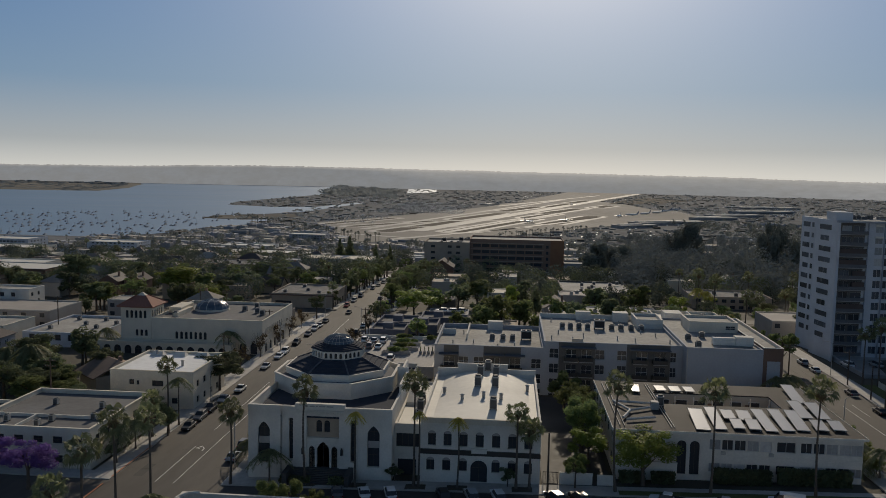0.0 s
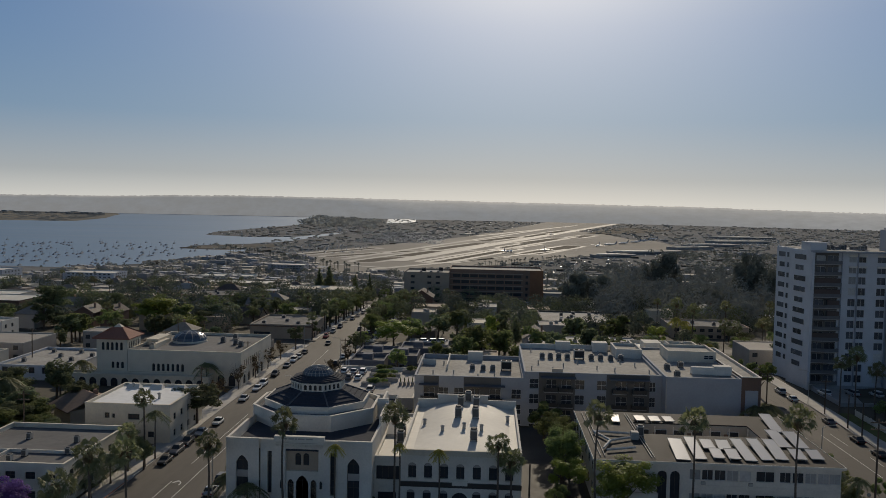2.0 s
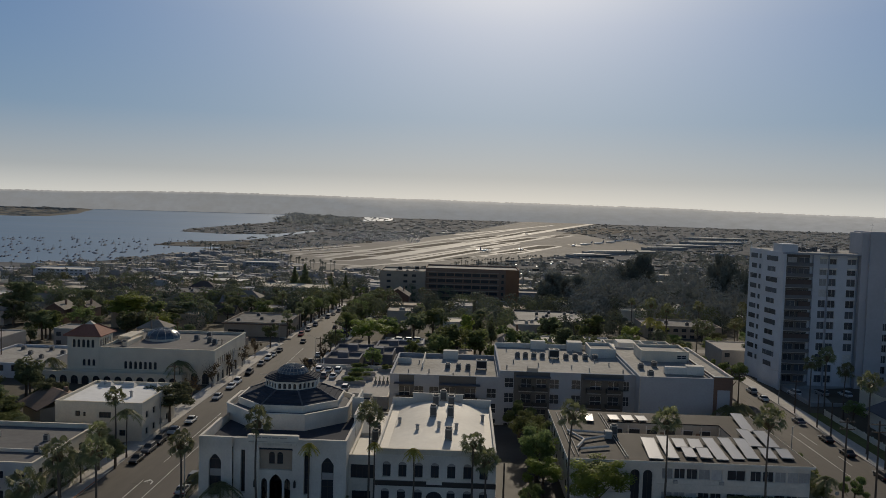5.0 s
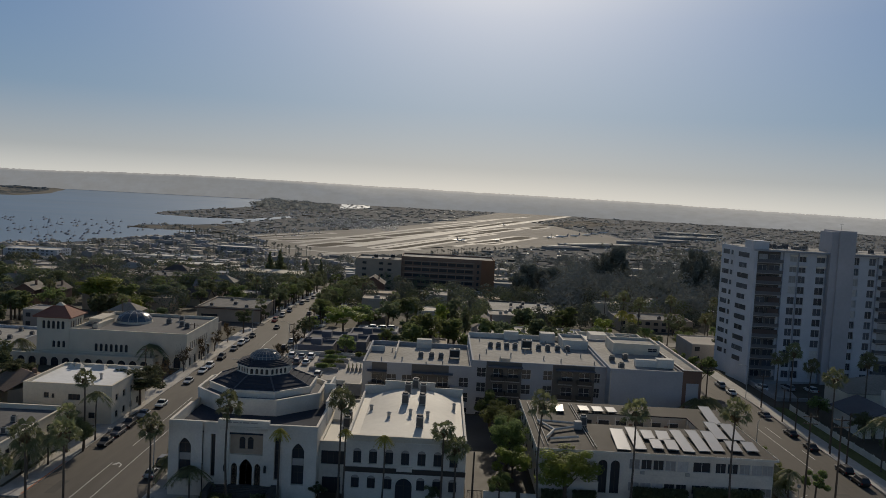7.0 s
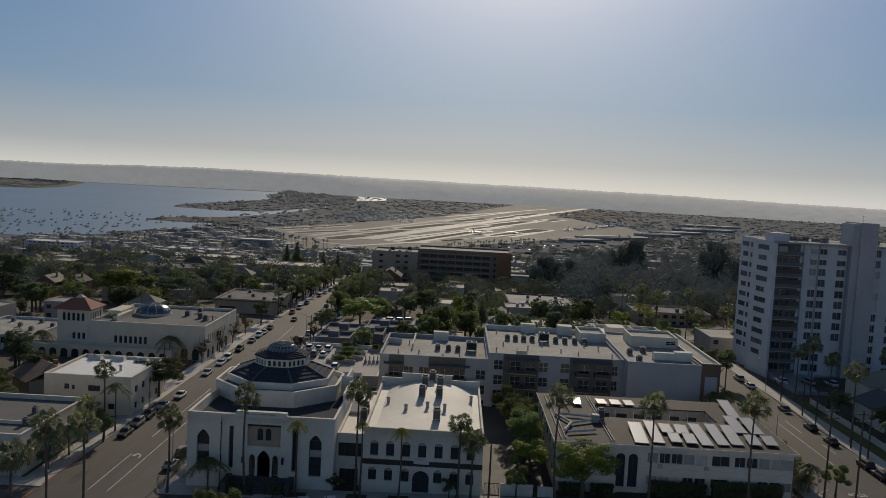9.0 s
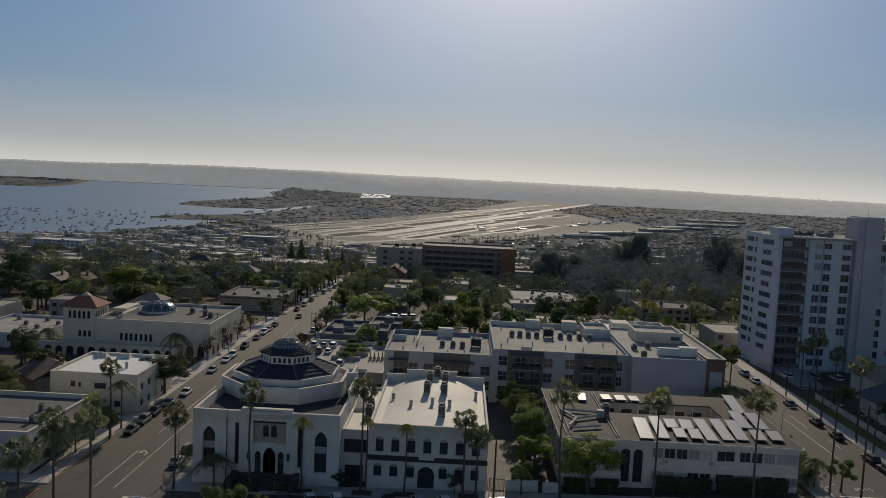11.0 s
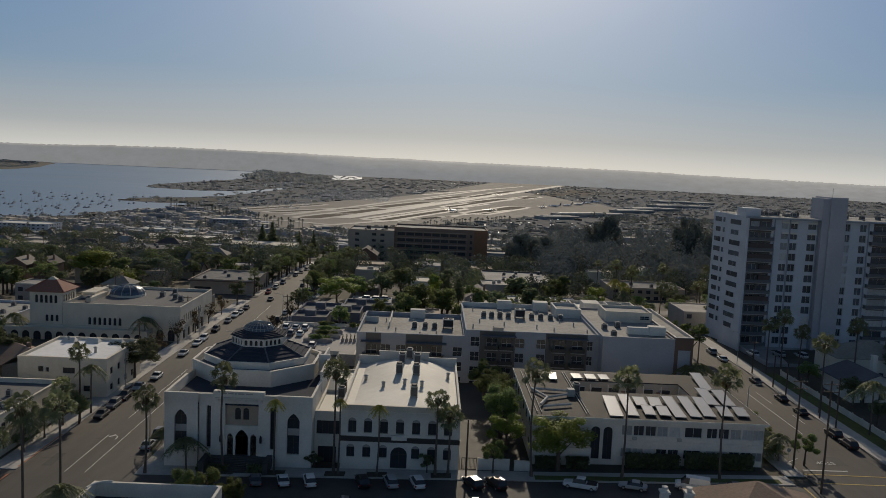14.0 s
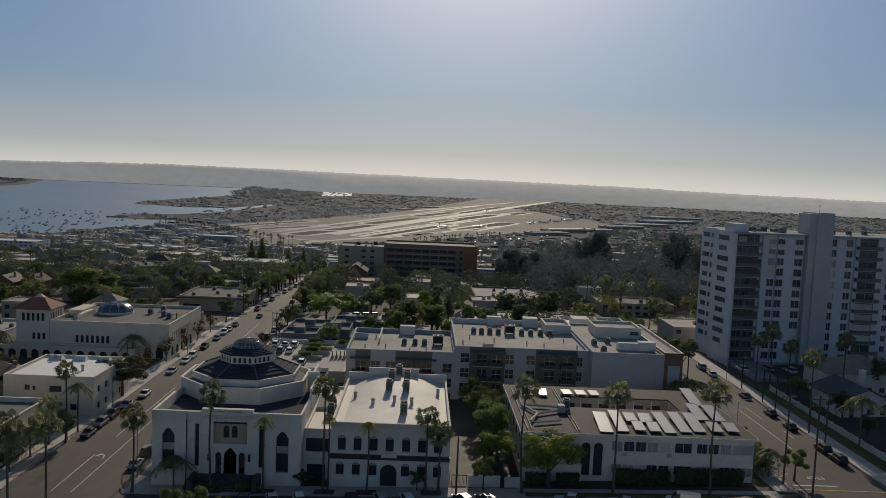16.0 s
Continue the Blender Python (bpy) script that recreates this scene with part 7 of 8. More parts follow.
def palm(x, y, top, kind="fan", lean=0.0, label="", size=1.0, group="fan palms"):
    z0 = gz(x, y) - 0.1
    h = max(2.0, top - z0 - 1.3 * size)
    t = thing("palm_tree", x, y, z0, RND.uniform(0, 360), label or ("tall slender fan palm" if kind == "fan" else "feather palm with arching fronds"), "palm tree", group)
    n = 7
    r0, r1 = (0.21, 0.13) if kind == "fan" else (0.17, 0.12)
    bend = RND.uniform(-0.5, 0.5) * h / 16
    loops = []
    for k in range(n):
        f = k / (n - 1)
        loops.append(circle(lean * h * f + bend * math.sin(f * 3.1), bend * 0.5 * math.sin(f * 2.4), h * f, (r0 + (r1 - r0) * f) * (1.5 if k == 0 else 1), 8))
    part("trunk", B().ring(loops), PALMT, t, smooth=True)
    c = (lean * h + bend * math.sin(3.1), bend * 0.5 * math.sin(2.4))
    m = pose(c[0], c[1], h - 0.1, 0, 0, RND.uniform(0, 360)) @ Matrix.Diagonal((size, size, size, 1))
    if kind == "fan":
        part("crown", RND.choice(FANS), None, t, at=m)
        part("dry_skirt", RND.choice(SKIRTS), None, t, "dry brown hanging fronds", at=m @ Matrix.Diagonal((0.62, 0.62, 0.8, 1)))
    else:
        part("crown", FEATHERY if kind == "yellow" else DATES if kind == "date" else RND.choice(FEATHERS), None, t, at=m)
    return t


for x, y, top, k, s in ((-67.3, 154.6, 15.4, "fan", 0.95), (-67.3, 159.8, 10.9, "feather", 0.85), (-49.6, 97.8, 23.1, "fan", 0.98), (-48.4, 105, 21.1, "fan", 0.98), (-49.6, 90.5, 21.8, "fan", 0.98), (-49.6, 83.5, 19.6, "fan", 0.95), (-69.5, 137.5, 7.0, "feather", 0.9), (-69.4, 152, 9.4, "fan", 0.95), (-69.5, 145, 6.5, "feather", 0.9), (-46, 130.5, 14.8, "fan", 1.05), (-33.4, 132, 18.6, "fan", 1.1), (-24.7, 131, 14.1, "yellow", 0.8), (-14.9, 132, 20.3, "fan", 1.1), (-14.1, 131.6, 14.3, "yellow", 0.6),
                        (-7.6, 131.5, 13.7, "yellow", 0.8), (2.2, 132, 16.0, "fan", 0.95), (4.4, 132.3, 13.0, "fan", 1.1), (18.5, 132, 21.5, "fan", 1.15), (33.8, 132, 21.0, "fan", 1.15), (50.4, 132, 22.0, "fan", 1.2),
                        (-39.7, 132.2, 6.8, "feather", 1.0), (-45.8, 140, 5.6, "feather", 1.0), (-45.7, 150, 6.5, "feather", 0.9), (-79.5, 224, 7.9, "feather", 1.2), (-101, 228, 5, "yellow", 0.9), (-117, 226, 7, "feather", 1.1), (-113.5, 183, 11.6, "date", 1.5), (-124, 190, 9.0, "date", 1.3),
                        (92, 205, 19.6, "fan", 1.1), (88.6, 206, 17.4, "fan", 1.0), (86.5, 172, 20, "fan", 1.2), (90, 158, 15.0, "feather", 1.3), (64.2, 141, 8.6, "feather", 0.8), (94.5, 200, 16.8, "fan", 1.0), (60.5, 182, 11, "feather", 1.4), (60.8, 174, 9, "feather", 1.2), (104, 192, 20.2, "fan", 1.1),
                        (103, 168, 11, "feather", 1.2), (62, 143, 6, "feather", 0.8), (-46.0, 101, 11.4, "feather", 1.2), (64.3, 178, 9.5, "feather", 1.3), (64.2, 187, 10.5, "feather", 1.4), (63.4, 149, 7.5, "feather", 1.0),
                        (74.2, 320, 17.8, "fan", 1.2), (80.8, 320, 15.7, "fan", 1.2), (69.3, 300, 14.2, "yellow", 1.5), (72.0, 298, 13.2, "yellow", 1.3), (70.5, 290, 11.2, "feather", 1.2), (90.7, 300, 12.2, "fan", 1.2), (87.4, 302, 12.8, "fan", 1.1), (73.6, 270, 9.6, "yellow", 1.2), (100.8, 300, 13.5, "fan", 1.2), (98.7, 340, 14.8, "fan", 1.2), (84, 334, 13, "fan", 1.1), (106, 312, 12, "fan", 1.1)):
    palm(x, y, top, k, 0.0, size=s * (0.85 if k == "yellow" else 1.2), label={"date": "broad date palm with dense grey green fronds", "fan": "tall slender fan palm on the pavement", "feather": "feather palm with arching fronds", "yellow": "feather palm with yellowing fronds"}[k])
for _ in range(95):
    x, y = RND.uniform(-330, 200), RND.uniform(255, 640)
    if is_free(x, y, 1) and not near_house(x, y):
        palm(x, y, gz(x, y) + RND.uniform(8, 16), "fan", size=RND.uniform(0.9, 1.3), label="slender fan palm above the roofs")
for y in range(300, 460, 12):
    palm(-46 if y % 24 else -68.6, y, gz(0, y) + RND.uniform(9, 13), "fan", size=1.1, label="slender fan palm beside the hill street")


def far_palms(name, spots, label, size=1.6):
    """Palms too far off to pick apart, joined."""
    b = B()
    for x, y, h in spots:
        z = gz(x, y) - 0.1
        b.rod((x, y, z), (x, y, z + h), 0.35, 0.25, 5)
        for k in range(16):
            a, e = k * 2.4, radians(RND.uniform(-35, 75))
            d = Vector((math.cos(a) * math.cos(e), math.sin(a) * math.cos(e), math.sin(e))) * size * 1.7
            s_ = Vector((-math.sin(a), math.cos(a), 0)) * size * 0.6
            c = Vector((x, y, z + h))
            b.face(c, c + d * 0.6 - s_, c + d + Vector((0, 0, -0.4 * size)), c + d * 0.6 + s_)
    return tagged(solid(name, b, HAZELEAF, label, "palm trees"), kind="stuff")


spots = []
while len(spots) < 70:
    x, y = RND.uniform(-560, 350), RND.uniform(650, 1050)
    if is_free(x, y, 1):
        spots.append((x, y, RND.uniform(7, 14)))
far_palms("town_palms", spots, "far fan palms above the lower town", 1.2)
far_palms("harbour_palms", [(-470 + 290 * k / 59 + RND.uniform(-4, 4), 1440 - 350 * k / 59 + RND.uniform(-6, 6), RND.uniform(9, 13)) for k in range(60)], "row of fan palms along the harbour road", 1.6)
far_palms("airfield_palms", [(-15 + 150 * k / 35 + RND.uniform(-2, 2), 1190 + 220 * k / 35, RND.uniform(8, 12)) for k in range(36)], "row of fan palms beside the airfield", 1.4)


# ---- vehicles ----
def car(colour, kind="sedan", far=False):
    """A parked car, nose to +y, standing on its wheels."""
    words = {"sedan": "saloon car", "suv": "sport utility car", "pickup": "pickup truck", "van": "delivery van"}[kind]
    t = thing("car", 0, 0, 0, 0, f"{colour} {words} at the kerb", "car", "cars in the streets")
    paint_m = CARS[colour]
    w = 0.9 if kind != "van" else 1.0

    def ring_at(y, hw, z0, z1, bev=0.12):
        return [(-hw + bev, y, z0), (hw - bev, y, z0), (hw, y, z0 + bev), (hw, y, z1 - bev), (hw - bev, y, z1), (-hw + bev, y, z1), (-hw, y, z1 - bev), (-hw, y, z0 + bev)]
    L = {"sedan": 2.3, "suv": 2.4, "pickup": 2.8, "van": 2.8}[kind]
    belt = {"sedan": 0.92, "suv": 1.08, "pickup": 1.1, "van": 1.3}[kind]
    top = {"sedan": 1.45, "suv": 1.75, "pickup": 1.85, "van": 2.3}[kind]
    body = B().ring([ring_at(-L, w * 0.82, 0.45, belt - 0.18), ring_at(-L + 0.15, w * 0.95, 0.3, belt - 0.04), ring_at(-L + 1.0, w, 0.25, belt), ring_at(0, w, 0.25, belt), ring_at(L - 1.3, w, 0.25, belt - 0.02),
                     ring_at(L - 0.3, w * 0.95, 0.3, belt - 0.16), ring_at(L, w * 0.8, 0.42, belt - 0.3)], cap0=True)
    part("body", body, paint_m, t, smooth=False)
    c0, c1, r0, r1 = {"sedan": (-L + 0.7, 0.95, -L + 1.25, 0.15), "suv": (-L + 0.15, 0.95, -L + 0.5, 0.2), "pickup": (-0.9, 1.3, -0.75, 0.6), "van": (-L + 0.1, 1.9, -L + 0.2, 1.1)}[kind]
    cab = [[(-w * 0.93, y, belt - 0.05), (w * 0.93, y, belt - 0.05)] for y in (c0, c1)]
    gl = B().ring([[(-w * 0.93, c0, belt - 0.05), (w * 0.93, c0, belt - 0.05), (w * 0.93, c1, belt - 0.05), (-w * 0.93, c1, belt - 0.05)], [(-w * 0.74, r0, top - 0.07), (w * 0.74, r0, top - 0.07), (w * 0.74, r1, top - 0.07), (-w * 0.74, r1, top - 0.07)]])
    part("glasshouse", gl, GLASS, t)
    part("roof_panel", B().ring([[(-w * 0.76, r0 - 0.05, top - 0.09), (w * 0.76, r0 - 0.05, top - 0.09), (w * 0.76, r1 + 0.05, top - 0.09), (-w * 0.76, r1 + 0.05, top - 0.09)], [(-w * 0.66, r0 + 0.08, top), (w * 0.66, r0 + 0.08, top), (w * 0.66, r1 - 0.08, top), (-w * 0.66, r1 - 0.08, top)]], cap0=True), paint_m, t)
    if kind == "van":
        part("side_panel", B().ring([[(-w * 0.96, c0 - 0.02, belt - 0.02), (w * 0.96, c0 - 0.02, belt - 0.02), (w * 0.96, 0.6, belt - 0.02), (-w * 0.96, 0.6, belt - 0.02)], [(-w * 0.8, r0 - 0.02, top - 0.04), (w * 0.8, r0 - 0.02, top - 0.04), (w * 0.8, 0.5, top - 0.04), (-w * 0.8, 0.5, top - 0.04)]]), paint_m, t)
    if kind == "pickup":
        part("load_bed", B().box(-0.72, -L + 0.2, belt, 0.72, -1.05, belt + 0.01).box(-0.9, -L + 0.1, belt, -0.72, -1.0, belt + 0.12).box(0.72, -L + 0.1, belt, 0.9, -1.0, belt + 0.12), DARKM, t)
    for x in (-w + 0.1, w - 0.1):
        for y in (-L + 0.9, L - 0.85):
            wb = B()
            wb.rod((x - 0.12, y, 0.33), (x + 0.12, y, 0.33), 0.33, n=14)
            wh = part("wheel", wb, TYRE, t)
            if not far:
                part("rim", B().rod((x - 0.125, y, 0.33), (x + 0.125, y, 0.33), 0.2, n=10), STEEL, wh)
        if far:
            continue
        part("headlight", B().box(x - 0.16, L - 0.16, belt - 0.42, x + 0.14, L - 0.02, belt - 0.28), LAMPG, t)
        part("tail_light", B().box(x - 0.12, -L - 0.01, belt - 0.4, x + 0.12, -L + 0.1, belt - 0.2), LAMPR, t)
    return t


FLEET = {}


def put_car(x, y, rz, colour="silver", kind="sedan", up=0.0):
    key = (colour, kind, y > 250)
    m = pose(x, y, gz(x, y) + 0.02 + up, 0, 0, rz)
    if key in FLEET:
        return copy_thing(FLEET[key], m)
    c = car(colour, kind, y > 250)
    c.matrix_world = m
    FLEET[key] = c
    return c


# on the hill street
put_car(-63.5, 187, 180, "white", "sedan")
for x, y, c, k in ((-64.5, 158, "black", "sedan"), (-64.6, 164.5, "grey", "suv"), (-64.6, 170.5, "black", "suv"), (-64.4, 178, "silver", "sedan"), (-64.4, 210, "silver", "sedan"), (-64.4, 222.5, "white", "sedan"), (-64.4, 228.8, "white", "suv"), (-64.5, 242, "black", "suv"),
                   (-64.4, 256, "grey", "sedan"), (-64.5, 265.5, "white", "suv"), (-64.4, 272, "silver", "sedan"), (-64.4, 281, "black", "sedan")):
    put_car(x, y, 180, c, k)
for x, y, c, k in ((-49.6, 142.5, "silver", "sedan"), (-49.6, 149, "grey", "suv"), (-49.7, 156, "black", "sedan"), (-49.7, 172, "white", "sedan"), (-49.6, 196, "silver", "suv"), (-49.6, 250, "grey", "sedan"), (-49.5, 262, "black", "suv"), (-49.5, 275, "white", "sedan")):
    put_car(x, y, 0, c, k)
for x, y, c in ((-60.2, 302, "black"), (-55, 345, "grey"), (-60, 420, "black")):
    put_car(x, y, 180 if x < -57 else 0, c, "sedan")
for k in range(9):
    for x in (-64.5, -49.6):
        if RND.random() < 0.75:
            put_car(x, 318 + k * 16 + RND.uniform(-2, 2), 180 if x < -60 else 0, RND.choice(("silver", "white", "black", "grey", "blue", "red")), RND.choice(("sedan", "suv")))
# parked nose to kerb along the cross street
for x, c, k in ((-27, "grey", "sedan"), (-22.5, "white", "sedan"), (-18.2, "white", "suv"), (-9.6, "black", "suv"), (-5.0, "silver", "suv"), (-0.7, "white", "suv"), (8.4, "black", "suv"), (12.2, "black", "suv"), (26, "white", "pickup"), (34.6, "silver", "sedan"), (44.4, "white", "van"), (51, "grey", "sedan")):
    put_car(x, 127.6, 15 if x < 8 else (25 if x < 20 else 72), c, k)
for x, c in ((16, "white"), (8, "white"), (-36, "black"), (22, "silver"), (-12, "grey"), (36, "black")):
    put_car(x, 119.2, 90, c, "sedan")
# beside the side street
for y, c, k in ((196, "grey", "sedan"), (181, "black", "sedan"), (171, "black", "sedan"), (156.5, "black", "suv"), (150.5, "black", "suv"), (219, "white", "sedan"), (228, "silver", "suv")):
    put_car(81.9, y, 0, c, k)
for x, y, c in ((93, 222, "white"), (101, 223, "silver"), (107, 222, "white"), (118, 223, "grey"), (126, 222, "white")):
    put_car(x, y + 4, 8, c, "suv", up=2.6 + 3.4 - gz(x, y + 4) - 0.75 - 2.6)


# ---- parking deck behind the church ----
building("parking_deck", -44, -18.5, 204, 242, -0.5, 3.4, CONC, CONC, "pale concrete parking deck with planted edges", "car park", {"front": [(2 + 5 * k, 0.9, 3.6, 1.8) for k in range(4)]}, parapet=0.9, coping=WHITE, frame_m=FRAMED)
for k, (x, y, c) in enumerate(((-42, 236, "white"), (-39.2, 236, "silver"), (-36.4, 236, "white"), (-42, 228, "black"), (-39.2, 228, "grey"), (-36.6, 228, "white"), (-31, 214, "silver"))):
    put_car(x, y, 0, c, "sedan" if k % 2 else "suv", up=2.5 - gz(x, y))
for x, y, c in ((-24, 293, "white"), (-20.5, 293, "white"), (-17.4, 294, "silver")):
    put_car(x, y, 90, c, "suv", up=2.0 - gz(x, y))


def planter(x, y, z, w):
    t = thing("planter", x, y, z, 0, "long concrete planter filled with green shrubs", "planter", "deck planters")
    part("trough", B().box(-w / 2, -0.7, 0, w / 2, -0.5, 0.9).box(-w / 2, 0.5, 0, w / 2, 0.7, 0.9).box(-w / 2, -0.5, 0, -w / 2 + 0.2, 0.5, 0.9).box(w / 2 - 0.2, -0.5, 0, w / 2, 0.5, 0.9).box(-w / 2 + 0.2, -0.5, 0, w / 2 - 0.2, 0.5, 0.7), CONC, t)
    part("shrubs", crown_of(LEAF, "round", 1, 900), None, t, at=Matrix.Translation((0, 0, 1.4)) @ Matrix.Diagonal((w / 2 - 0.2, 0.9, 0.9, 1)))


for x, y, w in ((-30.5, 221, 8), (-29.5, 227, 9), (-29.5, 233, 9), (-22.4, 238.5, 5), (-31, 239.5, 7)):
    planter(x, y, 2.5, w)
for k in range(5):
    planter(-23.8 + 1.1 * k, 222.5 + 0.15 * k, 2.5, 0.8)


def hedge(x0, x1, y, h, d=1.4, material=None):
    z = gz((x0 + x1) / 2, y)
    t = thing("hedge", (x0 + x1) / 2, y, z, 0, "dark clipped hedge before a white wall", "hedge")
    r, b = random.Random(int(x0 * 7)), B()
    w = (x1 - x0) / 2
    for _ in range(int((x1 - x0) * h * 70)):
        f = r.random()
        p = Vector((r.uniform(-w, w), -d / 2 + r.uniform(-0.1, 0.1), r.uniform(0, h))) if f < 0.45 else Vector((r.uniform(-w, w), r.uniform(-d / 2, d / 2), h + r.uniform(-0.15, 0.15)))
        n = Vector((r.gauss(0, 1), r.gauss(-0.6, 1), r.gauss(0.6, 1))).normalized()
        u = n.orthogonal().normalized() * r.uniform(0.12, 0.25)
        v = n.cross(u) * 0.8
        b.face(p - u, p - v, p + u, p + v)
    part("foliage", b, material or LEAFD, t)
    part("inner_growth", B().box(-w + 0.1, -d / 2 + 0.2, 0, w - 0.1, d / 2 - 0.2, h - 0.25), LEAFD, t)


hedge(35.5, 45, 137.2, 2.2)
hedge(46, 58, 137.2, 2.4)
hedge(19.6, 24, 136.6, 1.7)
hedge(25, 29, 136.6, 1.7)
hedge(-37.8, -32.5, 131.9, 1.1)
hedge(-29.5, -26, 131.9, 1.1)


def garden_wall(x0, x1, y, h, name="garden_wall"):
    t = thing(name, (x0 + x1) / 2, y, gz((x0 + x1) / 2, y) - 0.2, 0, "white stucco garden wall with a coping", "wall")
    w = (x1 - x0) / 2
    part("body", B().box(-w, -0.12, 0, w, 0.12, h), WHITE, t)
    part("coping", B().box(-w - 0.05, -0.18, h, w + 0.05, 0.18, h + 0.12), WHITE, t)
    return t


garden_wall(9.5, 15, 134.6, 2.2)
garden_wall(15.8, 18.6, 134.6, 1.9)
garden_wall(19.2, 29.6, 138.2, 3.2)
gate = thing("metal_gate", 8.0, 134.6, gz(8, 134.6), 0, "dark metal gate between white posts", "gate")
part("gate_frame", B().box(-1.3, -0.05, 0.1, 1.3, 0.05, 0.2).box(-1.3, -0.05, 2.1, 1.3, 0.05, 2.2).box(-1.3, -0.05, 0.2, -1.2, 0.05, 2.1).box(1.2, -0.05, 0.2, 1.3, 0.05, 2.1), DARKM, gate)
for k in range(10):
    part("bar", B().box(-1.08 + k * 0.23, -0.02, 0.2, -1.04 + k * 0.23, 0.02, 2.1), DARKM, gate)
strip("driveway", 6.6, 18.3, 134, 188, 0.06, ASPH_SHADE, "dark asphalt drive between the hall and the courtyard flats", "driveway", thick=0.1)


# ---- poles and lamps ----
def utility_pole(x, y, h=13, arms=2):
    t = thing("utility_pole", x, y, gz(x, y) - 0.1, 0, "tall dark wooden utility pole with crossarms", "utility pole", "utility poles")
    part("post", B().rod((0, 0, 0), (0, 0, h), 0.19, 0.13, 8), WOODP, t)
    for k in range(arms):
        a = part("crossarm", B().box(-1.3, -0.07, h - 0.7 - k * 1.2, 1.3, 0.07, h - 0.56 - k * 1.2), WOODP, t)
        for u in (-1.1, -0.5, 0.5, 1.1):
            part("insulator", B().cyl(u, 0, h - 0.56 - k * 1.2, h - 0.36 - k * 1.2, 0.05, n=6), CONC, a)
    return t


def street_lamp(x, y, rz, h=8.5):
    t = thing("street_lamp", x, y, gz(x, y) + 0.1, rz, "grey street lamp with a curved arm", "street lamp", "street lamps")
    part("post", B().rod((0, 0, 0), (0, 0, h), 0.1, 0.07, 8), STEEL, t)
    part("arm", B().rod((0, 0, h), (0.9, 0, h + 0.45), 0.05).rod((0.9, 0, h + 0.45), (2.2, 0, h + 0.55), 0.05), STEEL, t)
    part("lamp_head", B().ring([[(2.0, -0.13, h + 0.5), (2.7, -0.1, h + 0.5), (2.7, 0.1, h + 0.5), (2.0, 0.13, h + 0.5)], [(2.05, -0.1, h + 0.63), (2.65, -0.07, h + 0.6), (2.65, 0.07, h + 0.6), (2.05, 0.1, h + 0.63)]], cap0=True), STEEL, t)
    return t


for x, y, h, a in ((65.4, 137.6, 16.5, 2), (65.3, 127.0, 19, 2), (64.9, 189.5, 13, 1), (84.6, 161, 11, 0), (84.6, 168, 7.5, 0), (84.7, 185, 8, 0), (84.6, 192, 8, 0), (7.4, 131.6, 10, 0), (-72.2, 200, 11, 1), (-72.4, 240, 11, 1), (-98, 165, 12, 2), (-96, 262 + 6, 13, 2), (84.6, 205, 9, 1), (-140, 240, 13, 2), (-44.4, 280, 12, 1), (-44.4, 250, 11, 1)):
    utility_pole(x, y, h, a)
for x, y, rz in ((-48.0, 138.6, 180), (-66.6, 176, 0), (-48, 200, 180), (-66.6, 232, 0), (-48, 262, 180), (-66.6, 290, 0), (-48, 330, 180), (65.6, 160, 0), (84.4, 215, 180)):
    street_lamp(x, y, rz)


def stop_sign(x, y):
    t = thing("stop_sign", x, y, gz(x, y) + 0.1, 0, "small grey backed road sign on a thin post", "road sign")
    part("post", B().rod((0, 0, 0), (0, 0, 2.8), 0.035), STEEL, t)
    part("plate", B().ring([[(0.38 * math.cos(a + 0.39), -0.04, 2.5 + 0.38 * math.sin(a + 0.39)) for a in [k * math.pi / 4 for k in range(8)]], [(0.38 * math.cos(a + 0.39), -0.06, 2.5 + 0.38 * math.sin(a + 0.39)) for a in [k * math.pi / 4 for k in range(8)]]], cap0=True), STEEL, t)


stop_sign(65.5, 140)

# planted verges between kerb and wall
strip("verge", 19, 60.5, 130.5, 132.3, 0.17, GRASS, "dark planted verge between kerb and pavement", "verge", along="x", thick=0.1)
for x in (-33.4, -24.7, -14.6, -7.6, 3.2):
    strip("planting_bed", x - 1.7, x + 1.7, 130.5, 132.6, 0.18, SOIL, "dark planting bed at the foot of a palm", "planting bed", along="x", thick=0.1)
# lawn, fence and houses beyond the side street
strip("lawn", 88, 91.5, 140, 206, 0.16, GRASS, "narrow dry green lawn behind the pavement", "lawn", thick=0.1)
fence = thing("fence", 91.6, 172, gz(91.6, 172), 0, "long low white wall fence behind the lawn", "fence")
for k in range(16):
    part("panel", B().box(-0.06, -32 + k * 4, 0.1, 0.06, -28.2 + k * 4, 1.5), WHITE, fence)
    part("post", B().box(-0.12, -28.2 + k * 4, 0, 0.12, -28.0 + k * 4, 1.7), WHITE, fence)
for x, y, w, l, h, st in ((114, 204, 22, 12, 5.6, "hip"), (130, 150, 16, 16, 6, "gable"), (134, 178, 14, 18, 6, "hip")):
    gable_house(x, y, w, l, h, 90 if st == "gable" else 0, st)
for x, y, h in ((97, 178, 7), (100, 155, 6), (120, 176, 8), (96, 166, 5), (118, 200, 9), (95, 196, 6)):
    tree(x, y, gz(x, y) + h, h, RND.choice((LEAF, LEAFD)), "round", 1500, "dark garden tree behind the fence")


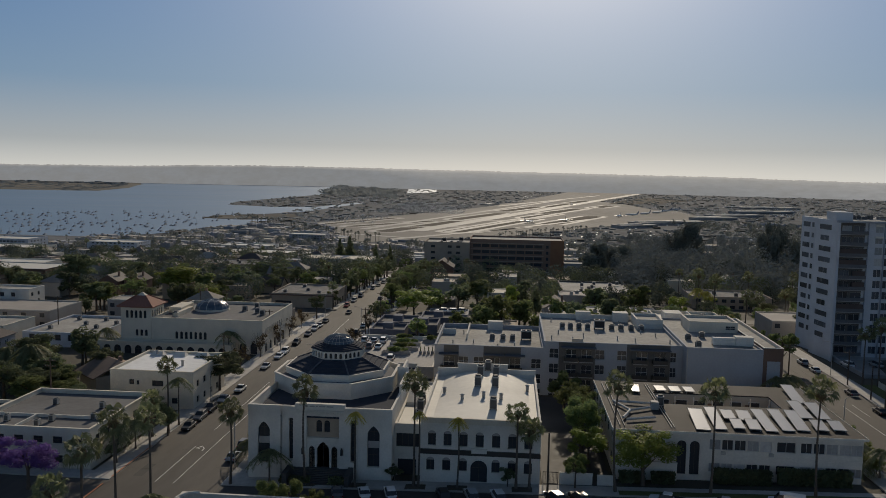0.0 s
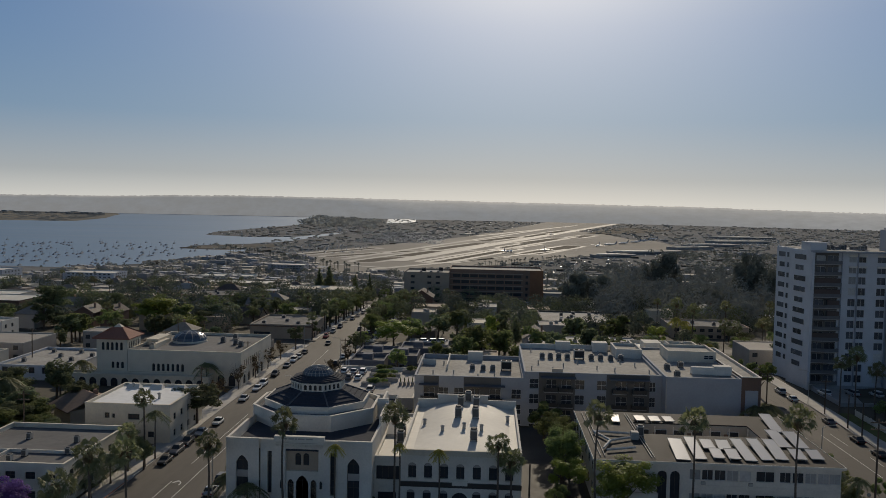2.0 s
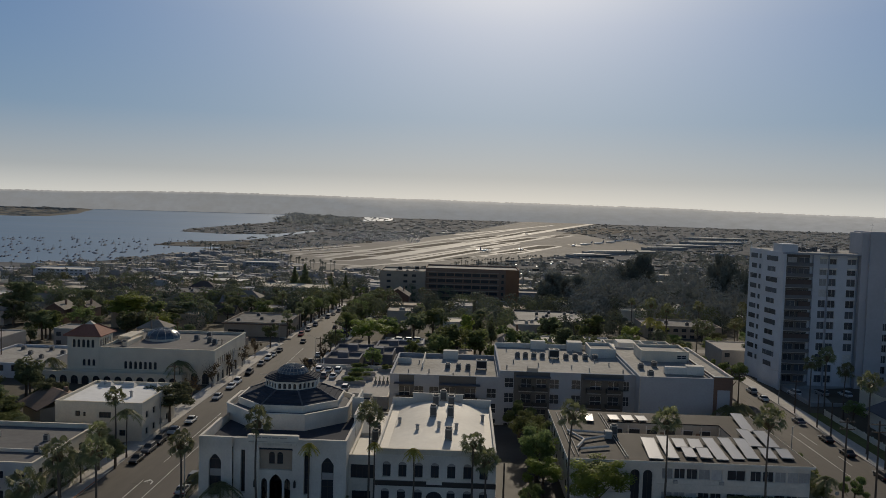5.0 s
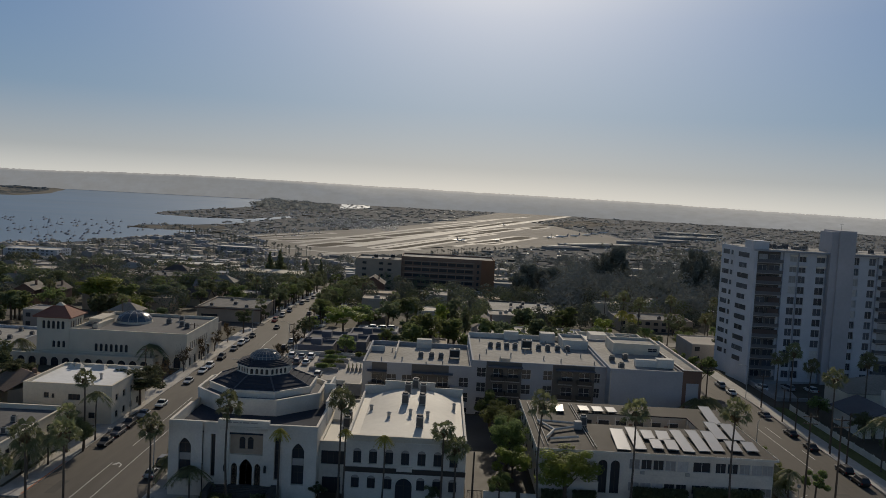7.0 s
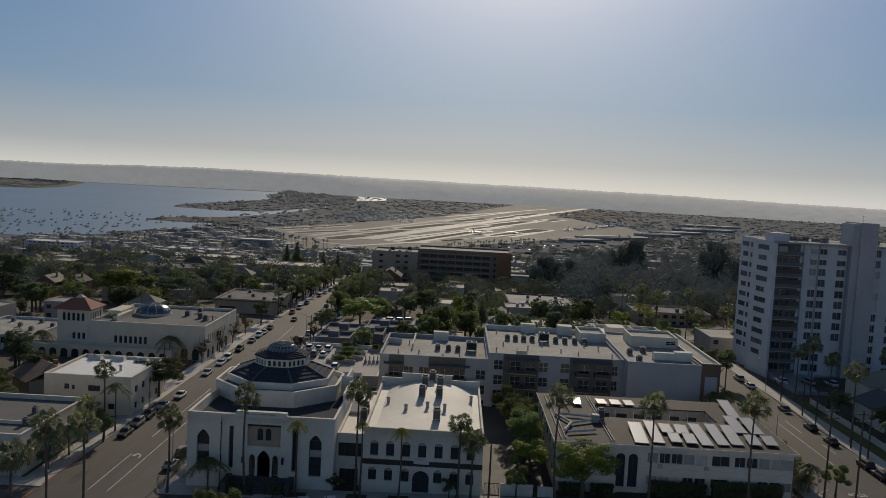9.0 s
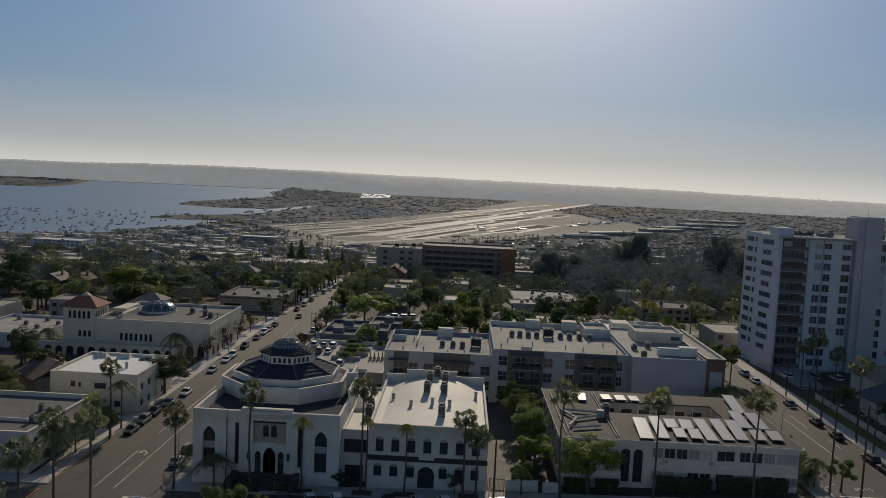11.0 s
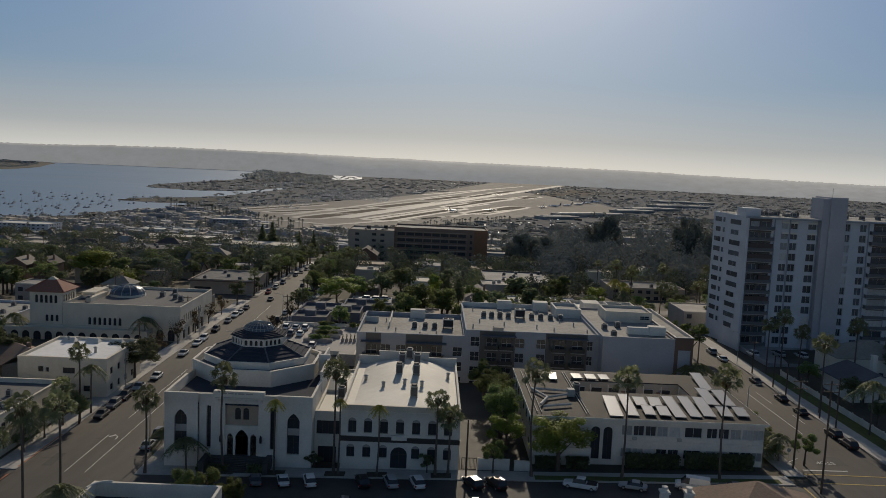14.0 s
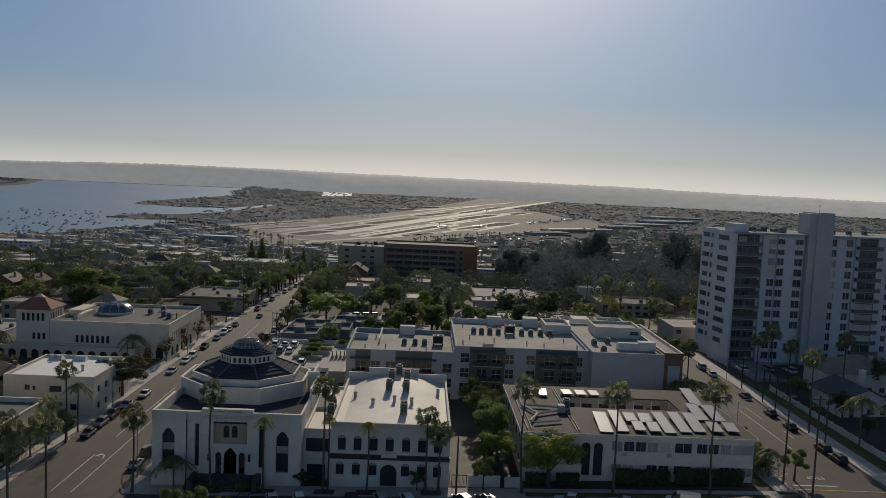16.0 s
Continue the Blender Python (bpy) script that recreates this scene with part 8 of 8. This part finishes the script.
def villa():
    root = thing("villa", 104, 188, 2.4, 0, "white stucco villa with a dark gable roof", "house")
    m = pose(-6, -7, 0)
    ops = [(2.2, 0.4, 1.1, 2.6, True, 0, 1), (6.4, 1.2, 1.6, 1.5, False, 1, 0), (9.4, 1.2, 1.4, 1.5, False, 1, 0)]
    part("wall", wall_mesh(12, 4.6, ops, 0.3, -1.0), WHITE, root, at=m)
    for u, z, w, h, a, mu, ra in ops:
        add_window(root, m, u, z, w, h, a, mu, ra, FRAMED)
    sw = B()
    for x in (-6, 6):
        sw.face((x, -7, -1), (x, 7, -1), (x, 7, 4.6), (x, -7, 4.6))
    sw.face((-6, 7, -1), (6, 7, -1), (6, 7, 4.6), (-6, 7, 4.6))
    part("side_wall", sw, WHITE, root)
    for y in (-7, 7):
        part("gable", B().face((-6, y, 4.6), (6, y, 4.6), (0, y, 7.0)), WHITE, root)
    for s_ in (-1, 1):
        a, c = (s_ * 6.7, 4.35), (0, 7.05)
        part("roof", B().ring([[(a[0], -7.6, a[1]), (c[0], -7.6, c[1]), (c[0], -7.6, c[1] + 0.2), (a[0], -7.6, a[1] + 0.2)], [(a[0], 7.6, a[1]), (c[0], 7.6, c[1]), (c[0], 7.6, c[1] + 0.2), (a[0], 7.6, a[1] + 0.2)]], cap0=True), SLATE, root)
    part("chimney", B().box(3.4, 2, 4, 4.5, 3.2, 9.4).box(3.3, 1.9, 9.4, 4.6, 3.3, 9.6), WHITE, root)


villa()


# ---- the lower town ----
def town_block(x, y, w, l, h, far=False):
    z0 = gz(x, y) - 0.6
    t = thing("town_building", x, y, z0, RND.choice((0, 0, 0, 8, -6)), RND.choice(("plain low town building with a flat roof", "pale flat roofed town building", "grey flat roofed warehouse")), "building", "lower town buildings")
    wm = RND.choice((STUC, STUC, WHITE, BEIGE, GREYW, CREAM, PALE))
    part("wall", B().box(-w / 2, -l / 2, 0, w / 2, l / 2, h), wm, t)
    part("roof", B().box(-w / 2 + 0.3, -l / 2 + 0.3, h, w / 2 - 0.3, l / 2 - 0.3, h + 0.15), RND.choice((ROOFM, ROOFM, ROOFG, ROOFW)), t)
    part("parapet", B().ring([[(sx * (w / 2 - o), sy * (l / 2 - o), z) for sx, sy in ((-1, -1), (1, -1), (1, 1), (-1, 1))] for o, z in ((0.0, h), (0.0, h + 0.5), (0.3, h + 0.5), (0.3, h + 0.1))], cap1=False), wm, t)
    for f in range(int(h // 3.2)):
        part("window_band", B().box(-w / 2 + 1, -l / 2 - 0.06, 1.2 + 3.2 * f, w / 2 - 1, -l / 2, 2.6 + 3.2 * f), GLASS, t)
    return t


def far_blocks(name, spots, material, label):
    """Buildings too far off to pick apart, joined."""
    b = B()
    for x, y, w, l, h in spots:
        z = gz(x, y) - 0.6
        b.box(x - w / 2, y - l / 2, z, x + w / 2, y + l / 2, z + h)
        b.box(x - w / 2 - 0.1, y - l / 2 - 0.1, z + h, x + w / 2 + 0.1, y - l / 2 + 0.3, z + h + 0.5)
        b.box(x - w / 3, y, z + h, x - w / 3 + 3, y + 3, z + h + 1.4)
    tagged(solid(name, b, material, label, "buildings"), kind="stuff")


count, far = 0, {0: [], 1: [], 2: []}
for _ in range(760):
    x, y = RND.uniform(-560, 330), 648 + 400 * RND.random()
    if x > 105 and _ % 4:
        continue
    if is_free(x, y, 10) and x > -560 + (1050 - y) * 0.05:
        w, l, h = RND.uniform(9, 26), RND.uniform(9, 20), RND.choice((3.5, 4, 4, 5, 6.5, 8))
        if y < 850 and count < 110:
            town_block(x, y, w, l, h)
            count += 1
        else:
            far[_ % 3].append((x, y, w, l, h))
for _ in range(140):
    x, y = RND.uniform(-480, -220), RND.uniform(1060, 1400)
    if x < -215 - (y - 1100) * 0.35 and x > -520 + (y - 1060) * 0.25:
        far[_ % 3].append((x, y, RND.uniform(10, 26), RND.uniform(10, 24), RND.choice((3, 4, 5, 6))))
for _ in range(80):
    x, y = RND.uniform(240, 1000), RND.uniform(900, 1750)
    if x > 140 + (y - 900) * 0.4:
        far[_ % 3].append((x, y, RND.uniform(14, 50), RND.uniform(12, 30), RND.choice((4, 5, 6, 8))))
for k, (m, lab) in enumerate(((GREYW, "many small grey walled buildings of the lower town"), (CONC, "many small grey buildings of the lower town"), (BEIGE, "many small tan buildings of the lower town"))):
    far_blocks("lower_town", far[k], m, lab)
# large pale buildings by the waterfront
for x0, x1, y, h, m, lab in ((-450, -409, 655, 13, PALE, "tall white waterfront office building"), (-425, -372, 780, 12, PALE, "long low pale blue waterfront warehouse"), (-640, -560, 790, 7, BEIGE, "tan office building by the waterfront"),
                             (-330, -270, 900, 7, WHITE, "pale low warehouse by the waterfront"), (-300, -250, 1080, 10, GREYW, "grey harbour office building by the road"), (-390, -345, 560, 7, CREAM, "pale flat roofed hall above the waterfront"), (-262, -186, 676, 7, TAUPE, "long low block with a broad flat roof")):
    z0 = gz(0, y) - 1
    building("waterfront_building", x0, x1, y, y + 30, z0, z0 + 1 + h, m, ROOFW, lab, "building", {"front": rows_of(spaced(3, x1 - x0 - 4, 10), (2, 5, 8, 11)[:int(h // 3)], 2.6, 1.4), "right": rows_of(spaced(2, 26, 5), (2, 5, 8, 11)[:int(h // 3)], 2, 1.4)}, parapet=0.8)
# terminal and hangars beside the airfield
for x, y, w, l, h, rz in ((330, 1690, 190, 36, 9, 33), (470, 1900, 120, 34, 10, 33), (560, 2060, 160, 40, 9, 30), (700, 2300, 190, 50, 10, 25), (240, 1560, 90, 30, 8, 33), (820, 2650, 200, 60, 8, 15), (-60, 2480, 60, 30, 4, 60), (20, 2760, 70, 30, 4, 60)):
    t = thing("terminal_building", x, y, -45.5, rz, "long low white roofed airport building", "airport building", "airport buildings")
    h *= 0.6
    part("wall", B().box(-w / 2, -l / 2, 0, w / 2, l / 2, h), CONC, t)
    part("roof", B().box(-w / 2 - 1, -l / 2 - 1, h, w / 2 + 1, l / 2 + 1, h + 0.8), ROOFG, t)
    part("roof_monitor", B().box(-w / 2 + 6, -l / 6, h + 0.8, w / 6, l / 6, h + 2.4), ROOFW, t)
    part("window_band", B().box(-w / 2 + 3, -l / 2 - 0.1, 2.0, w / 2 - 3, -l / 2, 2.9), GLASSL, t)


def airliner(x, y, rz, s=1.0):
    t = thing("airliner", x, y, -44.9, rz, "white parked jet airliner", "aeroplane", "airliners")
    t.scale = (s, s, s)
    loops = [[(px, r * math.cos(a), 3.4 + zc + r * math.sin(a)) for a in [k * math.pi / 6 for k in range(12)]] for px, r, zc in ((-18, 0.3, 1.0), (-14, 1.2, 0.5), (-8, 1.9, 0), (10, 1.9, 0), (15, 1.5, -0.1), (18, 0.3, -0.4))]
    part("fuselage", B().ring(loops, cap0=True), CARS["white"], t, smooth=True)
    for sg in (1, -1):
        part("wing", B().ring([[(4, sg * 1.5, 2.7), (-2.5, sg * 1.5, 2.7), (-2.5, sg * 1.5, 3.1), (4, sg * 1.5, 3.1)], [(-4, sg * 17, 3.9), (-6, sg * 17, 3.9), (-6, sg * 17, 4.1), (-4, sg * 17, 4.1)]], cap0=True), CARS["white"], t)
        part("engine", B().rod((3.5, sg * 5.6, 1.7), (-0.3, sg * 5.6, 1.8), 1.0, 0.8, 10), STEEL, t)
        part("tailplane", B().ring([[(-13.5, sg * 0.8, 4.4), (-16.8, sg * 0.8, 4.4), (-16.8, sg * 0.8, 4.6), (-13.5, sg * 0.8, 4.6)], [(-16.5, sg * 6, 4.9), (-18, sg * 6, 4.9), (-18, sg * 6, 5), (-16.5, sg * 6, 5)]], cap0=True), CARS["white"], t)
        part("landing_gear", B().rod((-1, sg * 2.6, 0), (-1, sg * 2.6, 2.6), 0.5, 0.3), DARKM, t)
    part("nose_gear", B().rod((13, 0, 0), (13, 0, 2.2), 0.4, 0.2), DARKM, t)
    part("fin", B().ring([[(-12.5, -0.2, 5.0), (-17, -0.2, 5.0), (-17, 0.2, 5.0), (-12.5, 0.2, 5.0)], [(-16.5, -0.1, 11), (-18.8, -0.1, 11), (-18.8, 0.1, 11), (-16.5, 0.1, 11)]], cap0=True), CARS["blue"], t)
    return t


PLANE = airliner(300, 2000, 200)
for x, y, rz in ((345, 2080, 215), (390, 2160, 210), (260, 1930, 250), (430, 2260, 200), (120, 1700, 80), (480, 2380, 210), (40, 1620, 60), (200, 2600, 80)):
    copy_thing(PLANE, pose(x, y, -44.9, 0, 0, rz))


# rows of parked cars in the airport lots, too many and small to pick apart
def lot(name, x0, x1, y0, y1, count, label, material):
    b, r = B(), random.Random(count)
    for _ in range(count):
        x, y = r.uniform(x0, x1), y0 + round(r.uniform(0, 1) * 14) / 14 * (y1 - y0)
        b.box(x - 1, y - 2.2, -45.3, x + 1, y + 2.2, -44.4)
        b.box(x - 0.85, y - 1.3, -44.4, x + 0.85, y + 1.0, -43.8)
    tagged(solid(name, b, material, label, "cars"), kind="stuff")


lot("parked_cars", -330, -110, 1900, 2500, 800, "rows of bright parked cars in the airport lot", CARS["silver"])
lot("parked_cars", -330, -110, 1900, 2560, 600, "rows of white parked cars in the airport lot", CARS["white"])
lot("parked_cars", -420, -250, 1480, 1750, 160, "rows of parked cars by the harbour", CARS["silver"])
lot("parked_cars", 420, 900, 2100, 2700, 300, "rows of parked cars beyond the terminal", CARS["white"])
lot("parked_cars", -600, -350, 2300, 3000, 250, "rows of parked cars on the harbour spit", CARS["white"])
# scattered roofs and trees on the flat land beyond the bay
AIRFIELD = [(-357, 1473), (-238, 1116), (-105, 1146), (0, 1263), (172, 1552), (301, 1687), (472, 1919), (426, 2222), (396, 2756), (334, 3046), (724, 4425), (319, 4462), (112, 3307), (-67, 2331), (-249, 1758)]
BAY = [(-656, 988), (-554, 1086), (-486, 1260), (-457, 1386), (-456, 1543), (-594, 1526), (-610, 1624), (-522, 1735), (-439, 2378), (-509, 2099), (-614, 2043), (-756, 2115), (-798, 2304), (-773, 2701), (-746, 3077), (-755, 3534), (-823, 4399), (-3600, 4000), (-3600, 1000)]


def inside(x, y, poly):
    c = False
    for (xa, ya), (xb, yb) in zip(poly, poly[1:] + poly[:1]):
        if (ya > y) != (yb > y) and x < xa + (y - ya) * (xb - xa) / (yb - ya):
            c = not c
    return c


def plain_spots(count):
    out = []
    while len(out) < count:
        y = 1120 + 3300 * RND.random() ** 1.4
        x = RND.uniform(-790, 0.72 * y)
        if not inside(x, y, AIRFIELD) and not inside(x, y, BAY) and not inside(x, y, [(200, 1850), (490, 1940), (490, 2330), (300, 2560)]):
            out.append((x, y))
    return out


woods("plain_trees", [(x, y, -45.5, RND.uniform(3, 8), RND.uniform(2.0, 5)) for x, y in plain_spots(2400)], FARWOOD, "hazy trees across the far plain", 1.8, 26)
for m, lab, cnt in ((FARROOF, "countless grey roofs of the far town", 800), (FIELD, "countless tan buildings of the far town", 350), (ROOFG, "countless pale roofs of the far town", 160)):
    b = B()
    for x, y in plain_spots(cnt):
        w, l = RND.uniform(7, 22), RND.uniform(7, 18)
        b.box(x - w / 2, y - l / 2, -45.6, x + w / 2, y + l / 2, -45.5 + RND.uniform(1.2, 3.0))
    tagged(solid("far_roofs", b, m, lab, "buildings"), kind="stuff")
b = B()
for x, y in plain_spots(1400):
    b.box(x - 1.2, y - 2.3, -45.5, x + 1.2, y + 2.3, -44.0)
tagged(solid("far_cars", b, CARS["white"], "scattered bright parked cars of the far town", "cars"), kind="stuff")
spots = [(-760 + 350 * v - 130 * u + RND.uniform(-30, 30), 3150 + 1000 * u - 350 * v, -45.5, RND.uniform(15, 40), RND.uniform(12, 24)) for u, v in [(RND.random(), RND.random()) for _ in range(110)]]
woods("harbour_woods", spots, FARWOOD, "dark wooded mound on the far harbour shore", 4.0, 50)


# ---- boats ----
def sailboat():
    t = thing("sailboat", -700, 1150, -45.2, 20, "small moored sailing boat with bare mast", "boat", "moored boats")
    hull = [[(x * s, y, z) for x, y, z in ((-1.3, -5, 1.2), (-1.5, 0, 1.2), (-0.9, 4, 1.3), (0, 5.8, 1.4), (0.9, 4, 1.3), (1.5, 0, 1.2), (1.3, -5, 1.2))] for s in (0.6, 1.0)]
    hull[0] = [(x, y * 0.9, -0.4) for x, y, z in hull[0]]
    part("hull", B().ring(hull, cap0=True), GREYW, t)
    part("cabin", B().ring([[(-0.9, -2.5, 1.2), (0.9, -2.5, 1.2), (0.6, 2.4, 1.25), (-0.6, 2.4, 1.25)], [(-0.7, -2.2, 1.9), (0.7, -2.2, 1.9), (0.4, 1.8, 1.8), (-0.4, 1.8, 1.8)]]), WHITE, t)
    part("mast", B().rod((0, 0.8, 1.2), (0, 0.8, 11), 0.12, 0.08), STEEL, t)
    part("boom", B().rod((0, 0.8, 2.6), (0, -3.6, 2.6), 0.28), DARKM, t)
    return t


BOAT = sailboat()
for _ in range(34):
    y = RND.uniform(1080, 1520)
    x = RND.uniform(-1000, -560 + (y - 1080) * 0.25)
    if x < -575 + (y - 1078) * 0.38 and y > 1050 + (-600 - x) * 0.25:
        copy_thing(BOAT, pose(x, y, -45.2, 0, 0, RND.uniform(-20, 60)) @ Matrix.Diagonal((1.0, 1.0, RND.uniform(0.6, 0.9), 1)))
for _ in range(6):
    copy_thing(BOAT, pose(RND.uniform(-740, -560), RND.uniform(2060, 2250), -45.2, 0, 0, RND.uniform(0, 360)))

b = B()
for _ in range(230):
    y = RND.uniform(1080, 1700)
    x = RND.uniform(-1050, -520)
    if inside(x, y, BAY):
        b.ring([[(x - 1.2, y - 3.5, -45.3), (x + 1.2, y - 3.5, -45.3), (x + 0.9, y + 3.5, -45.3), (x - 0.9, y + 3.5, -45.3)], [(x - 1.5, y - 4, -44), (x + 1.5, y - 4, -44), (x + 0.4, y + 4.6, -43.8), (x - 0.4, y + 4.6, -43.8)]])
        b.box(x - 0.8, y - 2, -44, x + 0.8, y + 1.5, -43.0)
        b.rod((x, y, -43), (x, y, -37.5), 0.1, n=4)
tagged(solid("far_boats", b, APTW, "many small moored boats on the bay", "boats"), kind="stuff")
